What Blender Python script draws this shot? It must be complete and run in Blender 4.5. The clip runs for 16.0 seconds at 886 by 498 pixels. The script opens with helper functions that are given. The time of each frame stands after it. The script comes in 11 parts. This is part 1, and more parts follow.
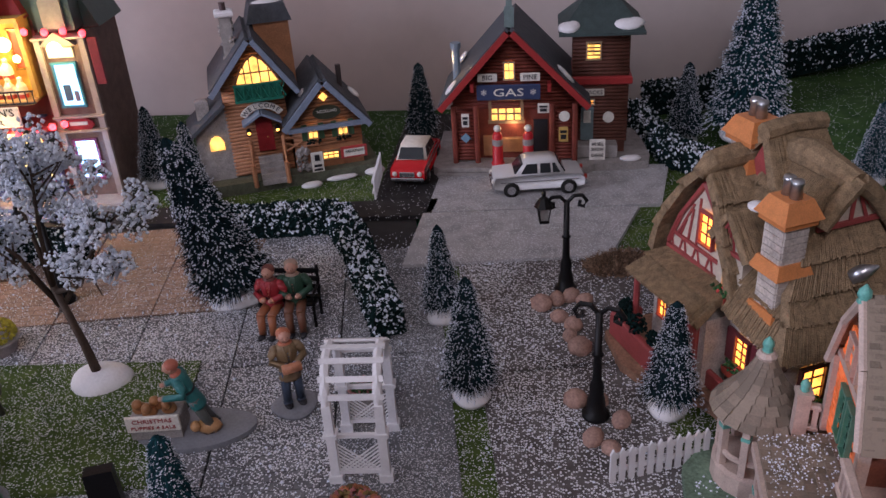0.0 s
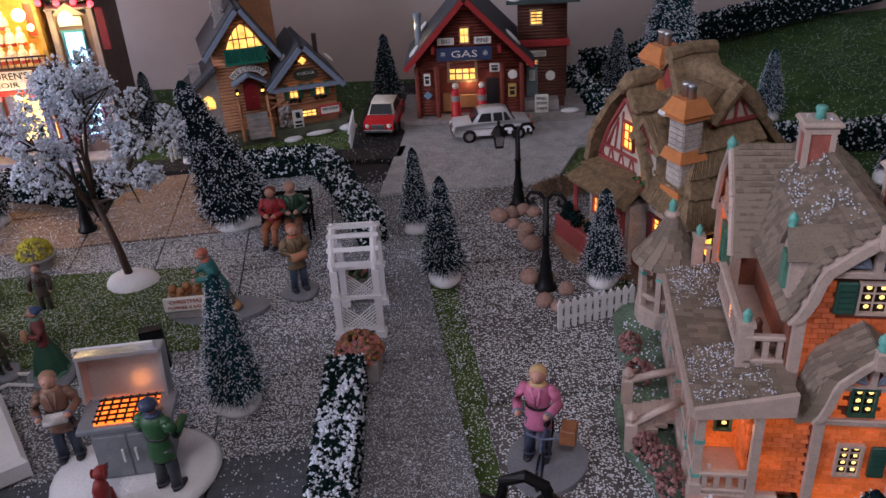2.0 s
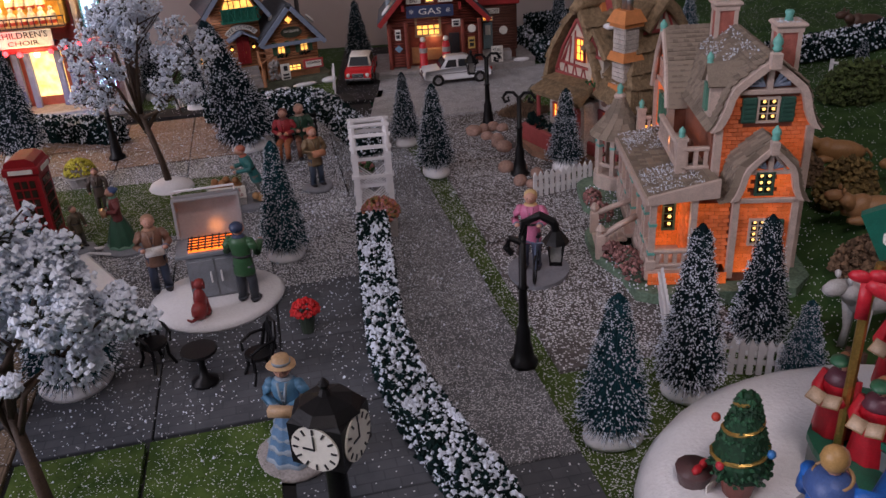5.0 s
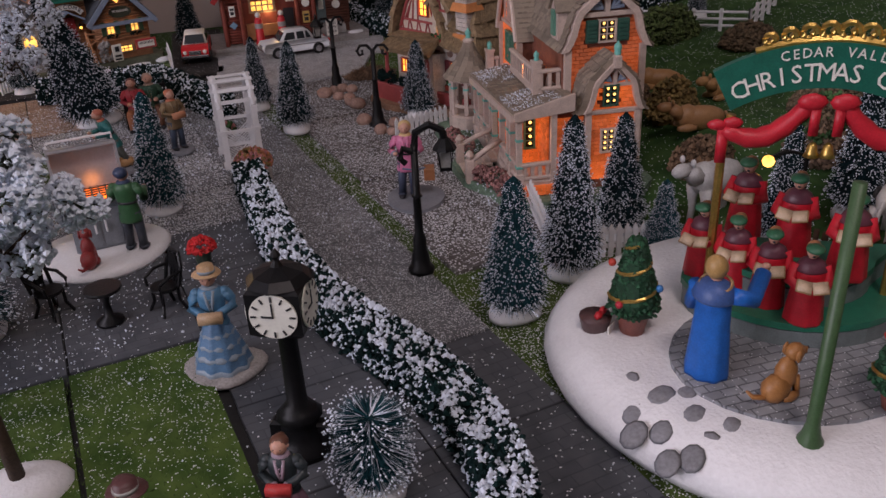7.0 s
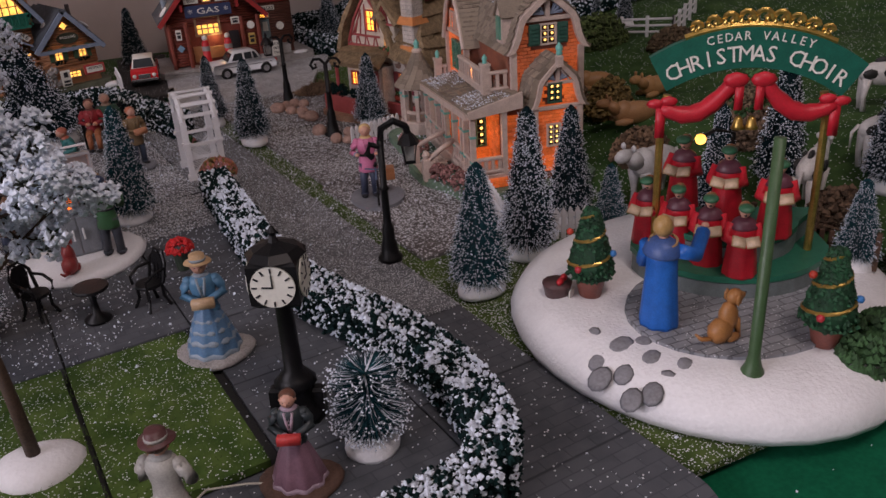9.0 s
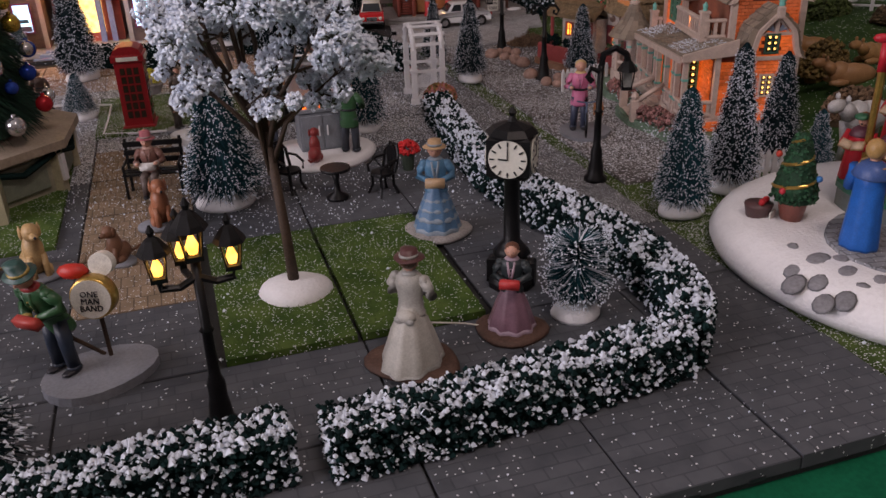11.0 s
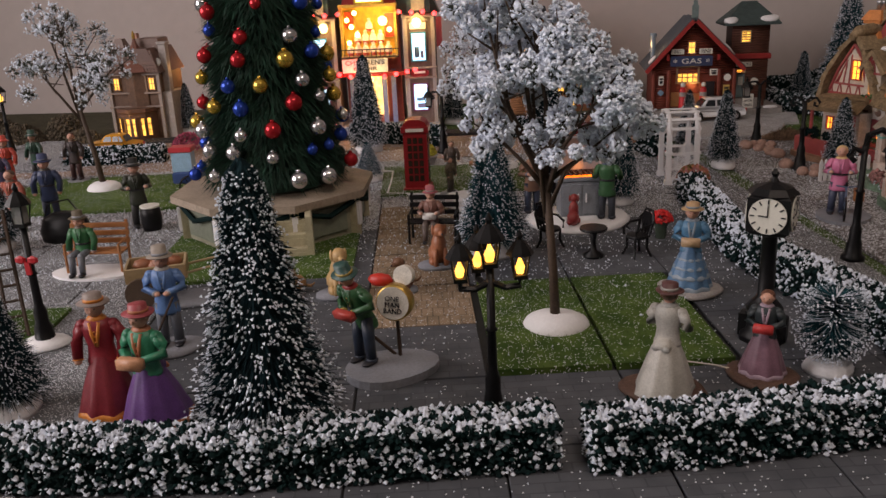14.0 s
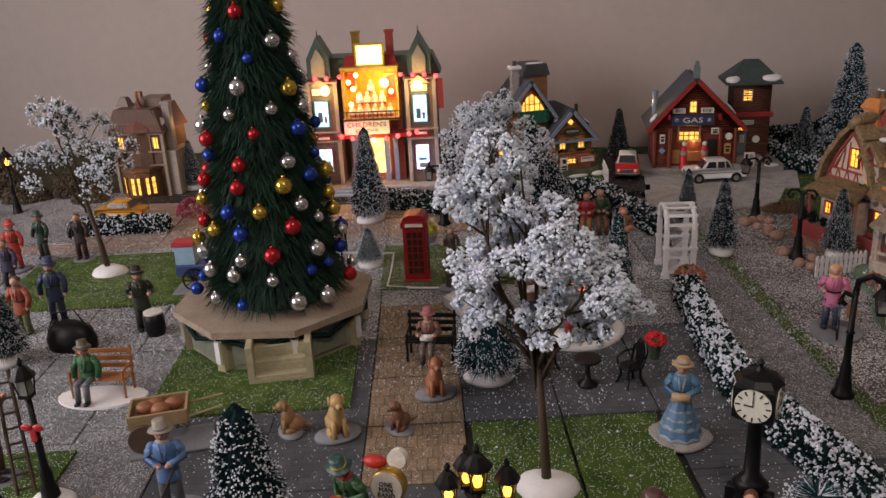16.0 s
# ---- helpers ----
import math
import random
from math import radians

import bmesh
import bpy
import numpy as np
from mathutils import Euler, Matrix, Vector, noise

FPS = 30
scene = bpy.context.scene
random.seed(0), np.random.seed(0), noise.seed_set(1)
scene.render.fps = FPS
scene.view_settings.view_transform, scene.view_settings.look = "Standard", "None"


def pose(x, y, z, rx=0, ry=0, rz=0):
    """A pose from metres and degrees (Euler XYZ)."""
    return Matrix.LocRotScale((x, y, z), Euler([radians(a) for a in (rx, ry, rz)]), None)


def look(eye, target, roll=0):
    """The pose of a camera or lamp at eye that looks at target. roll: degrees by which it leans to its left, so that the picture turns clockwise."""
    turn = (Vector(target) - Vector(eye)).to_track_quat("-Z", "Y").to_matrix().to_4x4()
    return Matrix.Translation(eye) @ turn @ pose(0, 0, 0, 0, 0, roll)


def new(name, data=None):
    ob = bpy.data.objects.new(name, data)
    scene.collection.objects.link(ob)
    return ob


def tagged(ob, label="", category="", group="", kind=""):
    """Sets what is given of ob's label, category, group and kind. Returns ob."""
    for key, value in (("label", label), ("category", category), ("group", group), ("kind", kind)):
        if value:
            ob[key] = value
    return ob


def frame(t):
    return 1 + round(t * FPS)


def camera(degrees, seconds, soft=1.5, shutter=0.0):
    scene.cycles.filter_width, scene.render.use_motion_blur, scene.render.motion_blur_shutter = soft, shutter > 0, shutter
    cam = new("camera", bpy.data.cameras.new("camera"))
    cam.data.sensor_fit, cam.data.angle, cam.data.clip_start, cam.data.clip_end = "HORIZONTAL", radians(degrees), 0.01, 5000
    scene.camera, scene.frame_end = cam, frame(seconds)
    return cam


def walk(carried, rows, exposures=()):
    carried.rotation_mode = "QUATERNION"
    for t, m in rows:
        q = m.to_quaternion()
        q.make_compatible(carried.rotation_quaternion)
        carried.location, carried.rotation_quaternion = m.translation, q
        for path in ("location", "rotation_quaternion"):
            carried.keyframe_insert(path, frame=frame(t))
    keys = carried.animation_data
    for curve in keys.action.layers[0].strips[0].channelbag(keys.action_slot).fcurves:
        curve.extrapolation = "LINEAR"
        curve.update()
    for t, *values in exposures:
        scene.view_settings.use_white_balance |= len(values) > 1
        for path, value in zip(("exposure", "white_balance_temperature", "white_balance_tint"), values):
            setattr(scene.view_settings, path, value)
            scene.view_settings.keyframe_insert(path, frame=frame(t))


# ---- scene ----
cam = camera(56.1, 16.0)
METRES, EYE, TILT, LEAN, TURN = 1.05, 0.46, -30.0, 0.0, 0.0
PATH = [
    (0, (0.102, 0.031, 0.48), (-0.138, 1.774, -0.47), -3.8),
    (0.5, (0.094, -0.016, 0.481), (-0.101, 1.734, -0.468), -3.7),
    (1, (0.086, -0.07, 0.477), (-0.082, 1.683, -0.471), -3.8),
    (1.5, (0.079, -0.126, 0.473), (-0.066, 1.632, -0.47), -3.7),
    (2, (0.091, -0.175, 0.466), (-0.029, 1.59, -0.468), -3.5),
    (2.5, (0.083, -0.218, 0.454), (-0.012, 1.554, -0.469), -3.2),
    (3, (0.072, -0.273, 0.44), (0.003, 1.505, -0.472), -3.2),
    (3.5, (0.048, -0.356, 0.425), (-0.002, 1.428, -0.478), -3.1),
    (3.7, (0.05, -0.367, 0.425), (0.019, 1.419, -0.475), -2.9),
    (5.8, (-0.029, -0.464, 0.404), (0.128, 1.309, -0.508), -4.5),
    (6, (-0.038, -0.472, 0.396), (0.188, 1.292, -0.518), -3.9),
    (6.5, (-0.052, -0.486, 0.381), (0.296, 1.26, -0.53), -3.1),
    (7, (-0.07, -0.497, 0.371), (0.4, 1.223, -0.535), -2.9),
    (7.5, (-0.094, -0.504, 0.368), (0.506, 1.179, -0.531), -2.2),
    (8, (-0.106, -0.515, 0.373), (0.554, 1.153, -0.511), -2.4),
    (8.2, (-0.106, -0.526, 0.374), (0.563, 1.142, -0.504), -2.7),
    (10.3, (-0.166, -0.591, 0.337), (0.291, 1.17, -0.494), -3.5),
    (10.5, (-0.174, -0.604, 0.334), (0.26, 1.161, -0.501), -2.6),
    (11, (-0.187, -0.643, 0.327), (0.052, 1.145, -0.536), -1.9),
    (11.5, (-0.191, -0.684, 0.313), (-0.191, 1.113, -0.565), -1.8),
    (12, (-0.192, -0.709, 0.307), (-0.301, 1.086, -0.569), -1.6),
    (12.5, (-0.206, -0.709, 0.311), (-0.405, 1.119, -0.475), -2.0),
    (13, (-0.214, -0.705, 0.315), (-0.469, 1.159, -0.364), -2.5),
    (13.5, (-0.216, -0.718, 0.319), (-0.491, 1.163, -0.302), -2.6),
    (14, (-0.223, -0.737, 0.309), (-0.505, 1.144, -0.307), -2.6),
    (14.5, (-0.233, -0.742, 0.34), (-0.524, 1.142, -0.267), -2.7),
    (15, (-0.233, -0.737, 0.37), (-0.533, 1.145, -0.235), -2.9),
    (15.5, (-0.236, -0.721, 0.411), (-0.544, 1.159, -0.195), -3.0),
    (16, (-0.208, -0.693, 0.479), (-0.509, 1.169, -0.186), -2.9),
]
walk(cam, [(t, look(eye, target, roll)) for t, eye, target, roll in PATH], [(0, 0.34, 5850, 10), (2, 0.13, 5850, 8), (3.5, 0.08, 6000, 10), (6, 0.05, 6400, 10), (8, 0.05, 6500, 10), (11, 0.02, 6900, 10), (11.5, 0.22, 6900, 6), (12.5, 0.42, 7000, 8), (13.2, 0.1, 7300, 6), (13.5, 0.0, 7400, 4), (16, 0.06, 7400, 4)])

# ---- world, sun, lamps, exposure ----
PI = math.pi
RNG = random.Random(7)


# ---- materials ----
MATS = {}


def mat(name, col, rough=0.6, metal=0.0, vary=0.25, scale=60.0, bump=0.0, spec=0.4, island=False, coat=0.0):
    """A painted or natural surface with two scales of colour variation and a fine relief."""
    if name in MATS:
        return MATS[name]
    m = bpy.data.materials.new(name)
    m.use_nodes = True
    nt = m.node_tree
    b = nt.nodes["Principled BSDF"]
    b.inputs["Roughness"].default_value, b.inputs["Metallic"].default_value = rough, metal
    b.inputs["Specular IOR Level"].default_value = spec
    b.inputs["Coat Weight"].default_value = coat
    tc = nt.nodes.new("ShaderNodeTexCoord")
    n1 = nt.nodes.new("ShaderNodeTexNoise")
    n1.inputs["Scale"].default_value, n1.inputs["Detail"].default_value = scale, 6.0
    n2 = nt.nodes.new("ShaderNodeTexNoise")
    n2.inputs["Scale"].default_value, n2.inputs["Detail"].default_value = scale * 7, 3.0
    nt.links.new(tc.outputs["Object"], n1.inputs["Vector"])
    nt.links.new(tc.outputs["Object"], n2.inputs["Vector"])
    add = nt.nodes.new("ShaderNodeMath")
    add.operation = "ADD"
    nt.links.new(n1.outputs["Fac"], add.inputs[0])
    nt.links.new(n2.outputs["Fac"], add.inputs[1])
    last = add.outputs[0]
    if island:
        g = nt.nodes.new("ShaderNodeNewGeometry")
        a2 = nt.nodes.new("ShaderNodeMath")
        a2.operation = "MULTIPLY_ADD"
        nt.links.new(g.outputs["Random Per Island"], a2.inputs[0])
        a2.inputs[1].default_value = 0.9
        nt.links.new(last, a2.inputs[2])
        off = nt.nodes.new("ShaderNodeMath")
        off.operation = "SUBTRACT"
        off.inputs[1].default_value = 0.45
        nt.links.new(a2.outputs[0], off.inputs[0])
        last = off.outputs[0]
    rp = nt.nodes.new("ShaderNodeValToRGB")
    rp.color_ramp.elements[0].position, rp.color_ramp.elements[1].position = 0.35, 0.68
    half = nt.nodes.new("ShaderNodeMath")
    half.operation = "MULTIPLY"
    half.inputs[1].default_value = 0.5
    nt.links.new(last, half.inputs[0])
    lo = [max(0.0, c * (1 - vary)) for c in col]
    hi = [min(1.0, c * (1 + vary * 0.7)) for c in col]
    rp.color_ramp.elements[0].color, rp.color_ramp.elements[1].color = (*lo, 1), (*hi, 1)
    nt.links.new(half.outputs[0], rp.inputs["Fac"])
    nt.links.new(rp.outputs["Color"], b.inputs["Base Color"])
    if bump:
        bp = nt.nodes.new("ShaderNodeBump")
        bp.inputs["Strength"].default_value, bp.inputs["Distance"].default_value = 0.6, bump
        nt.links.new(add.outputs[0], bp.inputs["Height"])
        nt.links.new(bp.outputs["Normal"], b.inputs["Normal"])
    MATS[name] = m
    return m


def glow(name, col, strength):
    if name in MATS:
        return MATS[name]
    m = bpy.data.materials.new(name)
    m.use_nodes = True
    nt = m.node_tree
    b = nt.nodes["Principled BSDF"]
    b.inputs["Base Color"].default_value = (*[c * 0.5 for c in col], 1)
    b.inputs["Emission Color"].default_value = (*col, 1)
    n = nt.nodes.new("ShaderNodeTexNoise")
    n.inputs["Scale"].default_value = 90
    mp = nt.nodes.new("ShaderNodeMapRange")
    mp.inputs["From Min"].default_value, mp.inputs["From Max"].default_value = 0.3, 0.7
    mp.inputs["To Min"].default_value, mp.inputs["To Max"].default_value = strength * 0.45, strength * 1.3
    tc = nt.nodes.new("ShaderNodeTexCoord")
    nt.links.new(tc.outputs["Object"], n.inputs["Vector"])
    nt.links.new(n.outputs["Fac"], mp.inputs["Value"])
    nt.links.new(mp.outputs["Result"], b.inputs["Emission Strength"])
    MATS[name] = m
    return m


def snowy(name, base, base2, amount, fleck=900.0, patch=9.0, brick=None, mortar=(0.02, 0.02, 0.022), rough=0.75, bump=0.0008, pick=0.0, line=0.45):
    """A ground surface dusted with loose snow grains; brick: (width, height) of moulded setts, in metres."""
    if name in MATS:
        return MATS[name]
    m = bpy.data.materials.new(name)
    m.use_nodes = True
    nt = m.node_tree
    N, L = nt.nodes.new, nt.links.new
    b = nt.nodes["Principled BSDF"]
    b.inputs["Roughness"].default_value = rough
    b.inputs["Specular IOR Level"].default_value = 0.25
    tc = N("ShaderNodeTexCoord")
    geo = N("ShaderNodeNewGeometry")
    n1 = N("ShaderNodeTexNoise")
    n1.inputs["Scale"].default_value, n1.inputs["Detail"].default_value = 45, 8
    L(geo.outputs["Position"], n1.inputs["Vector"])
    mix = N("ShaderNodeMix")
    mix.data_type = "RGBA"
    mix.inputs["A"].default_value, mix.inputs["B"].default_value = (*base, 1), (*base2, 1)
    rp0 = N("ShaderNodeMapRange")
    rp0.inputs["From Min"].default_value, rp0.inputs["From Max"].default_value = 0.35, 0.65
    L(n1.outputs["Fac"], rp0.inputs["Value"])
    src = rp0.outputs["Result"]
    if pick:
        oi = N("ShaderNodeObjectInfo")
        ma = N("ShaderNodeMath")
        ma.operation = "MULTIPLY_ADD"
        ma.inputs[1].default_value = pick
        L(oi.outputs["Random"], ma.inputs[0])
        L(src, ma.inputs[2])
        src = ma.outputs[0]
    L(src, mix.inputs["Factor"])
    col = mix.outputs["Result"]
    hgt = n1.outputs["Fac"]
    if brick:
        br = N("ShaderNodeTexBrick")
        br.inputs["Scale"].default_value = 1.0
        br.inputs["Brick Width"].default_value, br.inputs["Row Height"].default_value = brick
        br.inputs["Mortar Size"].default_value = 0.0006
        br.inputs["Color1"].default_value, br.inputs["Color2"].default_value = (1, 1, 1, 1), (0.82, 0.82, 0.82, 1)
        br.inputs["Mortar"].default_value = (line, line, line, 1)
        L(tc.outputs["Object"], br.inputs["Vector"])
        mu = N("ShaderNodeMix")
        mu.data_type, mu.blend_type = "RGBA", "MULTIPLY"
        mu.inputs["Factor"].default_value = 1
        L(col, mu.inputs["A"])
        L(br.outputs["Color"], mu.inputs["B"])
        col = mu.outputs["Result"]
        inv = N("ShaderNodeMath")
        inv.operation = "SUBTRACT"
        inv.inputs[0].default_value = 1
        L(br.outputs["Fac"], inv.inputs[1])
        hgt = inv.outputs[0]
    v = N("ShaderNodeTexVoronoi")
    v.inputs["Scale"].default_value = fleck
    L(geo.outputs["Position"], v.inputs["Vector"])
    pn = N("ShaderNodeTexNoise")
    pn.inputs["Scale"].default_value, pn.inputs["Detail"].default_value = patch, 5
    L(geo.outputs["Position"], pn.inputs["Vector"])
    sep = N("ShaderNodeSeparateColor")
    L(v.outputs["Color"], sep.inputs["Color"])
    th = N("ShaderNodeMapRange")
    th.inputs["From Min"].default_value, th.inputs["From Max"].default_value = 0.3, 0.7
    th.inputs["To Min"].default_value, th.inputs["To Max"].default_value = amount * 0.35, amount * 1.6
    L(pn.outputs["Fac"], th.inputs["Value"])
    lt = N("ShaderNodeMath")
    lt.operation = "LESS_THAN"
    L(sep.outputs["Red"], lt.inputs[0])
    L(th.outputs["Result"], lt.inputs[1])
    near = N("ShaderNodeMath")
    near.operation = "LESS_THAN"
    near.inputs[1].default_value = 0.48
    L(v.outputs["Distance"], near.inputs[0])
    both = N("ShaderNodeMath")
    both.operation = "MULTIPLY"
    L(lt.outputs[0], both.inputs[0])
    L(near.outputs[0], both.inputs[1])
    fin = N("ShaderNodeMix")
    fin.data_type = "RGBA"
    L(both.outputs[0], fin.inputs["Factor"])
    L(col, fin.inputs["A"])
    fin.inputs["B"].default_value = (0.72, 0.74, 0.78, 1)
    L(fin.outputs["Result"], b.inputs["Base Color"])
    hs = N("ShaderNodeMath")
    hs.operation = "ADD"
    L(hgt, hs.inputs[0])
    L(both.outputs[0], hs.inputs[1])
    bp = N("ShaderNodeBump")
    bp.inputs["Strength"].default_value, bp.inputs["Distance"].default_value = 0.8, bump
    L(hs.outputs[0], bp.inputs["Height"])
    L(bp.outputs["Normal"], b.inputs["Normal"])
    MATS[name] = m
    return m


def paint(r, g, b, rough=0.42):
    return mat("paint_%03d_%03d_%03d" % (r * 255, g * 255, b * 255), (r, g, b), rough, vary=0.22, scale=120, bump=0.0003, spec=0.45)


# ---- mesh building ----
class Geo:
    """Gathers vertices, faces and material slots of one mesh."""

    def __init__(self):
        self.v, self.f, self.m = [], [], []

    def add(self, vs, fs, mi=0, M=None):
        o = len(self.v)
        if M is not None:
            vs = [M @ Vector(p) for p in vs]
        self.v.extend(tuple(p) for p in vs)
        self.f.extend(tuple(i + o for i in f) for f in fs)
        self.m.extend([mi] * len(fs))
        return self

    def box(self, c, s, mi=0, M=None, taper=1.0, rz=0.0, bev=0.0):
        x, y, z = s[0] / 2, s[1] / 2, s[2] / 2
        if bev:
            b = min(bev, x * 0.9, y * 0.9, z * 0.9)
            rings = [(x - b, y - b, -z, b), (x, y, -z + b, b), (x, y, z - b, b), (x - b, y - b, z, b)]
            vs, fs = [], []
            for rx, ry, h, k in rings:
                for sx, sy in ((-1, -1), (1, -1), (1, 1), (-1, 1)):
                    vs.append((sx * rx, sy * ry, h))
            for r in range(3):
                for i in range(4):
                    j = (i + 1) % 4
                    fs.append((r * 4 + i, r * 4 + j, r * 4 + 4 + j, r * 4 + 4 + i))
            fs += [(3, 2, 1, 0), (12, 13, 14, 15)]
        else:
            t = taper
            vs = [(-x, -y, -z), (x, -y, -z), (x, y, -z), (-x, y, -z), (-x * t, -y * t, z), (x * t, -y * t, z), (x * t, y * t, z), (-x * t, y * t, z)]
            fs = [(3, 2, 1, 0), (4, 5, 6, 7), (0, 1, 5, 4), (1, 2, 6, 5), (2, 3, 7, 6), (3, 0, 4, 7)]
        R = Matrix.Translation(c) @ Matrix.Rotation(rz, 4, "Z")
        return self.add(vs, fs, mi, (M @ R) if M is not None else R)

    def lathe(self, prof, n=12, mi=0, M=None, c=(0, 0, 0), squash=1.0, wob=0.0, cap=True):
        vs, fs = [], []
        for r, z in prof:
            for i in range(n):
                a = 2 * PI * i / n
                k = 1 + (wob * math.sin(3 * a + z * 40) if wob else 0)
                vs.append((c[0] + r * k * math.cos(a), c[1] + r * k * squash * math.sin(a), c[2] + z))
        for r in range(len(prof) - 1):
            for i in range(n):
                j = (i + 1) % n
                fs.append((r * n + i, r * n + j, r * n + n + j, r * n + n + i))
        if cap:
            fs.append(tuple(range(n - 1, -1, -1)))
            fs.append(tuple((len(prof) - 1) * n + i for i in range(n)))
        return self.add(vs, fs, mi, M)

    def tube(self, pts, r, n=6, mi=0, M=None):
        pts = [Vector(p) for p in pts]
        rs = r if isinstance(r, (list, tuple)) else [r] * len(pts)
        vs, fs = [], []
        for k, p in enumerate(pts):
            d = (pts[min(k + 1, len(pts) - 1)] - pts[max(k - 1, 0)]).normalized()
            a = d.cross(Vector((0.31, 0.17, 0.93)))
            if a.length < 0.05:
                a = d.cross(Vector((1, 0, 0)))
            a.normalize()
            b = d.cross(a)
            for i in range(n):
                t = 2 * PI * i / n
                vs.append(p + (a * math.cos(t) + b * math.sin(t)) * rs[k])
        for k in range(len(pts) - 1):
            for i in range(n):
                j = (i + 1) % n
                fs.append((k * n + i, k * n + j, k * n + n + j, k * n + n + i))
        fs += [tuple(range(n - 1, -1, -1)), tuple((len(pts) - 1) * n + i for i in range(n))]
        return self.add(vs, fs, mi, M)

    def prism(self, poly, y0, y1, mi=0, M=None):
        """A polygon in the x-z plane, pushed from y0 to y1."""
        n = len(poly)
        vs = [(x, y0, z) for x, z in poly] + [(x, y1, z) for x, z in poly]
        fs = [tuple(range(n)), tuple(range(2 * n - 1, n - 1, -1))]
        fs += [(i, n + i, n + (i + 1) % n, (i + 1) % n) for i in range(n)]
        return self.add(vs, [f[::-1] for f in fs], mi, M)

    def slab(self, poly, z0, z1, mi=0, M=None):
        n = len(poly)
        vs = [(x, y, z0) for x, y in poly] + [(x, y, z1) for x, y in poly]
        fs = [tuple(range(n - 1, -1, -1)), tuple(range(n, 2 * n))]
        fs += [(i, (i + 1) % n, n + (i + 1) % n, n + i) for i in range(n)]
        return self.add(vs, fs, mi, M)

    def blob(self, c, r, mi=0, M=None, n=8, k=5):
        if not isinstance(r, (list, tuple)):
            r = (r, r, r)
        prof = [(math.sin(PI * (i + 0.15) / (k - 0.7)), -math.cos(PI * (i + 0.15) / (k - 0.7))) for i in range(k)]
        vs, fs = [], []
        for a, z in prof:
            for i in range(n):
                t = 2 * PI * i / n
                vs.append((c[0] + r[0] * a * math.cos(t), c[1] + r[1] * a * math.sin(t), c[2] + r[2] * z))
        for q in range(k - 1):
            for i in range(n):
                j = (i + 1) % n
                fs.append((q * n + i, q * n + j, q * n + n + j, q * n + n + i))
        fs += [tuple(range(n - 1, -1, -1)), tuple((k - 1) * n + i for i in range(n))]
        return self.add(vs, fs, mi, M)

    def crumb(self, p, s, mi=0, rng=RNG):
        """A small uneven grain."""
        a = rng.random() * 6.28
        ca, sa = math.cos(a) * s, math.sin(a) * s
        h = s * rng.uniform(0.7, 1.3)
        x, y, z = p
        o = len(self.v)
        self.v += [(x + ca, y + sa, z), (x - sa, y + ca, z - h * 0.3), (x - ca, y - sa, z + h * 0.2), (x + sa, y - ca, z), (x, y, z + h), (x, y, z - h)]
        self.f += [(o, o + 1, o + 4), (o + 1, o + 2, o + 4), (o + 2, o + 3, o + 4), (o + 3, o, o + 4), (o + 1, o, o + 5), (o + 2, o + 1, o + 5), (o + 3, o + 2, o + 5), (o, o + 3, o + 5)]
        self.m += [mi] * 8

    def needle(self, p, q, w, mi=0):
        """A thin three-sided bristle from p to its tip q."""
        p, q = Vector(p), Vector(q)
        d = (q - p).normalized()
        a = d.cross(Vector((0.2, 0.3, 0.93)))
        a = (a if a.length > 0.05 else d.cross(Vector((1, 0, 0)))).normalized() * w
        b = d.cross(a)
        o = len(self.v)
        self.v += [tuple(p + a), tuple(p - a * 0.5 + b * 0.87), tuple(p - a * 0.5 - b * 0.87), tuple(q)]
        self.f += [(o, o + 1, o + 3), (o + 1, o + 2, o + 3), (o + 2, o, o + 3)]
        self.m += [mi] * 3

    def mesh(self, name, mats, smooth=False):
        me = bpy.data.meshes.new(name)
        me.from_pydata(self.v, [], self.f)
        for m in mats if isinstance(mats, (list, tuple)) else [mats]:
            me.materials.append(m)
        me.polygons.foreach_set("material_index", self.m)
        if smooth:
            me.polygons.foreach_set("use_smooth", [True] * len(self.f))
        me.update()
        return me

    def ob(self, name, mats, parent=None, label="", smooth=False, M=None):
        o = new(name, self.mesh(name, mats, smooth))
        if parent is not None:
            o.parent = parent
        if M is not None:
            o.matrix_basis = M
        if label:
            o["label"] = label
        return o


def thing(name, label, category, x, y, z=0.0, rz=0.0, group="", scale=1.0, kind=""):
    e = new(name)
    e.empty_display_size = 0.02
    e.matrix_basis = Matrix.LocRotScale((x, y, z), Euler((0, 0, radians(rz))), (scale,) * 3)
    return tagged(e, label, category, group, kind)


STUFF = {"bricks", "bay_bricks", "gable_bricks", "shingles", "porch_shingles", "thatch", "hip_thatch", "porch_thatch", "crown", "branches", "bloom_cluster", "foliage", "snow_dust", "greens", "window_box_greens", "wall_stones", "brick_rim", "wreath"}


def part(name, geo, mats, parent, label="", smooth=False):
    o = geo.ob(name, mats, parent, label, smooth)
    return tagged(o, kind="stuff") if name in STUFF else o


def solo(name, geo, mats, label, category, x=0, y=0, z=0, rz=0, group="", kind="", smooth=False, scale=1.0):
    o = geo.ob(name, mats, None, "", smooth, Matrix.LocRotScale((x, y, z), Euler((0, 0, radians(rz))), (scale,) * 3))
    return tagged(o, label, category, group, kind)


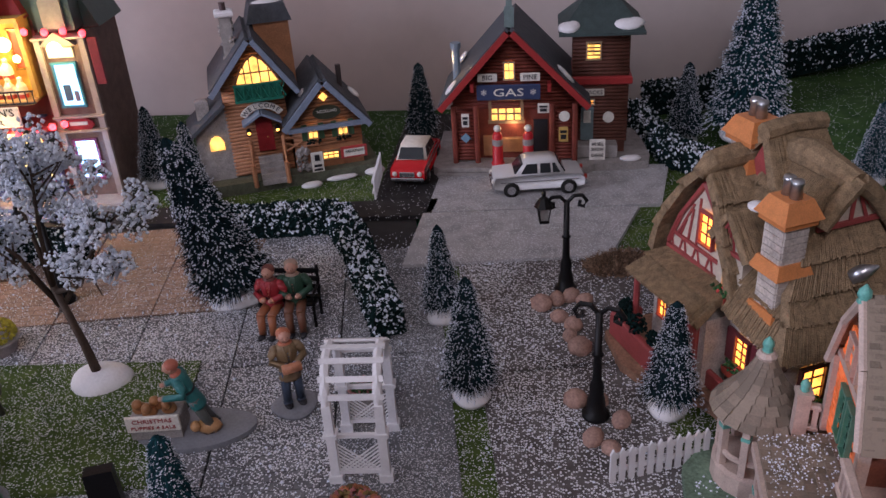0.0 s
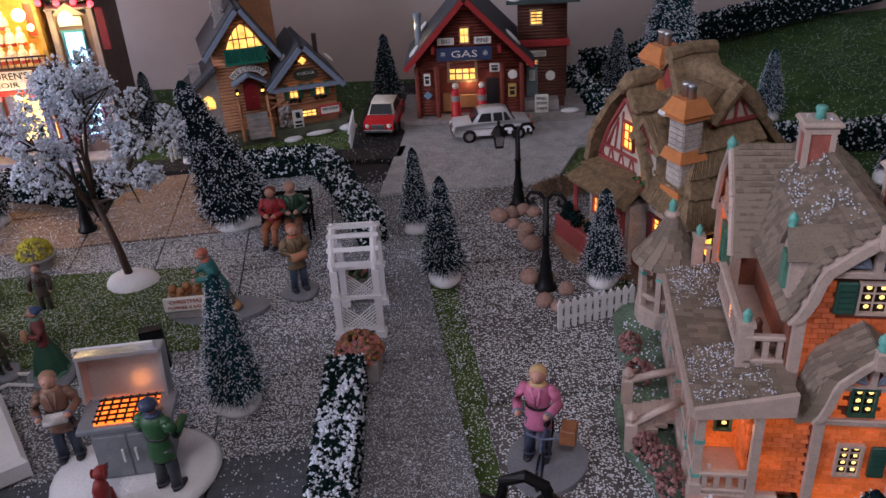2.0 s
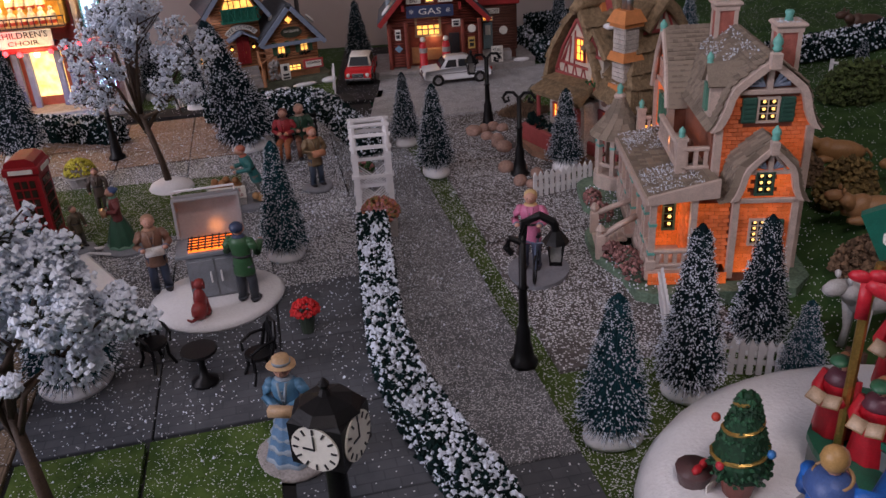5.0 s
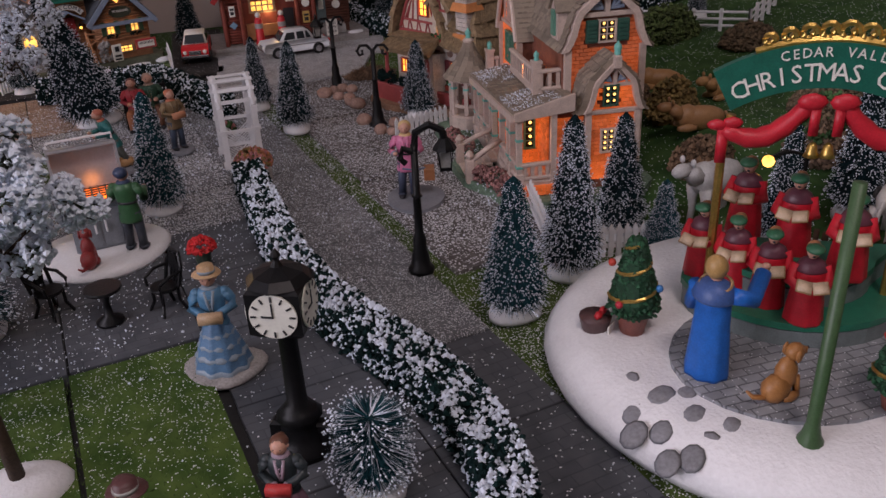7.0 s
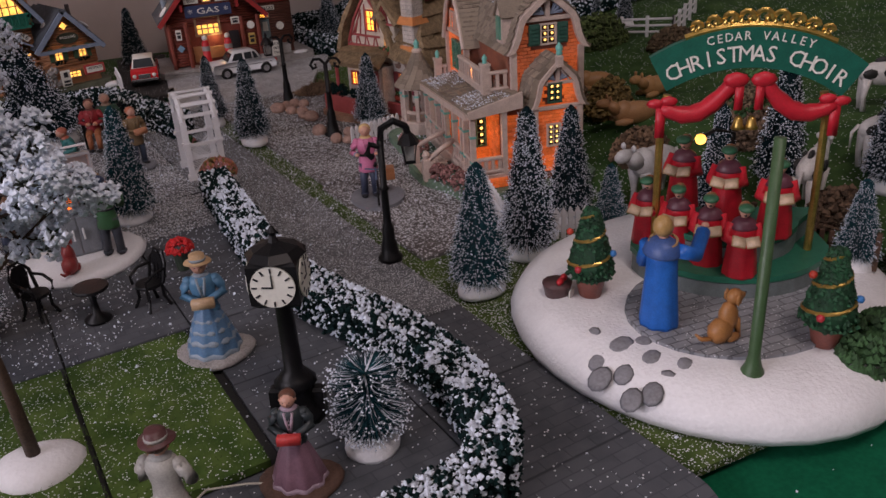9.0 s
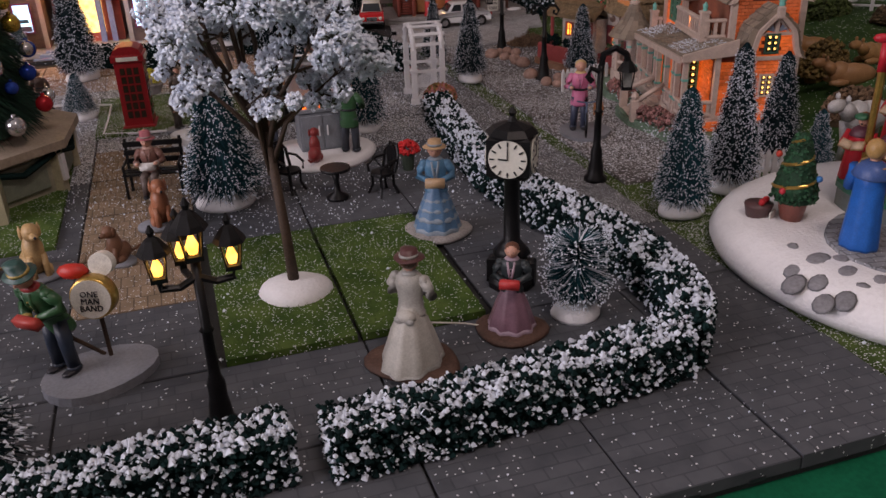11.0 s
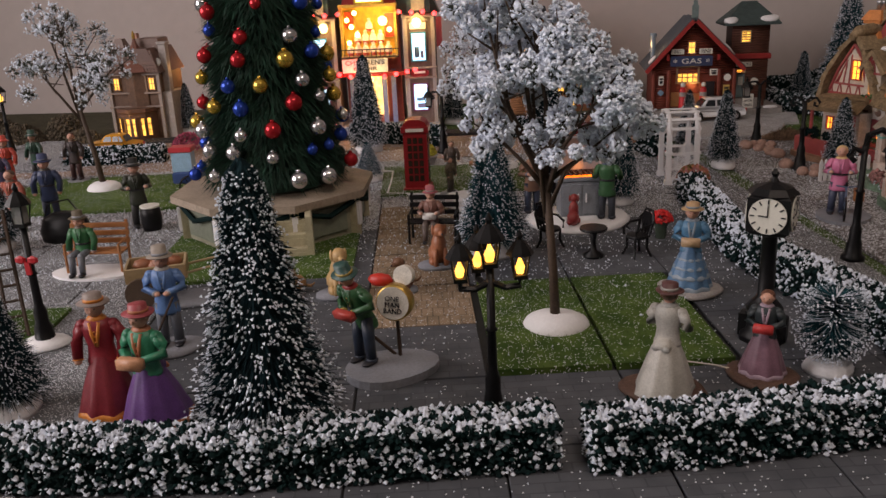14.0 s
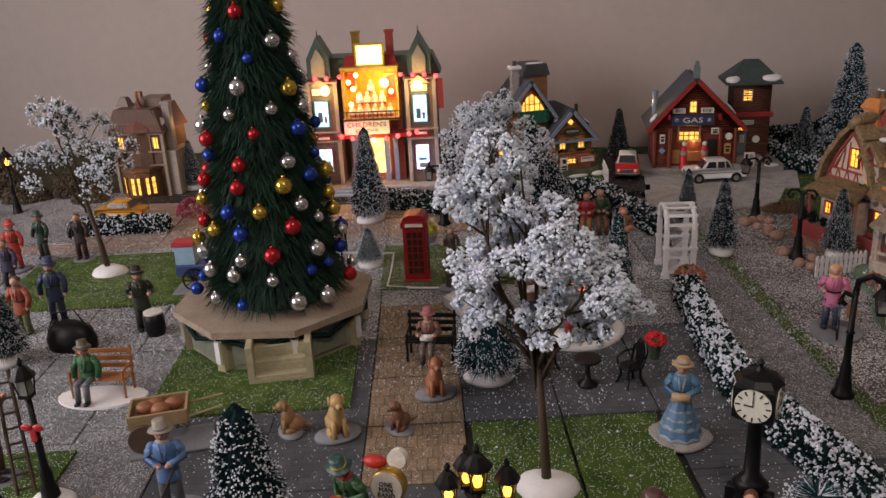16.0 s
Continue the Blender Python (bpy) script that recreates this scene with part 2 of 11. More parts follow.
def words(text, size, parent, M, material, extrude=0.0004, name="lettering", width=None):
    """Raised lettering in the built-in font, centred, in the local x-z plane facing -y."""
    cu = bpy.data.curves.new(name, "FONT")
    cu.body, cu.size, cu.extrude, cu.align_x, cu.align_y = text, size, extrude, "CENTER", "CENTER"
    cu.resolution_u = 2
    tmp = bpy.data.objects.new(name, cu)
    scene.collection.objects.link(tmp)
    dg = bpy.context.evaluated_depsgraph_get()
    me = bpy.data.meshes.new_from_object(tmp.evaluated_get(dg))
    bpy.data.objects.remove(tmp)
    if width:
        xs = [v.co.x for v in me.vertices]
        k = width / (max(xs) - min(xs))
        for v in me.vertices:
            v.co.x *= k
    me.materials.clear()
    me.materials.append(material)
    o = new(name, me)
    o.parent = parent
    o.matrix_basis = M @ Matrix.Rotation(PI / 2, 4, "X")
    return o


# the paving grid: u along the front edge, v away from it
GA = radians(9.8)


def W(u, v, z=0.0):
    return (-0.14 + u * math.cos(GA) - v * math.sin(GA), -0.325 + u * math.sin(GA) + v * math.cos(GA), z)


GRID = Matrix.Translation((-0.14, -0.325, 0)) @ Matrix.Rotation(GA, 4, "Z")

# ---- room and light ----
world = bpy.data.worlds.new("world")
scene.world = world
world.use_nodes = True
world.node_tree.nodes["Background"].inputs["Color"].default_value = (0.55, 0.62, 0.75, 1)
world.node_tree.nodes["Background"].inputs["Strength"].default_value = 0.008

M_WALL = mat("wall_paint", (0.50, 0.44, 0.42), 0.85, vary=0.05, scale=6, bump=0.0006)
M_FLOORB = mat("room_floor", (0.16, 0.12, 0.09), 0.6, vary=0.2, scale=5)
X0, X1, Y0, Y1, TOP, FLOOR = -2.3, 2.1, -2.6, 1.46, 1.75, -0.75


def room():
    solo("wall_north", Geo().box(((X0 + X1) / 2, Y1 + 0.05, (TOP + FLOOR) / 2), (X1 - X0 + 0.2, 0.1, TOP - FLOOR)), M_WALL, "plain warm grey painted wall behind the village", "wall", kind="structure")
    solo("wall_east", Geo().box((X1 + 0.05, (Y0 + Y1) / 2, (TOP + FLOOR) / 2), (0.1, Y1 - Y0, TOP - FLOOR)), M_WALL, "plain warm grey painted wall", "wall", kind="structure")
    solo("wall_south", Geo().box(((X0 + X1) / 2, Y0 - 0.05, (TOP + FLOOR) / 2), (X1 - X0 + 0.2, 0.1, TOP - FLOOR)), M_WALL, "plain warm grey painted wall", "wall", kind="structure")
    g = Geo()
    h = TOP - FLOOR
    g.box((X0 - 0.05, -0.25 * 1 + 1.08, FLOOR + h / 2), (0.1, 1.26, h))
    g.box((X0 - 0.05, -2.15, FLOOR + h / 2), (0.1, 0.9, h))
    g.box((X0 - 0.05, -0.75, FLOOR + 0.45), (0.1, 1.9, 0.9))
    g.box((X0 - 0.05, -0.75, TOP - 0.15), (0.1, 1.9, 0.3))
    solo("wall_west", g, M_WALL, "plain warm grey wall with an assumed, unseen window opening", "wall", kind="structure")
    solo("ceiling", Geo().box(((X0 + X1) / 2, (Y0 + Y1) / 2, TOP + 0.05), (X1 - X0 + 0.2, Y1 - Y0 + 0.2, 0.1)), mat("ceiling_paint", (0.62, 0.60, 0.58), 0.9, vary=0.04, scale=5), "plain white ceiling", "ceiling", kind="structure")
    solo("floor", Geo().box(((X0 + X1) / 2, (Y0 + Y1) / 2, FLOOR - 0.05), (X1 - X0 + 0.2, Y1 - Y0 + 0.2, 0.1)), M_FLOORB, "plain brown floor under the display table", "floor", kind="structure")


room()
# area lamp in an assumed, unseen side window stands in for dusk daylight
win = new("assumed_window_light", bpy.data.lights.new("assumed_window_light", "AREA"))
win.data.shape, win.data.size, win.data.size_y = "RECTANGLE", 1.8, 1.2
win.data.energy, win.data.color = 46, (0.93, 0.85, 0.98)
win.matrix_basis = look((X0 + 0.02, -0.75, 0.85), (0.0, 0.0, 0.2))
# weak overhead fill, added unseen behind and above the viewer
overhead_fill = new("overhead_fill", bpy.data.lights.new("overhead_fill", "AREA"))
overhead_fill.data.shape, overhead_fill.data.size = "DISK", 0.5
overhead_fill.data.energy, overhead_fill.data.color = 13, (1.0, 0.82, 0.81)
overhead_fill.matrix_basis = look((0.1, -0.9, TOP - 0.03), (0.0, -0.2, 0.0))


# bare point light; some uses add glow where no bulb is modelled
def bulb(x, y, z, energy, col, size=0.006):
    l = new("point_glow", bpy.data.lights.new("point_glow", "POINT"))
    l.data.energy, l.data.color, l.data.shadow_soft_size = energy, col, size
    l.location = (x, y, z)
    return l


# ---- shared materials ----
M_FELT = mat("green_felt", (0.006, 0.115, 0.055), 0.95, vary=0.25, scale=40, bump=0.0006, spec=0.1)
M_TILE = snowy("sett_tile", (0.072, 0.078, 0.090), (0.104, 0.111, 0.126), 0.028, fleck=620, brick=(0.0215, 0.0108), pick=0.5, line=0.72)
M_TILE2 = snowy("snowy_tile", (0.11, 0.112, 0.122), (0.19, 0.192, 0.206), 0.70, fleck=560, brick=(0.0215, 0.0108), pick=0.5)
M_PATH = snowy("worn_path_tile", (0.125, 0.130, 0.140), (0.18, 0.186, 0.198), 0.40, brick=(0.0215, 0.0108), pick=0.4, line=0.8)
M_BEIGE = snowy("beige_sett_tile", (0.20, 0.15, 0.10), (0.30, 0.22, 0.15), 0.08, brick=(0.0108, 0.0215), pick=0.4)
M_PINKSETT = snowy("rosy_sett_tile", (0.27, 0.19, 0.15), (0.38, 0.27, 0.21), 0.16, brick=(0.0215, 0.0108), pick=0.4)
M_GRAVEL = snowy("dark_gravel_sheet", (0.075, 0.068, 0.066), (0.15, 0.140, 0.138), 0.60, fleck=470, bump=0.002)
M_ROADG = snowy("grey_road_sheet", (0.33, 0.33, 0.34), (0.46, 0.46, 0.47), 0.32, fleck=700)
M_DARK = snowy("dark_road_strip", (0.018, 0.018, 0.02), (0.04, 0.038, 0.038), 0.05, fleck=600)
M_GRASS = snowy("grass_mat", (0.035, 0.075, 0.012), (0.085, 0.135, 0.03), 0.12, fleck=800, bump=0.003, rough=0.95)
M_GRASS2 = snowy("snowy_grass_mat", (0.04, 0.07, 0.015), (0.08, 0.12, 0.03), 0.34, fleck=750, bump=0.003, rough=0.95)
M_HILL = snowy("hill_grass", (0.02, 0.055, 0.014), (0.05, 0.10, 0.028), 0.07, fleck=600, bump=0.004, rough=0.95)
M_SNOW = mat("snow_resin", (0.82, 0.82, 0.84), 0.55, vary=0.07, scale=50, bump=0.0012)
M_CRUMB = mat("snow_crumb", (0.72, 0.78, 0.88), 0.7, vary=0.1, scale=30, island=True)
M_PINE = mat("pine_bristle", (0.007, 0.022, 0.028), 0.85, vary=0.5, scale=50, spec=0.12, island=True)
M_PINEB = mat("blue_pine_bristle", (0.012, 0.052, 0.066), 0.85, vary=0.5, scale=50, spec=0.12, island=True)
M_HEDGE = mat("hedge_leaf", (0.005, 0.018, 0.018), 0.85, vary=0.5, scale=60, spec=0.12, island=True)
M_TRUNK = mat("brown_trunk", (0.06, 0.038, 0.025), 0.7, vary=0.4, scale=90, bump=0.0008)
M_BLACK = mat("black_enamel", (0.006, 0.006, 0.007), 0.42, vary=0.3, scale=90, bump=0.0003, spec=0.25)
M_WHITE = mat("white_plastic", (0.72, 0.72, 0.74), 0.5, vary=0.08, scale=60, bump=0.0002)
M_GOLD = mat("gold_paint", (0.55, 0.36, 0.10), 0.32, 0.85, vary=0.3, scale=90)
M_WARM = glow("warm_window", (1.0, 0.50, 0.10), 1.9)
M_ORANGE = glow("orange_window", (1.0, 0.36, 0.05), 3.0)
M_BLUEW = glow("cold_window", (0.45, 0.72, 1.0), 3.0)
M_LAMPGLOW = glow("lantern_glow", (1.0, 0.46, 0.08), 3.6)
M_REDGLOW = glow("red_bulb", (1.0, 0.04, 0.05), 7.0)
M_YELGLOW = glow("yellow_bulb", (1.0, 0.70, 0.22), 16.0)


# ---- ground ----
def hill_z(x, y):
    s = min(1, max(0, (x - 0.34) / 0.16))
    s = s * s * (3 - 2 * s)
    t = min(1, max(0, (x - 0.5) / 0.9))
    return -0.002 + s * 0.055 + t * 0.13 + s * 0.006 * math.sin(x * 21 + y * 13)


def grounds():
    g = Geo()
    g.box((-0.1, 0.1, -0.042), (3.9, 2.66, 0.05), bev=0.01)
    solo("ground", g, M_FELT, "dark green felt cloth spread over the display table", "ground", kind="structure")
    g = Geo()
    nx, ny = 44, 48
    x0, x1, y0, y1 = 0.30, 1.85, -0.10, 1.43
    vs = [(x0 + (x1 - x0) * i / nx, y0 + (y1 - y0) * j / ny, 0) for j in range(ny + 1) for i in range(nx + 1)]
    vs = [(x, y, hill_z(x, y) + (0.0015 * noise.noise((x * 40, y * 40, 0)))) for x, y, z in vs]
    fs = [(j * (nx + 1) + i, j * (nx + 1) + i + 1, (j + 1) * (nx + 1) + i + 1, (j + 1) * (nx + 1) + i) for j in range(ny) for i in range(nx)]
    g.add(vs, fs)
    solo("hillside", g, M_HILL, "grassy hillside rising behind the cottages", "hill", kind="structure", smooth=True)

    def sheet(name, poly, z, m, label, cat, thick=0.006, local=True):
        pts = [W(*p)[:2] for p in poly] if local else poly
        return solo(name, Geo().slab(pts, z - thick, z), m, label, cat, kind="structure")

    # base mat under the village
    sheet("pavement_base", [(-1.45, 0.003), (0.30, 0.003), (0.30, 1.7), (-1.45, 1.7)], -0.004, mat("mat_dark", (0.03, 0.03, 0.032), 0.8), "dark board below the paving tiles", "board", 0.012)
    sheet("gravel_bed", [(0.338, 0.43), (0.52, 0.43), (0.52, 0.682), (0.340, 0.682)], 0.001, M_GRAVEL, "dark gravel sheet dusted with snow", "gravel")
    sheet("gravel_bed", [(0.346, 0.688), (0.50, 0.688), (0.50, 0.94), (0.348, 0.94)], 0.001, M_GRAVEL, "dark gravel sheet dusted with snow", "gravel")
    sheet("gravel_bed", [(0.345, 0.945), (0.56, 0.945), (0.56, 1.16), (0.345, 1.16)], 0.001, M_GRAVEL, "dark gravel sheet dusted with snow", "gravel")
    sheet("grass_strip", [(0.30, 0.06), (0.70, 0.02), (0.70, 1.2), (0.30, 1.2)], -0.003, M_GRASS2, "snow-dusted grass mat beside the path", "grass")
    sheet("grass_strip", [(0.44, 1.1), (0.9, 1.1), (0.9, 1.75), (0.44, 1.75)], -0.002, M_GRASS, "grass mat beside the filling station", "grass")
    # back lawns, the dark strip and the station forecourt
    sheet("lawn", [(-0.72, 0.985), (-0.06, 1.055), (-0.06, 1.2), (-0.72, 1.2)], -0.001, M_GRASS, "grass mat before the lodge", "grass", local=False)
    sheet("lawn", [(-1.95, 0.93), (-0.72, 0.985), (-0.72, 1.43), (-1.95, 1.43)], -0.001, mat("brown_turf", (0.06, 0.055, 0.03), 0.95, vary=0.5, scale=30, bump=0.003), "dull brown turf before the back wall", "grass", local=False)
    sheet("lawn", [(-0.72, 1.2), (0.5, 1.16), (0.5, 1.43), (-0.72, 1.43)], -0.0015, M_HILL, "dark grass behind the houses", "grass", local=False)
    sheet("lawn", [(-0.13, 1.04), (-0.03, 1.05), (-0.03, 1.4), (-0.13, 1.4)], 0.0006, M_DARK, "dark strip where the red car stands", "road", local=False)
    sheet("road_strip", [(-1.3, 0.925), (-0.045, 1.0), (-0.04, 1.05), (-1.3, 0.975)], 0.003, M_DARK, "narrow dark road strip flecked with snow", "road", local=False)
    sheet("forecourt", [(-0.052, 1.008), (0.255, 1.03), (0.28, 1.16), (-0.045, 1.16)], 0.003, M_ROADG, "grey station forecourt sheet with worn edges", "road", local=False)
    sheet("forecourt", [(-0.062, 0.865), (0.18, 0.89), (0.225, 1.02), (-0.055, 1.002)], 0.0045, M_ROADG, "grey station forecourt sheet with worn edges", "road", local=False)
    sheet("lawn_bed", [(-0.10, 0.222), (-0.004, 0.222), (-0.004, 0.43), (-0.10, 0.43)], 0.004, M_GRASS, "square of bright grass mat between paving", "grass")
    sheet("lawn_bed", [(0.0, 0.222), (0.098, 0.222), (0.098, 0.43), (0.0, 0.43)], 0.004, M_GRASS, "square of bright grass mat between paving", "grass")
    sheet("lawn_bed", [(-0.215, 0.83), (0.075, 0.83), (0.075, 1.0), (-0.215, 1.03)], 0.004, M_GRASS2, "snowy grass bed round the frosted tree", "grass")
    sheet("lawn_bed", [(-0.47, 0.48), (-0.235, 0.48), (-0.235, 0.80), (-0.47, 0.80)], 0.004, M_GRASS, "grass mat round the gazebo platform", "grass")
    sheet("lawn_bed", [(-0.82, 0.82), (-0.52, 0.82), (-0.52, 1.06), (-0.82, 1.06)], 0.004, M_GRASS, "grass bed round a frosted tree", "grass")
    sheet("lawn_bed", [(-0.60, 0.33), (-0.52, 0.33), (-0.52, 0.42), (-0.60, 0.42)], 0.004, M_GRASS, "small square of grass mat in the paving", "grass")
    sheet("lawn_bed", [(-1.32, 1.15), (-0.8, 1.15), (-0.8, 1.5), (-1.32, 1.5)], 0.004, M_TILE2, "snowy grey paving before the back houses", "pavement")


grounds()


# ---- frosted and bottle-brush trees ----
def pine_meshes(h, r, seed, needles, bare=0.05, dense=1.0, snow=0.5, mats=None):
    """The trunk, the bristles with snowy tips, of a bottle-brush pine of height h."""
    rng = random.Random(seed)
    t = Geo().tube([(0, 0, 0), (0, 0, h * 0.5), (0, 0, h * 0.97)], [0.0035, 0.0025, 0.0008], 6)
    g = Geo()
    n = int(needles * dense)
    for i in range(n):
        f = rng.random() ** 1.1
        z = h * (bare + (1 - bare) * f)
        tier = 0.93 + 0.07 * math.sin(f * 34 + seed)
        rr = r * 1.34 * min(1 - 0.82 * f, 1.30 * math.sqrt(1 - f)) * tier * rng.uniform(0.74, 1.05) * min(1.0, 0.52 + 6.5 * f) + 0.0015
        a = rng.random() * 2 * PI
        dz = rr * rng.uniform(-0.42, 0.12)
        tip = (rr * math.cos(a), rr * math.sin(a), z + dz)
        root = (rr * 0.25 * math.cos(a), rr * 0.25 * math.sin(a), z + 0.004)
        g.needle(root, tip, rng.uniform(0.0006, 0.0011), 0)
        if rng.random() < snow * (0.85 - 0.35 * f):
            for _ in range(rng.choice((1, 1, 2))):
                k = rng.uniform(0.82, 1.02)
                p = tuple(root[j] + (tip[j] - root[j]) * k + rng.uniform(-0.0012, 0.0012) for j in range(3))
                if rng.random() < 0.72:
                    q = tuple(p[j] + (tip[j] - root[j]) * rng.uniform(0.02, 0.06) for j in range(3))
                    g.needle(tuple(root[j] + (p[j] - root[j]) * 0.95 for j in range(3)), q, rng.uniform(0.0005, 0.0009), 1)
                else:
                    g.crumb(p, rng.uniform(0.0004, 0.0008), 1, rng)
    return t, g


def mound(r, h, seed=0, squash=0.85):
    prof = [(r, 0), (r * 1.02, h * 0.25), (r * 0.9, h * 0.62), (r * 0.6, h * 0.92), (r * 0.2, h)]
    return Geo().lathe(prof, 18, 0, None, (0, 0, 0), squash, 0.05)


PINES = {}


def pine(x, y, h, w, tone="dark", z=0.0, base=True, lean=(0, 0), rz=None, snow=0.5, label="", fat=1.0):
    key = (tone, round(h / w, 1), snow)
    if key not in PINES:
        t, g = pine_meshes(0.12, 0.06 * w / h, len(PINES) * 7 + 3, 6200, snow=snow)
        PINES[key] = (t.mesh("trunk", M_TRUNK), g.mesh("crown", [M_PINE if tone == "dark" else M_PINEB, M_CRUMB]))
    tm, cm = PINES[key]
    lab = label or {"dark": "dark green bottle-brush pine with snow-dusted tips", "blue": "blue-green bottle-brush pine with snowy tips"}[tone] + (" on a white snow base" if base else "")
    e = thing("pine_tree", lab, "tree", x, y, z, RNG.uniform(0, 360) if rz is None else rz, "bottle-brush pines")
    lift = 0.016 if base else 0.004
    k = (h - lift) / 0.12
    tilt = Matrix.Identity(4)
    if lean != (0, 0):
        top = Vector((lean[0], lean[1], h))
        tilt = e.matrix_basis.to_3x3().normalized().inverted().to_4x4() @ Vector((0, 0, 1)).rotation_difference(top).to_matrix().to_4x4() @ e.matrix_basis.to_3x3().normalized().to_4x4()
    for nm, me in (("trunk", tm), ("crown", cm)):
        o = new(nm, me)
        o.parent = e
        o.matrix_basis = Matrix.Translation((0, 0, lift * 0.6)) @ tilt @ Matrix.Scale(k, 4)
    if base:
        part("snow_base", mound(max(0.017, w * 0.37), 0.017), M_SNOW, e, "white snow base", True)
    return e


def frosted(x, y, h, trunk_h, w, seed, blobs, lean=(0, 0), grains=5200, dark=False, rz=0):
    """A tree with a bare brown trunk, forked limbs and clumps of frosted twigs."""
    rng = random.Random(seed)
    e = thing("frosted_tree", "bare-trunked tree with a frosted white crown on a snow mound", "tree", x, y, 0, rz, "frosted trees")
    g = Geo()
    top = Vector((lean[0], lean[1], trunk_h))
    g.tube([(0, 0, 0), (lean[0] * 0.3, lean[1] * 0.3, trunk_h * 0.4), top], [0.0052, 0.0042, 0.0034], 8)
    for bx, by, bz, br in blobs:
        c = Vector((bx, by, bz))
        mid = top.lerp(c, 0.5) + Vector((rng.uniform(-0.01, 0.01), rng.uniform(-0.01, 0.01), -0.008))
        g.tube([top - Vector((0, 0, rng.uniform(0, trunk_h * 0.25))), mid, c], [0.0028, 0.002, 0.0008], 5)
        for _ in range(5):
            d = Vector((rng.gauss(0, 1), rng.gauss(0, 1), rng.gauss(0.2, 0.8))).normalized()
            g.tube([mid.lerp(c, rng.uniform(0.3, 0.9)), c + d * br * 0.8], [0.0012, 0.0005], 4)
    part("trunk", g, M_TRUNK, e, "brown branching trunk", True)
    c = Geo()
    tot = sum(b[3] ** 2 for b in blobs)
    for bx, by, bz, br in blobs:
        # sprays: small sub-clumps give the uneven outline
        subs = []
        for _ in range(16):
            d = Vector((rng.gauss(0, 1), rng.gauss(0, 1), rng.gauss(0, 0.8))).normalized()
            subs.append((Vector((bx, by, bz)) + d * br * rng.uniform(0.45, 0.9), br * rng.uniform(0.22, 0.4)))
        for _ in range(int(grains * br ** 2 / tot)):
            s, r = rng.choice(subs)
            d = Vector((rng.gauss(0, 1), rng.gauss(0, 1), rng.gauss(0, 1))).normalized()
            p = s + d * r * rng.uniform(0.55, 1.0)
            if rng.random() < (0.45 if dark else 0.22):
                c.needle(tuple(s + d * r * 0.2), tuple(p), 0.0009, 1)
            if rng.random() < (0.5 if dark else 0.9):
                c.crumb(tuple(p), rng.uniform(0.0010, 0.0026), 0, rng)
    part("crown", c, [M_CRUMB, mat("twig_green", (0.05, 0.06, 0.045), 0.8, vary=0.5, island=True)], e, "frosted white twigs")
    part("snow_base", mound(0.030, 0.016), M_SNOW, e, "white snow mound", True)
    return e


PINE_LIST = [
    (0.036, 0.632, 0.128, 0.056, "dark"), (-0.003, 0.76, 0.113, 0.046, "dark"), (0.210, 0.619, 0.114, 0.053, "dark"),
    (-0.463, 1.11, 0.125, 0.054, "dark"), (-0.368, 1.02, 0.133, 0.05, "dark"), (0.314, 1.253, 0.126, 0.06, "dark"),
    (-0.142, 0.414, 0.139, 0.056, "blue"), (0.144, 0.068, 0.128, 0.061, "blue"), (0.295, 0.170, 0.130, 0.054, "dark"),
    (0.307, 0.111, 0.085, 0.044, "blue"), (-0.302, 0.192, 0.155, 0.084, "blue"), (-0.427, -0.236, 0.206, 0.098, "dark"),
    (-0.655, -0.205, 0.110, 0.075, "dark"), (-0.946, 0.20, 0.13, 0.068, "dark"), (-1.061, 1.053, 0.117, 0.05, "dark"),
    (-0.740, 1.00, 0.088, 0.044, "blue"), (-0.592, 0.814, 0.183, 0.077, "dark"),
]
for px, py, ph, pw, tone in PINE_LIST:
    pine(px, py, ph, pw, tone, snow=0.62 if pw > 0.09 else 0.5)
pine(-0.093, 1.30, 0.118, 0.054, "dark", base=False, snow=0.25)
pine(-0.238, 0.798, 0.20, 0.09, "dark", lean=(-0.045, -0.01))
pine(0.216, 0.113, 0.154, 0.056, "dark", snow=0.7, label="dark bottle-brush pine thick with snow on a stone base")
pine(-0.535, 0.566, 0.069, 0.057, "blue", snow=0.9)
for px, py, ph, pw, tone in [(0.40, 0.066, 0.125, 0.048, "dark"), (0.46, 0.05, 0.15, 0.05, "dark"), (0.53, -0.016, 0.13, 0.05, "dark"), (0.42, -0.09, 0.085, 0.042, "blue"),
                             (0.49, 0.99, 0.105, 0.05, "blue"), (0.62, 0.66, 0.07, 0.035, "dark"), (0.70, 0.70, 0.075, 0.035, "dark"), (0.54, 0.72, 0.06, 0.032, "dark")]:
    pine(px, py, ph, pw, tone, z=hill_z(px, py))
pine(0.40, 1.24, 0.245, 0.11, "blue", z=hill_z(0.40, 1.24), snow=0.7, label="tall blue-green bottle-brush pine on the hillside")


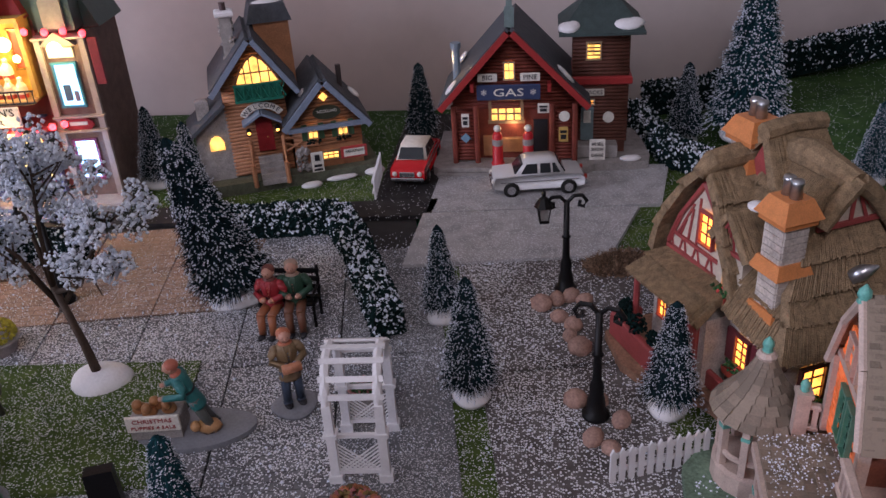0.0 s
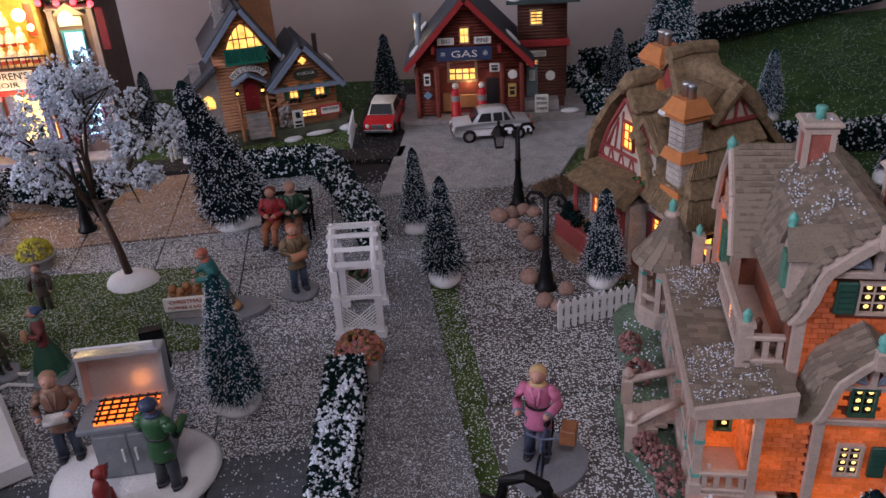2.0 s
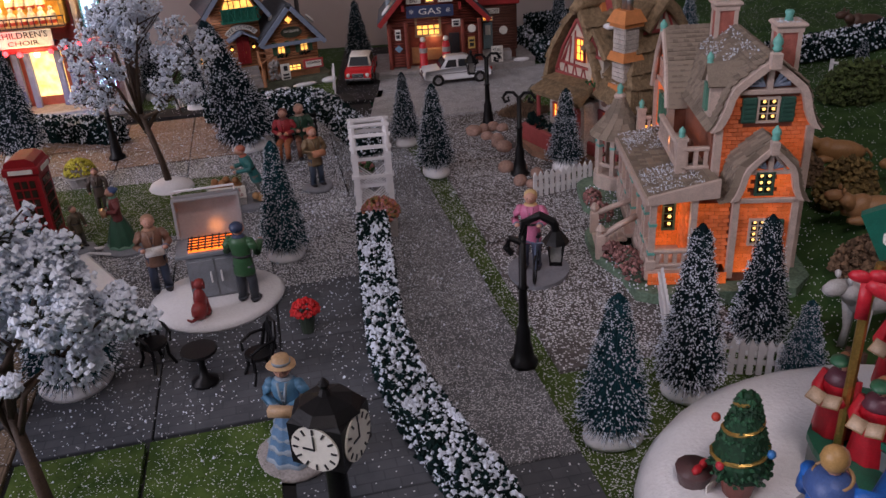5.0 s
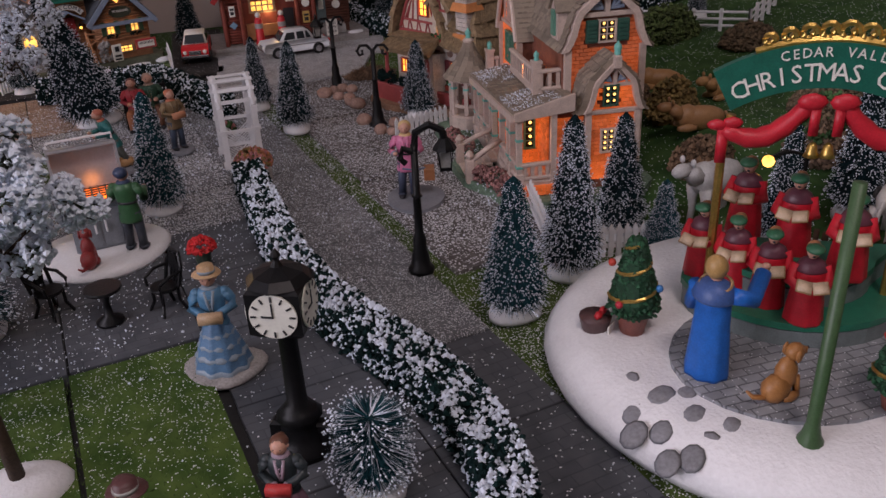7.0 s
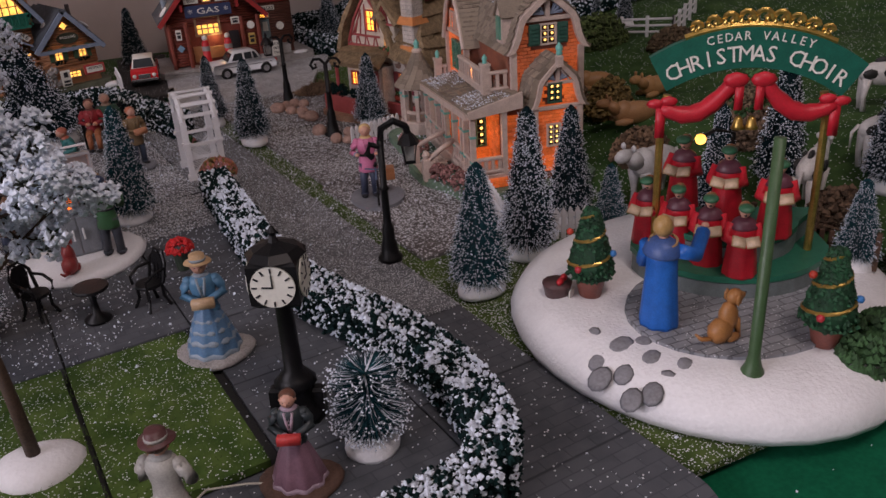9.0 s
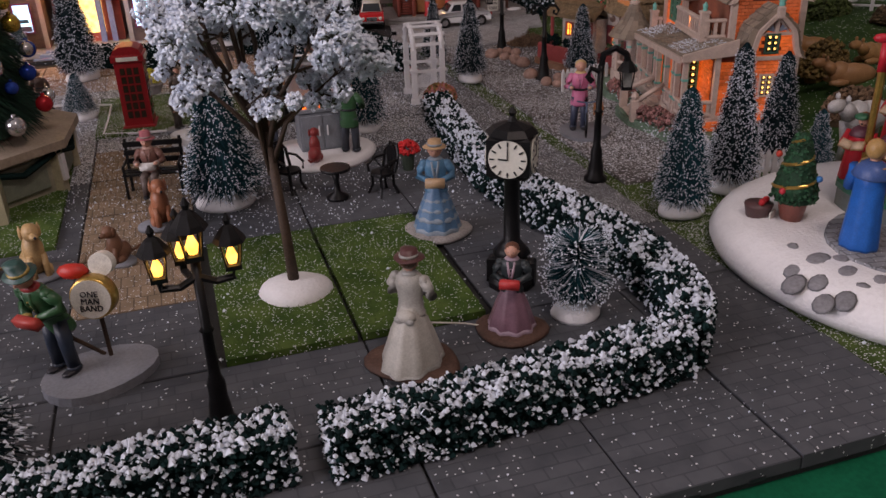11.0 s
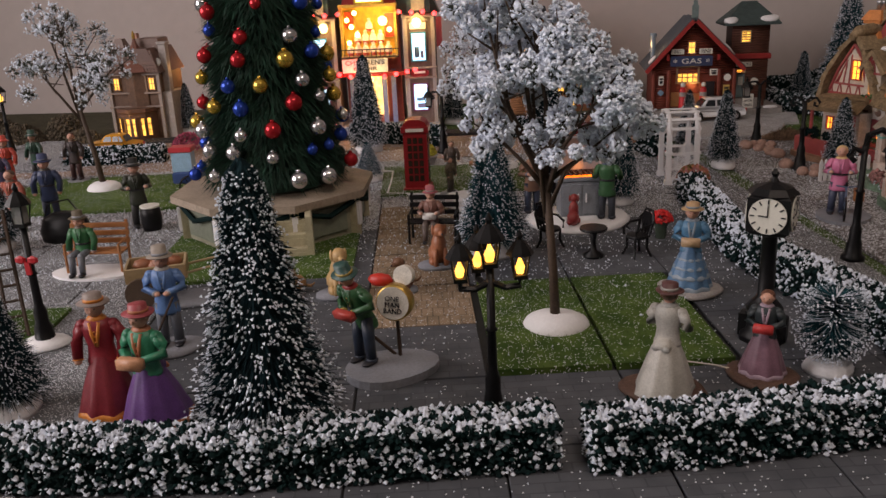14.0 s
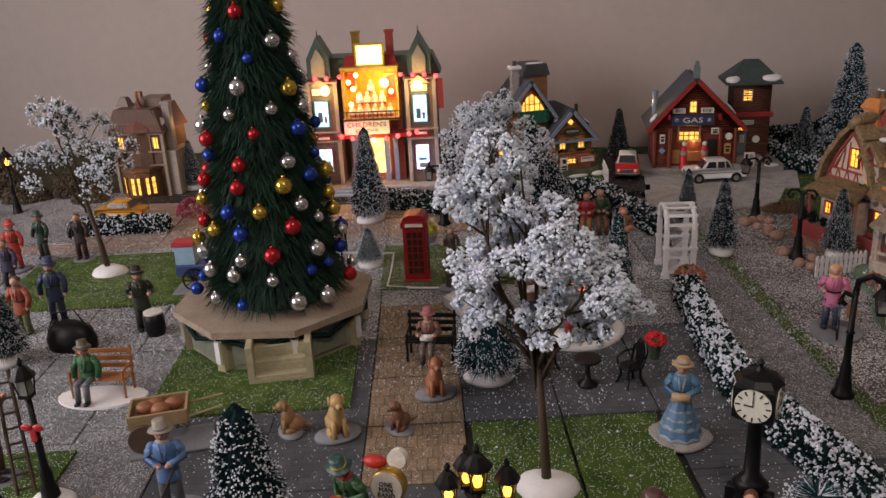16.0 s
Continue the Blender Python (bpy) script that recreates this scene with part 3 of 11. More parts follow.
def splay_tree(x, y):
    rng = random.Random(5)
    e = thing("pine_tree", "stubby blue brush tree with splayed frosted top on a snow base", "tree", x, y, 0, 0, "bottle-brush pines")
    part("trunk", Geo().tube([(0, 0, 0), (0, 0, 0.05)], 0.003, 6), M_TRUNK, e)
    g = Geo()
    for _ in range(2300):
        f = rng.random()
        z = 0.018 + 0.044 * f
        r = 0.027 * (0.75 + 0.35 * math.sin(f * 3)) * rng.uniform(0.7, 1.05)
        a = rng.random() * 6.283
        up = 0.004 + 0.012 * max(0, f - 0.6)
        tip = (r * math.cos(a), r * math.sin(a), z + (up if f > 0.6 else -0.004))
        g.needle((0, 0, z), tip, 0.0006, 0 if rng.random() < 0.8 else 1)
        if rng.random() < 0.35:
            g.crumb(tip, 0.0008, 1, rng)
    part("crown", g, [M_PINEB, M_CRUMB], e)
    part("snow_base", mound(0.019, 0.012), M_SNOW, e, "white snow base", True)


splay_tree(-0.013, -0.104)
frosted(-0.228, -0.028, 0.36, 0.140, 0.20, 11, [(-0.040, 0.016, 0.318, 0.027), (-0.060, 0.016, 0.284, 0.032), (-0.022, 0.014, 0.288, 0.034), (-0.052, 0.0, 0.225, 0.036), (-0.058, 0.006, 0.186, 0.026), (0.012, -0.010, 0.252, 0.042), (0.038, -0.015, 0.215, 0.036), (0.060, 0.0, 0.190, 0.030), (-0.002, -0.012, 0.182, 0.030), (0.035, 0.004, 0.170, 0.022), (-0.02, 0.03, 0.235, 0.034)], (-0.008, 0.004), 15000)
frosted(-0.325, 0.640, 0.277, 0.11, 0.195, 12, [(-0.065, 0.0, 0.15, 0.04), (-0.02, 0.02, 0.215, 0.045), (0.055, 0.0, 0.185, 0.042), (0.01, -0.02, 0.235, 0.042), (0.035, -0.02, 0.14, 0.036), (-0.045, 0.02, 0.225, 0.036), (-0.06, -0.03, 0.195, 0.034)], (-0.018, 0.0), 6500)
frosted(-0.972, 0.515, 0.30, 0.14, 0.23, 13, [(-0.075, 0.0, 0.19, 0.05), (-0.01, 0.02, 0.23, 0.052), (0.05, 0.0, 0.20, 0.045), (-0.02, -0.02, 0.275, 0.035), (0.02, -0.03, 0.175, 0.04), (-0.055, 0.0, 0.27, 0.03)], (-0.02, 0.0), 4600, dark=True)


# ---- hedges ----
def hedge(pts, label, h=0.036, w=0.032, snow=0.55, z=0.0, name="hedge"):
    rng = random.Random(len(pts) * 31 + int(abs(pts[0][0]) * 1000))
    P = [Vector((p[0], p[1], (p[2] if len(p) > 2 else z))) for p in pts]
    seg = [(P[i + 1] - P[i]).length for i in range(len(P) - 1)]
    tot = sum(seg)

    def at(s):
        for i, l in enumerate(seg):
            if s <= l or i == len(seg) - 1:
                return P[i].lerp(P[i + 1], max(0, min(1, s / l))), (P[i + 1] - P[i]).normalized()
            s -= l

    e = thing(name, label, "hedge", P[0].x, P[0].y, P[0].z, 0, "hedges")
    o = P[0]
    core = Geo()
    n = max(4, int(tot / 0.012))
    vs, fs = [], []
    for k in range(n + 1):
        p, d = at(tot * k / n)
        s = Vector((-d.y, d.x, 0)) * w * 0.40
        q = p - o
        vs += [q - s, q + s, q + s * 0.9 + Vector((0, 0, h * 0.9)), q - s * 0.9 + Vector((0, 0, h * 0.9))]
    for k in range(n):
        for i in range(4):
            j = (i + 1) % 4
            fs.append((k * 4 + i, k * 4 + j, k * 4 + 4 + j, k * 4 + 4 + i))
    fs += [(3, 2, 1, 0), (n * 4, n * 4 + 1, n * 4 + 2, n * 4 + 3)]
    core.add(vs, fs)
    part("core", core, M_HEDGE, e)
    g = Geo()
    for _ in range(int(tot * 25000)):
        p, d = at(rng.uniform(-0.002, tot + 0.002))
        s = Vector((-d.y, d.x, 0))
        side = rng.random()
        if side < 0.45:
            off, zz = rng.uniform(-0.5, 0.5) * w, h * rng.uniform(0.86, 1.06)
        else:
            off, zz = (0.5 if side < 0.725 else -0.5) * w * rng.uniform(0.85, 1.08), h * rng.uniform(0.03, 1.0)
        q = p - o + s * off + Vector((0, 0, zz)) + d * rng.uniform(-0.003, 0.003)
        patchy = noise.noise((p + s * off + Vector((0, 0, zz))) * 150)
        white = rng.random() < snow * (1.0 if side < 0.45 else 0.66) * (1.55 if patchy > 0.02 else 0.35)
        g.crumb(tuple(q), rng.choice((0.0008, 0.0011, 0.0014, 0.0018, 0.0024)) * (1.02 if white else 1.2) * rng.uniform(0.8, 1.15), 1 if white else 0, rng)
    for end in (0.0, tot):
        p, d = at(end)
        sd = Vector((-d.y, d.x, 0))
        for _ in range(160):
            q = p - o + sd * rng.uniform(-0.5, 0.5) * w + Vector((0, 0, h * rng.uniform(0.03, 1))) + d * (0.003 if end else -0.003) * rng.uniform(0.3, 1.5)
            g.crumb(tuple(q), rng.uniform(0.0011, 0.0026), 1 if rng.random() < snow * 0.8 else 0, rng)
    tagged(part("leaves", g, [M_HEDGE, M_CRUMB], e, "dark leaves crusted with snow"), kind="stuff")
    return e


hedge([(-0.045, 0.436), (-0.038, 0.34), (-0.033, 0.26), (-0.026, 0.19), (-0.012, 0.125), (0.012, 0.06), (0.038, 0.005), (0.054, -0.05), (0.061, -0.105), (0.058, -0.15), (0.036, -0.187), (-0.03, -0.207), (-0.09, -0.224), (-0.14, -0.238), (-0.203, -0.250)], "long low hedge crusted with snow along the paving", snow=0.66)
hedge([(-0.230, -0.246), (-0.32, -0.264), (-0.40, -0.278), (-0.47, -0.290), (-0.55, -0.297), (-0.65, -0.300), (-0.76, -0.300)], "low hedge crusted with snow along the front edge", snow=0.66)
hedge([(-0.335, 0.945), (-0.237, 0.955), (-0.16, 0.965), (-0.125, 0.90), (-0.09, 0.81), (-0.055, 0.725)], "dark hedge with a snowy top turning a corner", snow=0.42)
hedge([(-0.62, 0.91), (-0.54, 0.89), (-0.455, 0.862)], "short dark hedge with a snowy top", snow=0.4)
hedge([(-1.16, 0.72), (-1.03, 0.745), (-0.98, 0.75)], "short frosted hedge near the taxi", snow=0.5, h=0.03)
hedge([(0.245, 1.345), (0.262, 1.25), (0.285, 1.165), (0.33, 1.12)], "dark hedge with snowy top beside the filling station", snow=0.45)
hedge([(0.27, 1.385), (0.36, 1.40), (0.46, 1.405, 0.045), (0.62, 1.40, 0.08), (0.80, 1.39, 0.12)], "dark hedge climbing the hillside", snow=0.3, h=0.05)
hedge([(0.44, 0.88, 0.04), (0.55, 0.84, 0.055), (0.70, 0.80, 0.085), (0.85, 0.78, 0.12)], "frosted bushes along the hillside fence", snow=0.45, h=0.035)

# ---- building kit: local x along the front, -y out of the front, z up ----
def window(parent, x, z, w, h, nx=2, nz=2, y=0.0, pane=None, frame=None, side=None, deep=0.004):
    """A framed window with glazing bars before a lit pane; side: a matrix that turns it onto another wall."""
    S = side or Matrix.Identity(4)
    f, p = Geo(), Geo()
    b = max(0.0013, w * 0.07)
    for sx in (-1, 1):
        f.box((x + sx * (w / 2), y - deep / 2, z), (b * 1.4, deep, h + b), 0, S)
    for sz in (-1, 1):
        f.box((x, y - deep / 2 - 0.0004, z + sz * h / 2), (w + b * 2, deep, b * 1.4), 0, S)
    for i in range(1, nx):
        f.box((x - w / 2 + w * i / nx, y - deep * 0.3, z), (b * 0.8, deep * 0.5, h), 0, S)
    for i in range(1, nz):
        f.box((x, y - deep * 0.3, z - h / 2 + h * i / nz), (w, deep * 0.5 - 0.0004, b * 0.8), 0, S)
    p.box((x, y - 0.0004, z), (w, 0.0012, h), 0, S)
    fo = part("window", f, frame or paint(0.5, 0.42, 0.32), parent)
    part("pane", p, pane or M_WARM, fo, "lit window pane")
    return fo


def gable_poly(x0, x1, z0, ze, xp, zp):
    return [(x0, z0), (x1, z0), (x1, ze), (xp, zp), (x0, ze)]


def roof_slope(g, a, b, y0, y1, t=0.004, over=0.006, mi=0, M=None):
    """One roof plane from the eave point a to the ridge point b (x, z), from y0 to y1."""
    d = Vector((b[0] - a[0], 0, b[1] - a[1])).normalized()
    n = Vector((-d.z, 0, d.x)) if d.x > 0 else Vector((d.z, 0, -d.x))
    A = Vector((a[0], 0, a[1])) - d * over
    B = Vector((b[0], 0, b[1]))
    q = [(A.x, A.z), (B.x, B.z), (B.x + n.x * t, B.z + n.z * t), (A.x + n.x * t, A.z + n.z * t)]
    g.prism(q, y0, y1, mi, M)


def logs(e, m, x0, x1, z0, z1, y, r=0.0026, shape=None, M=None):
    """Stacked logs proud of a wall, each a piece of its own; shape(z) gives the (x0, x1) of a gable."""
    z = z0 + r
    while z < z1:
        a, b = shape(z) if shape else (x0, x1)
        if b - a > 0.006:
            part("log", Geo().tube([(a, y, z), ((a + b) / 2, y - 0.0003, z + 0.0002), (b, y, z)], r * 1.04, 7, 0, M), m, e, smooth=True)
        z += 2 * r


def shingles(g, a, b, y0, y1, rows, cols, rng, mi=0, M=None, t=0.0016):
    d = Vector((b[0] - a[0], 0, b[1] - a[1]))
    L = d.length
    d.normalize()
    n = Vector((-d.z, 0, d.x)) if d.x > 0 else Vector((d.z, 0, -d.x))
    w = (y1 - y0) / cols
    for r in range(rows):
        for c in range(cols):
            s0, s1 = L * r / rows, L * (r + 1.12) / rows
            ya = y0 + (c + (0.5 if r % 2 else 0)) * w
            yb = min(ya + w * 0.94, y1)
            if yb - ya < w * 0.2:
                continue
            k = t * rng.uniform(0.9, 1.5)
            p = [Vector((a[0], 0, a[1])) + d * s for s in (s0, s1)]
            q = [p[0] + n * (k + t), p[1] + n * k * 0.3, p[1], p[0]]
            vs = [(v.x, ya, v.z) for v in q] + [(v.x, yb, v.z) for v in q]
            g.add(vs, [(0, 1, 2, 3), (7, 6, 5, 4), (0, 4, 5, 1), (3, 7, 4, 0), (1, 5, 6, 2)], mi, M)


M_LOG = mat("red_log", (0.20, 0.045, 0.03), 0.6, vary=0.35, scale=70, bump=0.0006)
M_LOGB = mat("brown_log", (0.13, 0.05, 0.035), 0.6, vary=0.35, scale=70, bump=0.0006)
M_TAN = mat("tan_log", (0.42, 0.20, 0.10), 0.6, vary=0.3, scale=70, bump=0.0006)
M_SLATE = mat("slate_roof", (0.075, 0.085, 0.10), 0.7, vary=0.35, scale=120, bump=0.0012)
M_STONE = mat("grey_stone", (0.34, 0.32, 0.31), 0.75, vary=0.35, scale=90, bump=0.001)
M_REDTRIM = paint(0.33, 0.03, 0.03)
M_BLUETRIM = paint(0.22, 0.27, 0.36)
M_CREAM = paint(0.62, 0.55, 0.46)
M_SIGNW = paint(0.78, 0.76, 0.70)
M_INK = paint(0.02, 0.02, 0.025)
M_GREEN = paint(0.02, 0.16, 0.11)


def T(x, y, z, rz=0.0):
    return Matrix.Translation((x, y, z)) @ Matrix.Rotation(radians(rz), 4, "Z")


def sign(parent, x, y, z, w, h, text, size, back=None, ink=None, name="sign", width=None):
    s = part(name, Geo().box((x, y, z), (w, 0.003, h), bev=0.0008), back or M_SIGNW, parent)
    if text:
        words(text, size, s, T(x, y - 0.0018, z), ink or M_INK, width=width)
    return s


def snow_patch(parent, x, y, z, w, d, h=0.004, tilt=0.0, rx=0.0):
    g = Geo()
    M = Matrix.Translation((x, y, z)) @ Matrix.Rotation(tilt, 4, "Y") @ Matrix.Rotation(rx, 4, "X")
    g.blob((0, 0, 0), (w / 2, d / 2, h), 0, M, 12, 6)
    g.blob((w * 0.22, d * 0.12, 0), (w * 0.34, d * 0.45, h * 0.9), 0, M, 10, 5)
    return part("snow_patch", g, M_SNOW, parent, "white snow lying on it", True)


def gas_station():
    e = thing("gas_station", "red log filling station with slate roof and corner tower", "model house", -0.026, 1.15)
    # platform of grey brick
    part("platform", Geo().slab([(-0.022, -0.022), (0.19, -0.022), (0.20, -0.012), (0.275, -0.005), (0.28, 0.02), (0.27, 0.13), (-0.03, 0.13), (-0.03, -0.012)], -0.003, 0.014), M_STONE, e, "grey stone platform")
    rim = Geo()
    for r in range(2):
        for i in range(17):
            rim.box((-0.018 + i * 0.0122 + (0.006 if r else 0), -0.0235, 0.0045 + r * 0.0075), (0.0115, 0.004, 0.0068), bev=0.0008)
    part("brick_rim", rim, M_STONE, e)
    ze, zp, xp, dpt = 0.112, 0.206, 0.083, 0.125
    wall = Geo().prism(gable_poly(0, 0.174, 0.012, ze, xp, zp), 0.016, dpt)
    part("wall", wall, M_LOG, e, "red log wall")
    lg = Geo()
    sh = lambda z: (0, 0.174) if z < ze else (xp * (z - ze) / (zp - ze), 0.174 - (0.174 - xp) * (z - ze) / (zp - ze))
    logs(e, M_LOG, 0, 0.036, 0.016, 0.09, 0.004)
    logs(e, M_LOG, 0.138, 0.174, 0.016, 0.09, 0.004)
    logs(e, M_LOG, 0, 0.174, 0.09, zp - 0.004, 0.012, shape=sh)
    for x in (0.002, 0.034, 0.14, 0.172):
        lg.tube([(x, -0.001, 0.014), (x, -0.001, 0.10)], 0.0042, 8)
    part("corner_logs", lg, M_LOG, e, "upright red corner logs")
    rf = Geo()
    roof_slope(rf, (-0.006, ze - 0.004), (xp, zp), -0.014, dpt + 0.008, 0.006, 0.012)
    roof_slope(rf, (0.180, ze - 0.004), (xp, zp), -0.014, dpt + 0.008, 0.006, 0.012)
    part("roof", rf, M_SLATE, e, "dark slate-blue roof")
    tr = Geo()
    roof_slope(tr, (-0.006, ze - 0.010), (xp, zp - 0.006), -0.017, -0.0135, 0.0085, 0.010)
    roof_slope(tr, (0.180, ze - 0.010), (xp, zp - 0.006), -0.017, -0.0135, 0.0085, 0.010)
    for x in (0.03, 0.136):
        tr.box((x, -0.004, 0.128 if x < 0.08 else 0.126), (0.005, 0.014, 0.012))
    part("bargeboard", tr, M_REDTRIM, e, "dark red bargeboard")
    snow_patch(e, -0.002, 0.01, 0.122, 0.022, 0.03, 0.003, -0.83)
    snow_patch(e, 0.158, 0.0, 0.142, 0.034, 0.014, 0.003, 0.86)
    snow_patch(e, 0.008, 0.10, 0.14, 0.02, 0.03, 0.003, -0.83)
    window(e, 0.0755, 0.0885, 0.045, 0.035, 4, 3, 0.013, M_WARM, paint(0.30, 0.2, 0.12))
    window(e, 0.081, 0.146, 0.014, 0.024, 2, 2, 0.008, M_WARM, paint(0.45, 0.36, 0.25))
    part("counter", Geo().box((0.083, 0.012, 0.036), (0.05, 0.006, 0.022), bev=0.001).box((0.05, 0.012, 0.035), (0.016, 0.005, 0.03)), paint(0.42, 0.22, 0.10), e)
    # solid black panel: the shade of the open doorway is put in as colour
    part("doorway", Geo().box((0.124, 0.0145, 0.045), (0.02, 0.003, 0.055), bev=0.0006), M_INK, e, "black panel with the open doorway's shade as its colour")
    s = part("station_sign", Geo().box((0.080, -0.003, 0.1185), (0.088, 0.004, 0.0225), bev=0.0018), paint(0.035, 0.05, 0.12), e, "dark blue station sign")
    words("GAS", 0.0155, s, T(0.080, -0.0056, 0.1185), M_SIGNW, width=0.042)
    for x in (0.046, 0.114):
        words("*", 0.02, s, T(x, -0.0056, 0.1155), M_SIGNW)
    sign(e, 0.051, 0.001, 0.1385, 0.027, 0.0115, "BIG", 0.0095)
    sign(e, 0.110, 0.001, 0.1385, 0.027, 0.0115, "PINE", 0.0095)
    for x, z, w, h, c in ((0.018, 0.078, 0.0105, 0.02, M_SIGNW), (0.156, 0.055, 0.013, 0.022, paint(0.6, 0.40, 0.12)), (0.128, 0.094, 0.016, 0.014, M_SIGNW)):
        o = sign(e, x, -0.001, z, w, h, "", 0, c, name="poster")
        part("print_bar", Geo().box((x, -0.003, z + h * 0.2), (w * 0.7, 0.001, h * 0.18)).box((x, -0.003, z - h * 0.15), (w * 0.6, 0.001, h * 0.3)), M_INK, o)
    part("round_sign", Geo().lathe([(0.0075, 0), (0.0075, 0.0025)], 18, 0, Matrix.Translation((0.157, -0.001, 0.082)) @ Matrix.Rotation(PI / 2, 4, "X")), M_SIGNW, e, "round white enamel sign")
    part("diamond_sign", Geo().box((0, 0, 0), (0.0105, 0.002, 0.0105), 0, Matrix.Translation((0.018, -0.002, 0.052)) @ Matrix.Rotation(PI / 4, 4, "Y")), paint(0.18, 0.30, 0.42), e)
    # chimney pipe, flag roof sign
    part("stove_pipe", Geo().tube([(0.004, 0.05, 0.11), (0.004, 0.05, 0.172)], 0.0055, 10).tube([(0.004, 0.05, 0.168), (0.004, 0.05, 0.176)], 0.0075, 10), paint(0.22, 0.27, 0.32), e, "blue-grey stove pipe")
    part("roof_ornament", Geo().box((xp, -0.004, 0.222), (0.013, 0.012, 0.03), bev=0.003).box((xp, -0.004, 0.240), (0.008, 0.008, 0.01), bev=0.002), paint(0.16, 0.22, 0.22), e)
    # fuel pumps
    for x in (0.0635, 0.1065):
        p = part("fuel_pump", Geo().lathe([(0.0095, 0), (0.0095, 0.004), (0.0078, 0.006), (0.007, 0.045), (0.0045, 0.05)], 12, 0, None, (x, -0.012, 0.0145)), paint(0.55, 0.02, 0.03), e, "red fuel pump with a white globe", True)
        part("globe", Geo().blob((x, -0.012, 0.069), 0.0055), M_SIGNW, p, "", True)
        part("dial_band", Geo().lathe([(0.0077, 0), (0.0077, 0.009)], 12, 0, None, (x, -0.012, 0.045)), M_STONE, p)
    # tower with the snack bar
    wx0, wx1 = 0.168, 0.246
    part("tower_wall", Geo().box(((wx0 + wx1) / 2, 0.072, 0.104), (wx1 - wx0 - 0.004, 0.078, 0.182)), M_LOGB, e, "dark brown log tower")
    logs(e, M_LOGB, wx0, wx1, 0.03, 0.192, 0.0335)
    logs(e, M_LOGB, 0, 0.075, 0.03, 0.192, 0, M=Matrix.Translation((wx1 - 0.0015, 0.034, 0)) @ Matrix.Rotation(PI / 2, 4, "Z"))
    part("tower_band", Geo().box(((wx0 + wx1) / 2, 0.072, 0.122), (wx1 - wx0 + 0.010, 0.092, 0.012), bev=0.002), M_REDTRIM, e)
    rt = Geo()
    cx, cy, hw = (wx0 + wx1) / 2, 0.072, 0.058
    rt.add([(cx - hw, cy - hw, 0.192), (cx + hw, cy - hw, 0.192), (cx + hw, cy + hw, 0.192), (cx - hw, cy + hw, 0.192), (cx - 0.016, cy, 0.236), (cx + 0.016, cy, 0.236), (cx - hw, cy - hw, 0.188), (cx + hw, cy - hw, 0.188), (cx + hw, cy + hw, 0.188), (cx - hw, cy + hw, 0.188)], [(0, 1, 5, 4), (1, 2, 5), (2, 3, 4, 5), (3, 0, 4), (9, 8, 7, 6), (6, 7, 1, 0), (7, 8, 2, 1), (8, 9, 3, 2), (9, 6, 0, 3)])
    part("tower_roof", rt, mat("green_slate", (0.05, 0.075, 0.075), 0.7, vary=0.3, scale=100, bump=0.001), e, "dark hipped tower roof")
    snow_patch(e, wx0 - 0.006, 0.024, 0.198, 0.03, 0.022, 0.006, 0, 0.5)
    snow_patch(e, wx1 - 0.004, 0.026, 0.200, 0.04, 0.022, 0.006, 0, 0.5)
    window(e, 0.197, 0.164, 0.019, 0.024, 2, 2, 0.032, M_WARM, paint(0.40, 0.30, 0.18))
    sign(e, 0.196, 0.030, 0.105, 0.034, 0.010, "SNACKS", 0.008)
    window(e, 0.190, 0.091, 0.018, 0.007, 3, 1, 0.032, M_ORANGE)
    d = part("door", Geo().box((0.190, 0.030, 0.059), (0.018, 0.004, 0.05), bev=0.001), paint(0.16, 0.22, 0.24), e, "grey-blue door")
    part("door_pane", Geo().box((0.190, 0.0275, 0.07), (0.010, 0.002, 0.018)), M_SIGNW, d)
    part("round_sign", Geo().lathe([(0.008, 0), (0.008, 0.0025)], 18, 0, Matrix.Translation((0.220, 0.031, 0.068)) @ Matrix.Rotation(PI / 2, 4, "X")), M_SIGNW, e, "round white enamel sign")
    part("step", Geo().box((0.195, 0.02, 0.024), (0.075, 0.024, 0.018), bev=0.001), M_STONE, e)
    s = part("sandwich_board", Geo().box((0.204, 0.004, 0.029), (0.022, 0.004, 0.031), bev=0.0008), M_SIGNW, e, "white sandwich board")
    for t, z in (("WE SELL", 0.038), ("SNOW", 0.030), ("CHAINS", 0.021)):
        words(t, 0.0068, s, T(0.204, 0.0015, z), M_INK, width=0.017)
    snow_patch(e, 0.25, 0.002, 0.016, 0.03, 0.016, 0.004)
    # added lamps without bulbs: glow by the stove pipe and below the window
    bulb(-0.03, 1.20, 0.155, 0.05, (1.0, 0.55, 0.25))
    bulb(0.06, 1.155, 0.066, 0.02, (1.0, 0.6, 0.25))


gas_station()


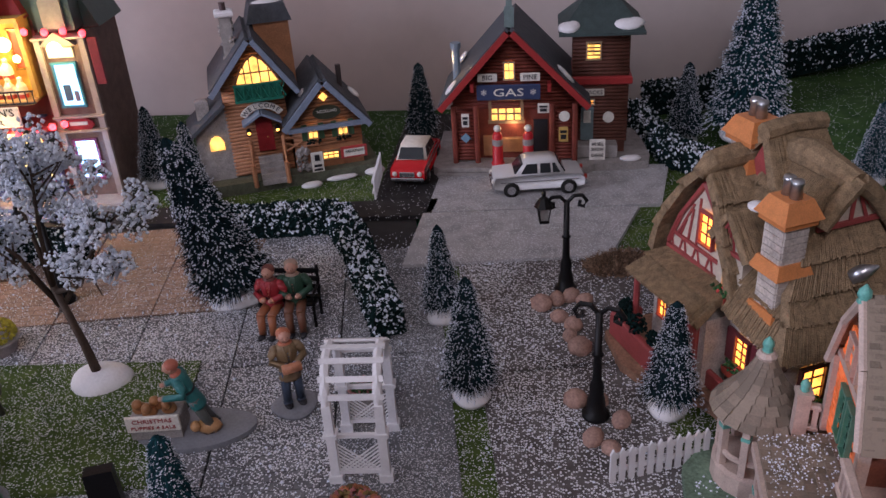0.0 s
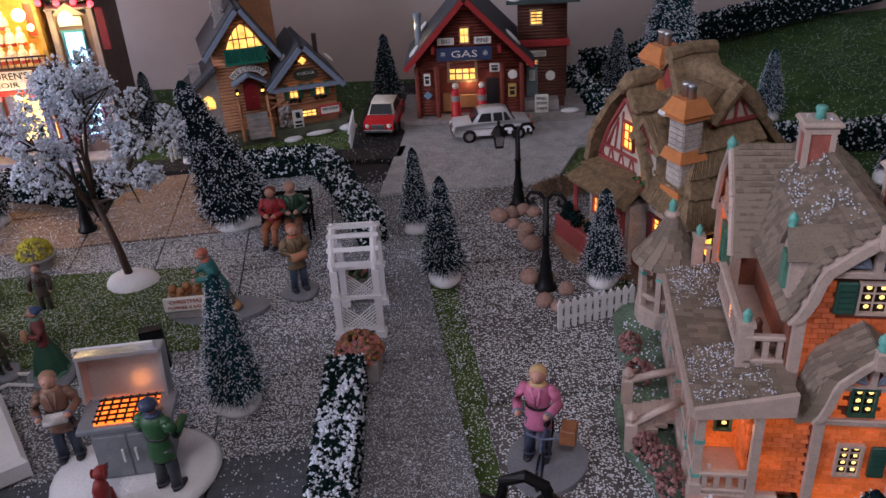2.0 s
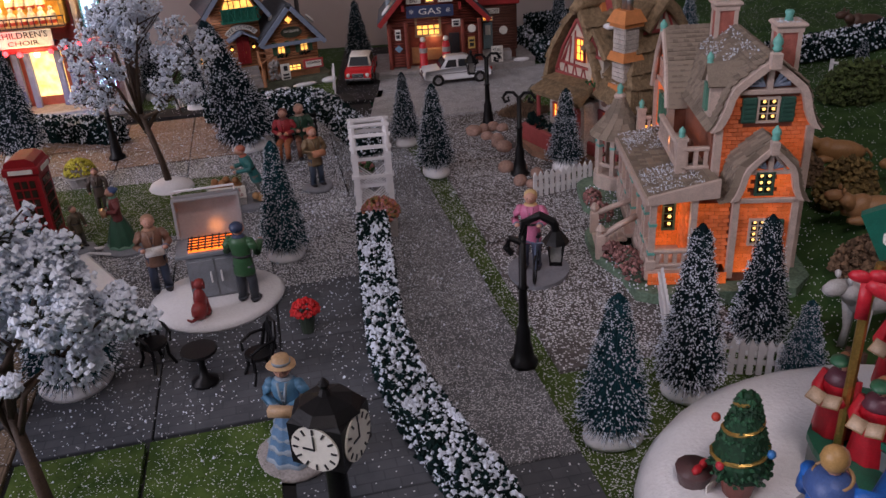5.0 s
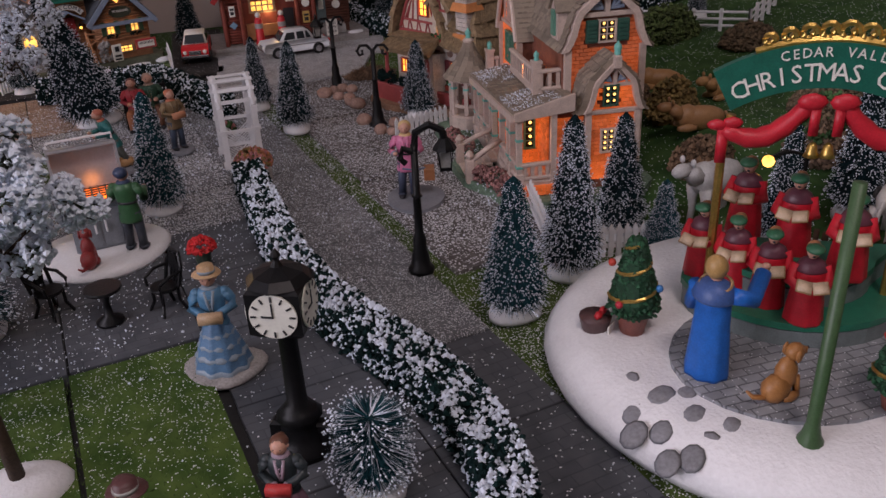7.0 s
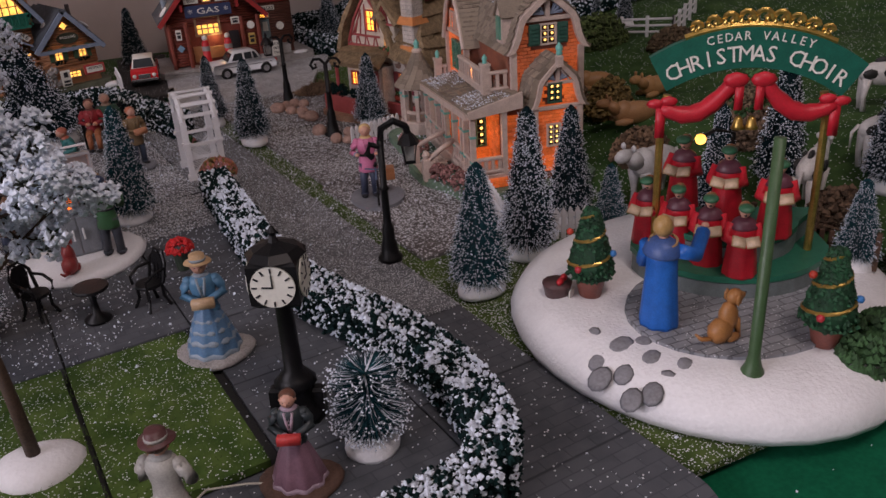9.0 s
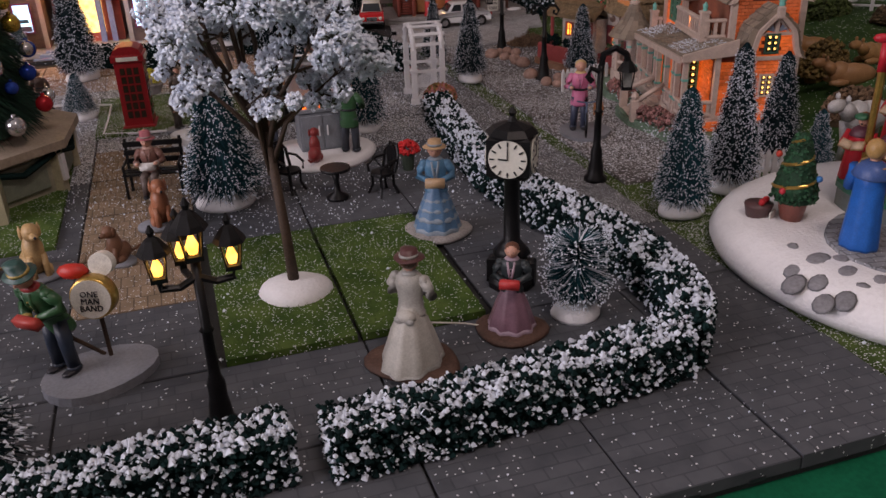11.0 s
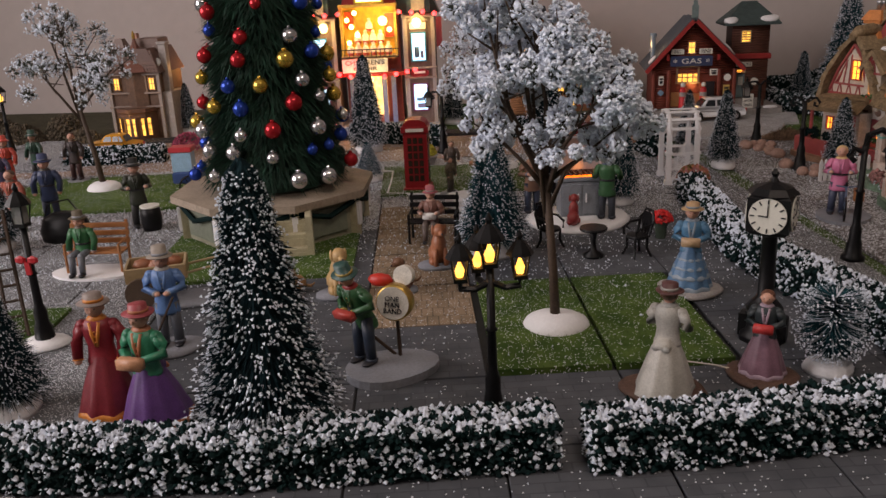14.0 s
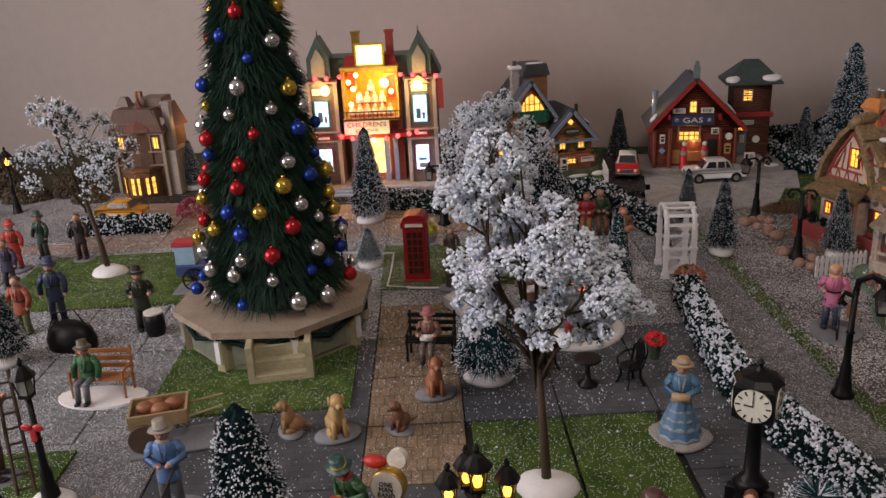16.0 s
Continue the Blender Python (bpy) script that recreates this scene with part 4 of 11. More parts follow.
def lodge():
    e = thing("lodge", "tan log lodge with two gables, slate roofs and lit windows", "model house", -0.335, 1.095, 0, 21)
    part("plinth", Geo().slab([(-0.05, -0.02), (0.195, -0.02), (0.205, 0.0), (0.20, 0.13), (-0.05, 0.13)], -0.003, 0.016), mat("mossy_plinth", (0.12, 0.13, 0.09), 0.85, vary=0.4, scale=60, bump=0.001), e, "grey-green stone plinth")
    # main gable
    xa, xb, ze, zp, xp = -0.002, 0.083, 0.158, 0.215, 0.046
    part("wall", Geo().prism(gable_poly(xa, xb, 0.014, ze, xp, zp), 0.008, 0.12), M_TAN, e, "tan log wall")
    sh = lambda z: (xa, xb) if z < ze else (xa + (xp - xa) * (z - ze) / (zp - ze), xb - (xb - xp) * (z - ze) / (zp - ze))
    logs(e, M_TAN, xa, xb, 0.018, zp - 0.004, 0.006, shape=sh)
    rf = Geo()
    roof_slope(rf, (xa - 0.004, ze - 0.004), (xp, zp), -0.012, 0.125, 0.006, 0.012)
    roof_slope(rf, (xb + 0.010, ze - 0.012), (xp, zp), -0.012, 0.125, 0.006, 0.010)
    part("roof", rf, M_SLATE, e, "grey slate roof")
    tr = Geo()
    roof_slope(tr, (xa - 0.004, ze - 0.009), (xp, zp - 0.005), -0.015, -0.0115, 0.007, 0.012)
    roof_slope(tr, (xb + 0.010, ze - 0.017), (xp, zp - 0.005), -0.015, -0.0115, 0.007, 0.010)
    part("bargeboard", tr, M_BLUETRIM, e, "blue-grey bargeboard")
    # arched great window
    f, p = Geo(), Geo()
    p.prism([(0.020, 0.153), (0.078, 0.150), (0.070, 0.168), (0.060, 0.182), (0.048, 0.190), (0.037, 0.183), (0.027, 0.170)], -0.0002, 0.002)
    for x in (0.033, 0.042, 0.054, 0.066):
        f.box((x, -0.001, 0.168), (0.0016, 0.003, 0.036))
    f.tube([(0.018, -0.001, 0.152), (0.027, -0.001, 0.171), (0.037, -0.001, 0.184), (0.048, -0.001, 0.191), (0.060, -0.001, 0.183), (0.070, -0.001, 0.169), (0.080, -0.001, 0.150)], 0.0018, 6)
    f.box((0.048, -0.001, 0.167), (0.046, 0.003, 0.0016))
    w = part("great_window", f, M_TAN, e, "arched gable window")
    part("pane", p, M_WARM, w, "lit window pane")
    b = part("balcony", Geo().box((0.048, -0.006, 0.1315), (0.066, 0.016, 0.004)).box((0.048, -0.0125, 0.1535), (0.066, 0.003, 0.003)), M_GREEN, e, "green balcony with crossed rails")
    rails = Geo()
    for i in range(6):
        x = 0.018 + i * 0.0115
        rails.tube([(x, -0.0125, 0.133), (x + 0.0095, -0.0125, 0.153)], 0.0009, 4).tube([(x + 0.0095, -0.0125, 0.133), (x, -0.0125, 0.153)], 0.0009, 4)
        rails.box((x - 0.001, -0.0125, 0.143), (0.0022, 0.0026, 0.022))
    rails.box((0.048, -0.0105, 0.143), (0.062, 0.001, 0.02))
    part("railing", rails, M_GREEN, b)
    s = Geo()
    n = 8
    for i in range(n):
        a0 = PI * (0.2 + 0.6 * i / n)
        a1 = PI * (0.2 + 0.6 * (i + 1) / n)
        q = [(0.048 + r * math.cos(a), 0.088 + r * math.sin(a)) for r, a in ((0.028, a0), (0.037, a0), (0.037, a1), (0.028, a1))]
        s.prism(q, -0.004, 0.000)
    so = part("welcome_sign", s, M_SIGNW, e, "arched cream welcome sign")
    for i, c in enumerate("WELCOME"):
        a = PI * (0.74 - 0.48 * i / 6)
        words(c, 0.0092, so, T(0.048 + 0.0325 * math.cos(a), -0.0046, 0.088 + 0.0325 * math.sin(a)) @ Matrix.Rotation(-(a - PI / 2), 4, "Y"), M_INK)
    d = part("door", Geo().box((0.048, 0.001, 0.077), (0.023, 0.005, 0.05), bev=0.001).box((0.048, -0.002, 0.077), (0.001, 0.002, 0.046)), paint(0.28, 0.02, 0.025), e, "dark red double door")
    part("handle", Geo().blob((0.051, -0.004, 0.074), 0.0012), M_GOLD, d)
    pr = Geo()
    roof_slope(pr, (0.022, 0.098), (0.046, 0.112), -0.022, 0.004, 0.003, 0.002)
    roof_slope(pr, (0.070, 0.098), (0.046, 0.112), -0.022, 0.004, 0.003, 0.002)
    part("porch_roof", pr, M_BLUETRIM, e)
    for x in (0.026, 0.066):
        l = part("porch_lamp", Geo().lathe([(0.002, 0), (0.0034, 0.003), (0.0034, 0.009), (0.001, 0.012)], 8, 0, None, (x, -0.004, 0.078)), M_BLACK, e)
        part("lamp_glow", Geo().blob((x, -0.0065, 0.083), 0.0026), M_LAMPGLOW, l)
    st = Geo()
    for i in range(5):
        st.box((0.05, -0.012 - i * 0.005, 0.045 - i * 0.007), (0.034, 0.006, 0.008), bev=0.0006)
    part("steps", st, M_STONE, e, "grey stone steps")
    rl = Geo()
    for x0 in (0.026, 0.072):
        rl.tube([(x0, -0.006, 0.046), (x0, -0.006, 0.074)], 0.003, 7).tube([(x0 - 0.002, -0.038, 0.014), (x0 - 0.002, -0.038, 0.046)], 0.0035, 7).tube([(x0, -0.006, 0.068), (x0 - 0.002, -0.038, 0.038)], 0.0016, 5)
    rl.tube([(0.074, -0.008, 0.07), (0.10, -0.008, 0.066)], 0.002, 5).tube([(0.074, -0.008, 0.062), (0.10, -0.008, 0.05)], 0.0014, 5).tube([(0.074, -0.008, 0.05), (0.10, -0.008, 0.062)], 0.0014, 5)
    part("handrail", rl, M_TAN, e, "tan log handrail")
    # second gable
    xa2, xb2, ze2, zp2, xp2 = 0.086, 0.184, 0.094, 0.145, 0.135
    part("wall", Geo().prism(gable_poly(xa2, xb2, 0.014, ze2, xp2, zp2), -0.004, 0.11), M_TAN, e, "tan log wall")
    sh2 = lambda z: (xa2, xb2) if z < ze2 else (xa2 + (xp2 - xa2) * (z - ze2) / (zp2 - ze2), xb2 - (xb2 - xp2) * (z - ze2) / (zp2 - ze2))
    logs(e, M_TAN, xa2, xb2, 0.05, zp2 - 0.004, -0.005, shape=sh2)
    rf = Geo()
    roof_slope(rf, (xa2 - 0.004, ze2 - 0.002), (xp2, zp2 + 0.003), -0.02, 0.115, 0.006, 0.008)
    roof_slope(rf, (xb2 + 0.004, ze2 - 0.008), (xp2, zp2 + 0.003), -0.02, 0.115, 0.006, 0.008)
    part("roof", rf, M_SLATE, e, "grey slate roof")
    tr = Geo()
    roof_slope(tr, (xa2 - 0.004, ze2 - 0.008), (xp2, zp2 - 0.003), -0.024, -0.0195, 0.008, 0.008)
    roof_slope(tr, (xb2 + 0.004, ze2 - 0.014), (xp2, zp2 - 0.003), -0.024, -0.0195, 0.008, 0.008)
    tr.box((xp2, -0.020, ze2 - 0.012), (0.112, 0.006, 0.006))
    part("bargeboard", tr, M_BLUETRIM, e, "blue-grey bargeboard")
    for x in (0.114, 0.157):
        window(e, x, 0.074, 0.014, 0.020, 2, 2, -0.010, M_WARM, paint(0.4, 0.25, 0.12))
        for k in (-1, 1):
            part("shutter", Geo().box((x + k * 0.012, -0.011, 0.074), (0.008, 0.003, 0.024), bev=0.0008), paint(0.05, 0.10, 0.05), e, "dark green shutter")
        g = Geo()
        for _ in range(26):
            g.crumb((x + RNG.uniform(-0.010, 0.010), -0.013 + RNG.uniform(-0.003, 0.003), 0.061 + RNG.uniform(-0.003, 0.003)), 0.0022, 0)
        part("window_box_greens", g, M_HEDGE, e)
    window(e, 0.136, 0.034, 0.024, 0.012, 3, 2, -0.0045, M_WARM, paint(0.3, 0.2, 0.12))
    part("oval_sign", Geo().lathe([(0.020, 0), (0.020, 0.003)], 20, 0, Matrix.Translation((0.137, -0.0085, 0.100)) @ Matrix.Rotation(PI / 2, 4, "X"), (0, 0, 0), 0.5), paint(0.05, 0.055, 0.035), e, "dark oval sign")
    words("WOODLAND", 0.0062, e, T(0.137, -0.0122, 0.102), M_SIGNW, width=0.029)
    part("gem_window", Geo().box((0, 0, 0), (0.009, 0.002, 0.009), 0, Matrix.Translation((xp2, -0.0085, 0.122)) @ Matrix.Rotation(PI / 4, 4, "Y")), M_WARM, e, "small lit diamond window")
    g = Geo()
    for _ in range(24):
        g.crumb((0.098 + RNG.uniform(-0.010, 0.010), -0.014 + RNG.uniform(-0.004, 0.004), RNG.uniform(0.02, 0.052)), RNG.uniform(0.004, 0.006), 0)
    part("stone_pier", g, M_STONE, e, "grey fieldstone pier")
    s = sign(e, 0.168, -0.022, 0.040, 0.038, 0.018, "", 0, paint(0.42, 0.05, 0.05))
    part("sign_face", Geo().box((0.168, -0.0242, 0.040), (0.030, 0.001, 0.011)), M_SIGNW, s)
    words("VACATION", 0.0058, s, T(0.168, -0.0251, 0.042), M_INK, width=0.026)
    s = sign(e, 0.114, -0.022, 0.032, 0.017, 0.030, "", 0)
    part("print_bar", Geo().box((0.114, -0.0242, 0.039), (0.007, 0.001, 0.009)).box((0.114, -0.0242, 0.027), (0.011, 0.001, 0.0035)).box((0.114, -0.0242, 0.021), (0.012, 0.001, 0.003)), M_INK, s)
    # rear wing, chimneys
    part("rear_wing", Geo().box((0.082, 0.09, 0.15), (0.05, 0.05, 0.15)), M_TAN, e)
    part("rear_roof", Geo().prism([(0.048, 0.218), (0.112, 0.218), (0.104, 0.244), (0.056, 0.244)], 0.06, 0.125), M_SLATE, e)
    snow_patch(e, 0.08, 0.075, 0.243, 0.044, 0.026, 0.004)
    ch = Geo().box((0.020, 0.03, 0.207), (0.017, 0.017, 0.07), taper=0.9)
    for _ in range(40):
        a = RNG.choice((0, 1, 2, 3))
        k = RNG.uniform(-0.007, 0.007)
        ox, oy = ((k, -0.008), (0.008, k), (k, 0.008), (-0.008, k))[a]
        ch.blob((0.020 + ox, 0.03 + oy, RNG.uniform(0.178, 0.236)), (0.003, 0.003, 0.0025), 0, None, 6, 4)
    part("chimney", ch, M_STONE, e, "fieldstone chimney")
    part("chimney_cap", Geo().box((0.020, 0.03, 0.244), (0.025, 0.025, 0.008), bev=0.002), M_SNOW, e)
    part("chimney_pot", Geo().tube([(0.020, 0.03, 0.246), (0.020, 0.03, 0.258)], 0.0045, 8), paint(0.08, 0.05, 0.05), e)
    part("stove_pipe", Geo().tube([(0.166, 0.04, 0.11), (0.166, 0.04, 0.152)], 0.004, 8), paint(0.06, 0.05, 0.05), e)
    snow_patch(e, 0.108, 0.01, 0.125, 0.018, 0.03, 0.003, -0.8)
    snow_patch(e, 0.182, 0.02, 0.115, 0.02, 0.03, 0.003, 0.8)
    # low stone side bay
    part("side_bay", Geo().prism([(-0.048, 0.014), (0.0, 0.014), (0.0, 0.125), (-0.048, 0.088)], 0.004, 0.09), M_STONE, e, "stone side bay")
    rf = Geo()
    roof_slope(rf, (-0.050, 0.086), (0.0, 0.126), -0.006, 0.095, 0.005, 0.01)
    part("bay_roof", rf, M_SLATE, e)
    part("bay_chimney", Geo().box((-0.032, 0.03, 0.115), (0.018, 0.014, 0.03), bev=0.002), M_STONE, e)
    part("arch_window", Geo().prism([(-0.030, 0.062), (-0.010, 0.062), (-0.010, 0.073), (-0.014, 0.080), (-0.020, 0.083), (-0.026, 0.080), (-0.030, 0.073)], 0.001, 0.005), M_WARM, e, "lit arched window")
    snow_patch(e, 0.10, -0.032, 0.002, 0.03, 0.016, 0.005)
    snow_patch(e, 0.145, -0.026, 0.004, 0.045, 0.012, 0.004)
    snow_patch(e, 0.195, -0.02, 0.004, 0.03, 0.02, 0.006)


lodge()

M_THATCH = mat("thatch", (0.30, 0.215, 0.125), 0.85, vary=0.55, scale=160, bump=0.0022)
M_TERRA = paint(0.62, 0.24, 0.08)
M_ROSE = paint(0.34, 0.07, 0.07)
M_RUBBLE = mat("pale_rubble", (0.55, 0.50, 0.46), 0.7, vary=0.4, scale=70, bump=0.0012)


def patch(g, A, B, C, D, courses, t=0.006, reed=0.0022, rng=None, bulge=0.004):
    """Thick combed thatch over the quad A B (eave) C D (ridge), in stepped courses."""
    A, B, C, D = (Vector(p) for p in (A, B, C, D))
    n = (B - A).cross(D - A)
    if n.z < 0:
        n = -n
    n.normalize()

    def at(u, v):
        return A.lerp(B, u).lerp(D.lerp(C, u), v) + n * bulge * 4 * v * (1 - v)

    k = max(4, int((B - A).length / reed))
    for c in range(courses):
        v0, v1 = c / courses, min(1.0, (c + 1.15) / courses)
        q = [at(0, v0), at(1, v0), at(1, v1), at(0, v1)]
        low = [p - n * t * 0.6 for p in q]
        top = [q[0] + n * t, q[1] + n * t, q[2] + n * t * 0.35, q[3] + n * t * 0.35]
        g.add(low + top, [(3, 2, 1, 0), (4, 5, 6, 7), (0, 1, 5, 4), (1, 2, 6, 5), (2, 3, 7, 6), (3, 0, 4, 7)])
        for i in range(k):
            u = (i + 0.5) / k + rng.uniform(-0.2, 0.2) / k
            down = (at(u, v0) - at(u, v1)).normalized() * rng.uniform(0.0005, 0.003)
            p, q2 = at(u, v0) + n * t * 0.95 + down, at(u, v1) + n * t * 0.35
            g.tube([p, p.lerp(q2, 0.5) + n * rng.uniform(0, 0.0007), q2], [0.0012, 0.0011, 0.0007], 4)
    return g


def glint_window(parent, x, z, w, h, nx=2, nz=3, y=0.0, frame=None, side=None, dark=(0.03, 0.022, 0.015), name="window"):
    """A glazed window with raised bars; each dark pane carries a small glowing blob in place of lamplight."""
    Sm = side or Matrix.Identity(4)
    f = Geo()
    b = max(0.0011, w * 0.06)
    for sx in (-1, 1):
        f.box((x + sx * (w / 2 + b / 2), y - 0.0018, z), (b * 1.6, 0.0036, h + b * 3), 0, Sm)
    for sz in (-1, 1):
        f.box((x, y - 0.0019, z + sz * (h / 2 + b / 2)), (w + b * 3, 0.0040, b * 1.6), 0, Sm)
    for i in range(1, nx):
        f.box((x - w / 2 + w * i / nx, y - 0.0012, z), (b * 0.75, 0.0022, h), 0, Sm)
    for i in range(1, nz):
        f.box((x, y - 0.0011, z - h / 2 + h * i / nz), (w, 0.0020, b * 0.75), 0, Sm)
    fo = part(name, f, frame or M_PUTTY, parent)
    for i in range(nx):
        for j in range(nz):
            cx, cz = x - w / 2 + w * (i + 0.5) / nx, z - h / 2 + h * (j + 0.5) / nz
            p = part("pane", Geo().box((cx, y - 0.0003, cz), (w / nx * 0.96, 0.0010, h / nz * 0.96), 0, Sm), mat("dim_pane", dark, 0.12, vary=0.3, scale=200), fo, "dark pane carrying a glowing blob")
            r = min(w / nx, h / nz) * 0.28
            part("glint", Geo().blob((cx + r * 0.5, y - 0.0006, cz + r * 0.2), (r, 0.0009, r * 0.9), 0, Sm, 8, 4), glow("pane_glint", (1.0, 0.58, 0.16), 2.4), p, "warm glowing blob put in as a lamp glint", True)
    return fo


def fascia(g, prof_in, prof_out, y0, y1, M=None):
    for i in range(len(prof_in) - 1):
        g.prism([prof_in[i], prof_in[i + 1], prof_out[i + 1], prof_out[i]], y0, y1, 0, M)


def bell(w, h, x, z):
    """The flared outline of a gambrel gable, from its left eave over the peak to its right eave."""
    half = [(-1.0, 0.0), (-0.90, 0.10), (-0.80, 0.27), (-0.72, 0.50), (-0.64, 0.62), (-0.32, 0.82)]
    return [(x + w * a, z + h * b) for a, b in half] + [(x, z + h)] + [(x - w * a, z + h * b) for a, b in half[::-1]]


def bell_span(w, h, x, z):
    pts = bell(w, h, x, z)[:7]

    def at(zz):
        if zz <= z:
            return x - w * 0.88, x + w * 0.88
        for (xa, za), (xb, zb) in zip(pts, pts[1:]):
            if za <= zz <= zb:
                d = x - (xa + (xb - xa) * (zz - za) / max(zb - za, 1e-6))
                d = min(d, w * 0.88)
                return x - d, x + d
        return x, x
    return at


def cottage():
    e = thing("thatched_cottage", "thatched stone cottage with timbered gables and orange chimneys", "model house", 0.222, 0.727, 0, -65)
    rng = random.Random(4)
    part("base", Geo().slab([(-0.035, -0.030), (-0.022, -0.056), (0.03, -0.068), (0.068, -0.060), (0.10, -0.028), (0.165, -0.016), (0.172, 0.07), (0.16, 0.13), (-0.02, 0.13)], -0.003, 0.010), mat("garden_base", (0.30, 0.17, 0.11), 0.85, vary=0.4, scale=60, bump=0.001), e, "earth-brown garden base")
    # stone ground floor and timbered gable wing
    part("wall", Geo().box((0.113, 0.042, 0.054), (0.086, 0.084, 0.092)), M_RUBBLE, e, "pale rubble wall")
    part("wall", Geo().box((0.04, 0.06, 0.055), (0.09, 0.11, 0.094)), M_RUBBLE, e, "pale rubble wall")
    part("gable_wall", Geo().prism([(-0.006, 0.098), (0.086, 0.104), (0.086, 0.116), (0.072, 0.145), (0.040, 0.182), (0.010, 0.142), (-0.006, 0.110)], 0.0, 0.09), M_CREAM, e, "cream plaster gable")
    tb = Geo()
    tb.box((0.040, -0.0015, 0.103), (0.094, 0.004, 0.006)).box((0.040, -0.001, 0.120), (0.086, 0.003, 0.003))
    for i in range(9):
        x = 0.0 + i * 0.010
        tb.tube([(x, -0.0008, 0.105), (x + (0.004 if i % 2 else -0.004), -0.0008, 0.119)], 0.0012, 4)
    for i in range(6):
        x = 0.010 + i * 0.012
        zt = 0.180 - abs(x - 0.040) * 1.15
        if abs(x - 0.050) > 0.010:
            tb.tube([(x, -0.0008, 0.121), (x + (0.040 - x) * 0.25, -0.0008, zt - 0.006)], 0.0013, 4)
    for p, q in (((-0.006, 0.108), (0.010, 0.142)), ((0.010, 0.142), (0.040, 0.183)), ((0.040, 0.183), (0.072, 0.147)), ((0.072, 0.147), (0.087, 0.114))):
        tb.tube([(p[0], -0.0015, p[1]), (q[0], -0.0015, q[1])], 0.0026, 5)
    for k in (-1, 1):
        tb.tube([(0.040 + k * 0.034, -0.0008, 0.121), (0.040 + k * 0.013, -0.0008, 0.158)], 0.0013, 4)
    part("timber_frame", tb, M_ROSE, e, "dark rose timber framing")
    window(e, 0.050, 0.144, 0.019, 0.030, 2, 3, -0.001, M_ORANGE, M_ROSE)
    g = Geo()
    patch(g, (-0.020, -0.012, 0.094), (-0.020, 0.10, 0.094), (0.002, 0.10, 0.148), (0.002, -0.014, 0.148), 2, rng=rng)
    patch(g, (0.000, -0.014, 0.143), (0.000, 0.10, 0.143), (0.038, 0.085, 0.197), (0.038, -0.004, 0.197), 2, rng=rng)
    patch(g, (0.097, -0.012, 0.100), (0.097, 0.10, 0.100), (0.080, 0.10, 0.150), (0.080, -0.014, 0.150), 2, rng=rng)
    patch(g, (0.082, -0.014, 0.146), (0.082, 0.10, 0.146), (0.042, 0.085, 0.197), (0.042, -0.004, 0.197), 2, rng=rng)
    g.tube([(0.040, -0.010, 0.194), (0.040, 0.002, 0.202), (0.040, 0.04, 0.205), (0.040, 0.09, 0.200)], [0.006, 0.010, 0.011, 0.009], 10)
    part("thatch", g, M_THATCH, e, "thick brown thatch over the timbered wing")
    # thatched porch, door and window under the gable
    part("porch_wall", Geo().box((0.050, -0.012, 0.045), (0.080, 0.024, 0.072)), M_RUBBLE, e, "pale rubble porch wall")
    g = Geo()
    patch(g, (-0.012, -0.040, 0.080), (0.098, -0.040, 0.084), (0.094, 0.0, 0.106), (-0.006, 0.0, 0.100), 2, rng=rng)
    part("porch_thatch", g, M_THATCH, e, "thatched porch roof")
    window(e, 0.030, 0.060, 0.014, 0.020, 2, 2, -0.0245, M_ORANGE, M_ROSE)
    door = part("door", Geo().box((0.072, -0.0255, 0.044), (0.020, 0.003, 0.056), bev=0.001), M_ROSE, e, "rose-brown plank door")
    for i in range(3):
        part("plank", Geo().box((0.0655 + i * 0.0065, -0.0275, 0.044), (0.0058, 0.002, 0.052), bev=0.0006), M_ROSE, door)
    for x in (-0.004, 0.088):
        part("porch_post", Geo().tube([(x, -0.034, 0.01), (x, -0.034, 0.078)], 0.003, 6), M_ROSE, e)
    # middle bay
    part("bay_wall", Geo().prism(gable_poly(0.070, 0.102, 0.085, 0.144, 0.084, 0.168), -0.004, 0.05), M_CREAM, e, "cream plaster bay")
    tb = Geo()
    tb.tube([(0.068, -0.006, 0.143), (0.084, -0.006, 0.169), (0.104, -0.006, 0.147)], 0.0022, 5)
    tb.box((0.086, -0.0055, 0.142), (0.034, 0.003, 0.003))
    for x in (0.079, 0.084, 0.090):
        tb.tube([(x, -0.005, 0.143), (0.084 + (x - 0.084) * 0.4, -0.005, 0.162)], 0.0011, 4)
    part("timber_frame", tb, M_ROSE, e)
    window(e, 0.088, 0.120, 0.012, 0.022, 2, 3, -0.0045, M_ORANGE, M_CREAM)
    g = Geo()
    patch(g, (0.064, -0.010, 0.146), (0.064, 0.05, 0.146), (0.084, 0.05, 0.176), (0.084, -0.010, 0.176), 1, 0.005, rng=rng)
    patch(g, (0.110, -0.010, 0.142), (0.110, 0.05, 0.142), (0.084, 0.05, 0.176), (0.084, -0.010, 0.176), 1, 0.005, rng=rng)
    patch(g, (0.098, -0.012, 0.094), (0.165, -0.014, 0.086), (0.155, 0.022, 0.128), (0.100, 0.020, 0.140), 2, rng=rng)
    part("thatch", g, M_THATCH, e, "thatch over the bay and the eave")
    # shuttered windows and boxes
    E90 = Matrix.Translation((0.1565, 0.031, 0)) @ Matrix.Rotation(PI / 2, 4, "Z")
    window(e, 0.112, 0.056, 0.017, 0.030, 2, 4, -0.0005, M_ORANGE, paint(0.2, 0.04, 0.05))
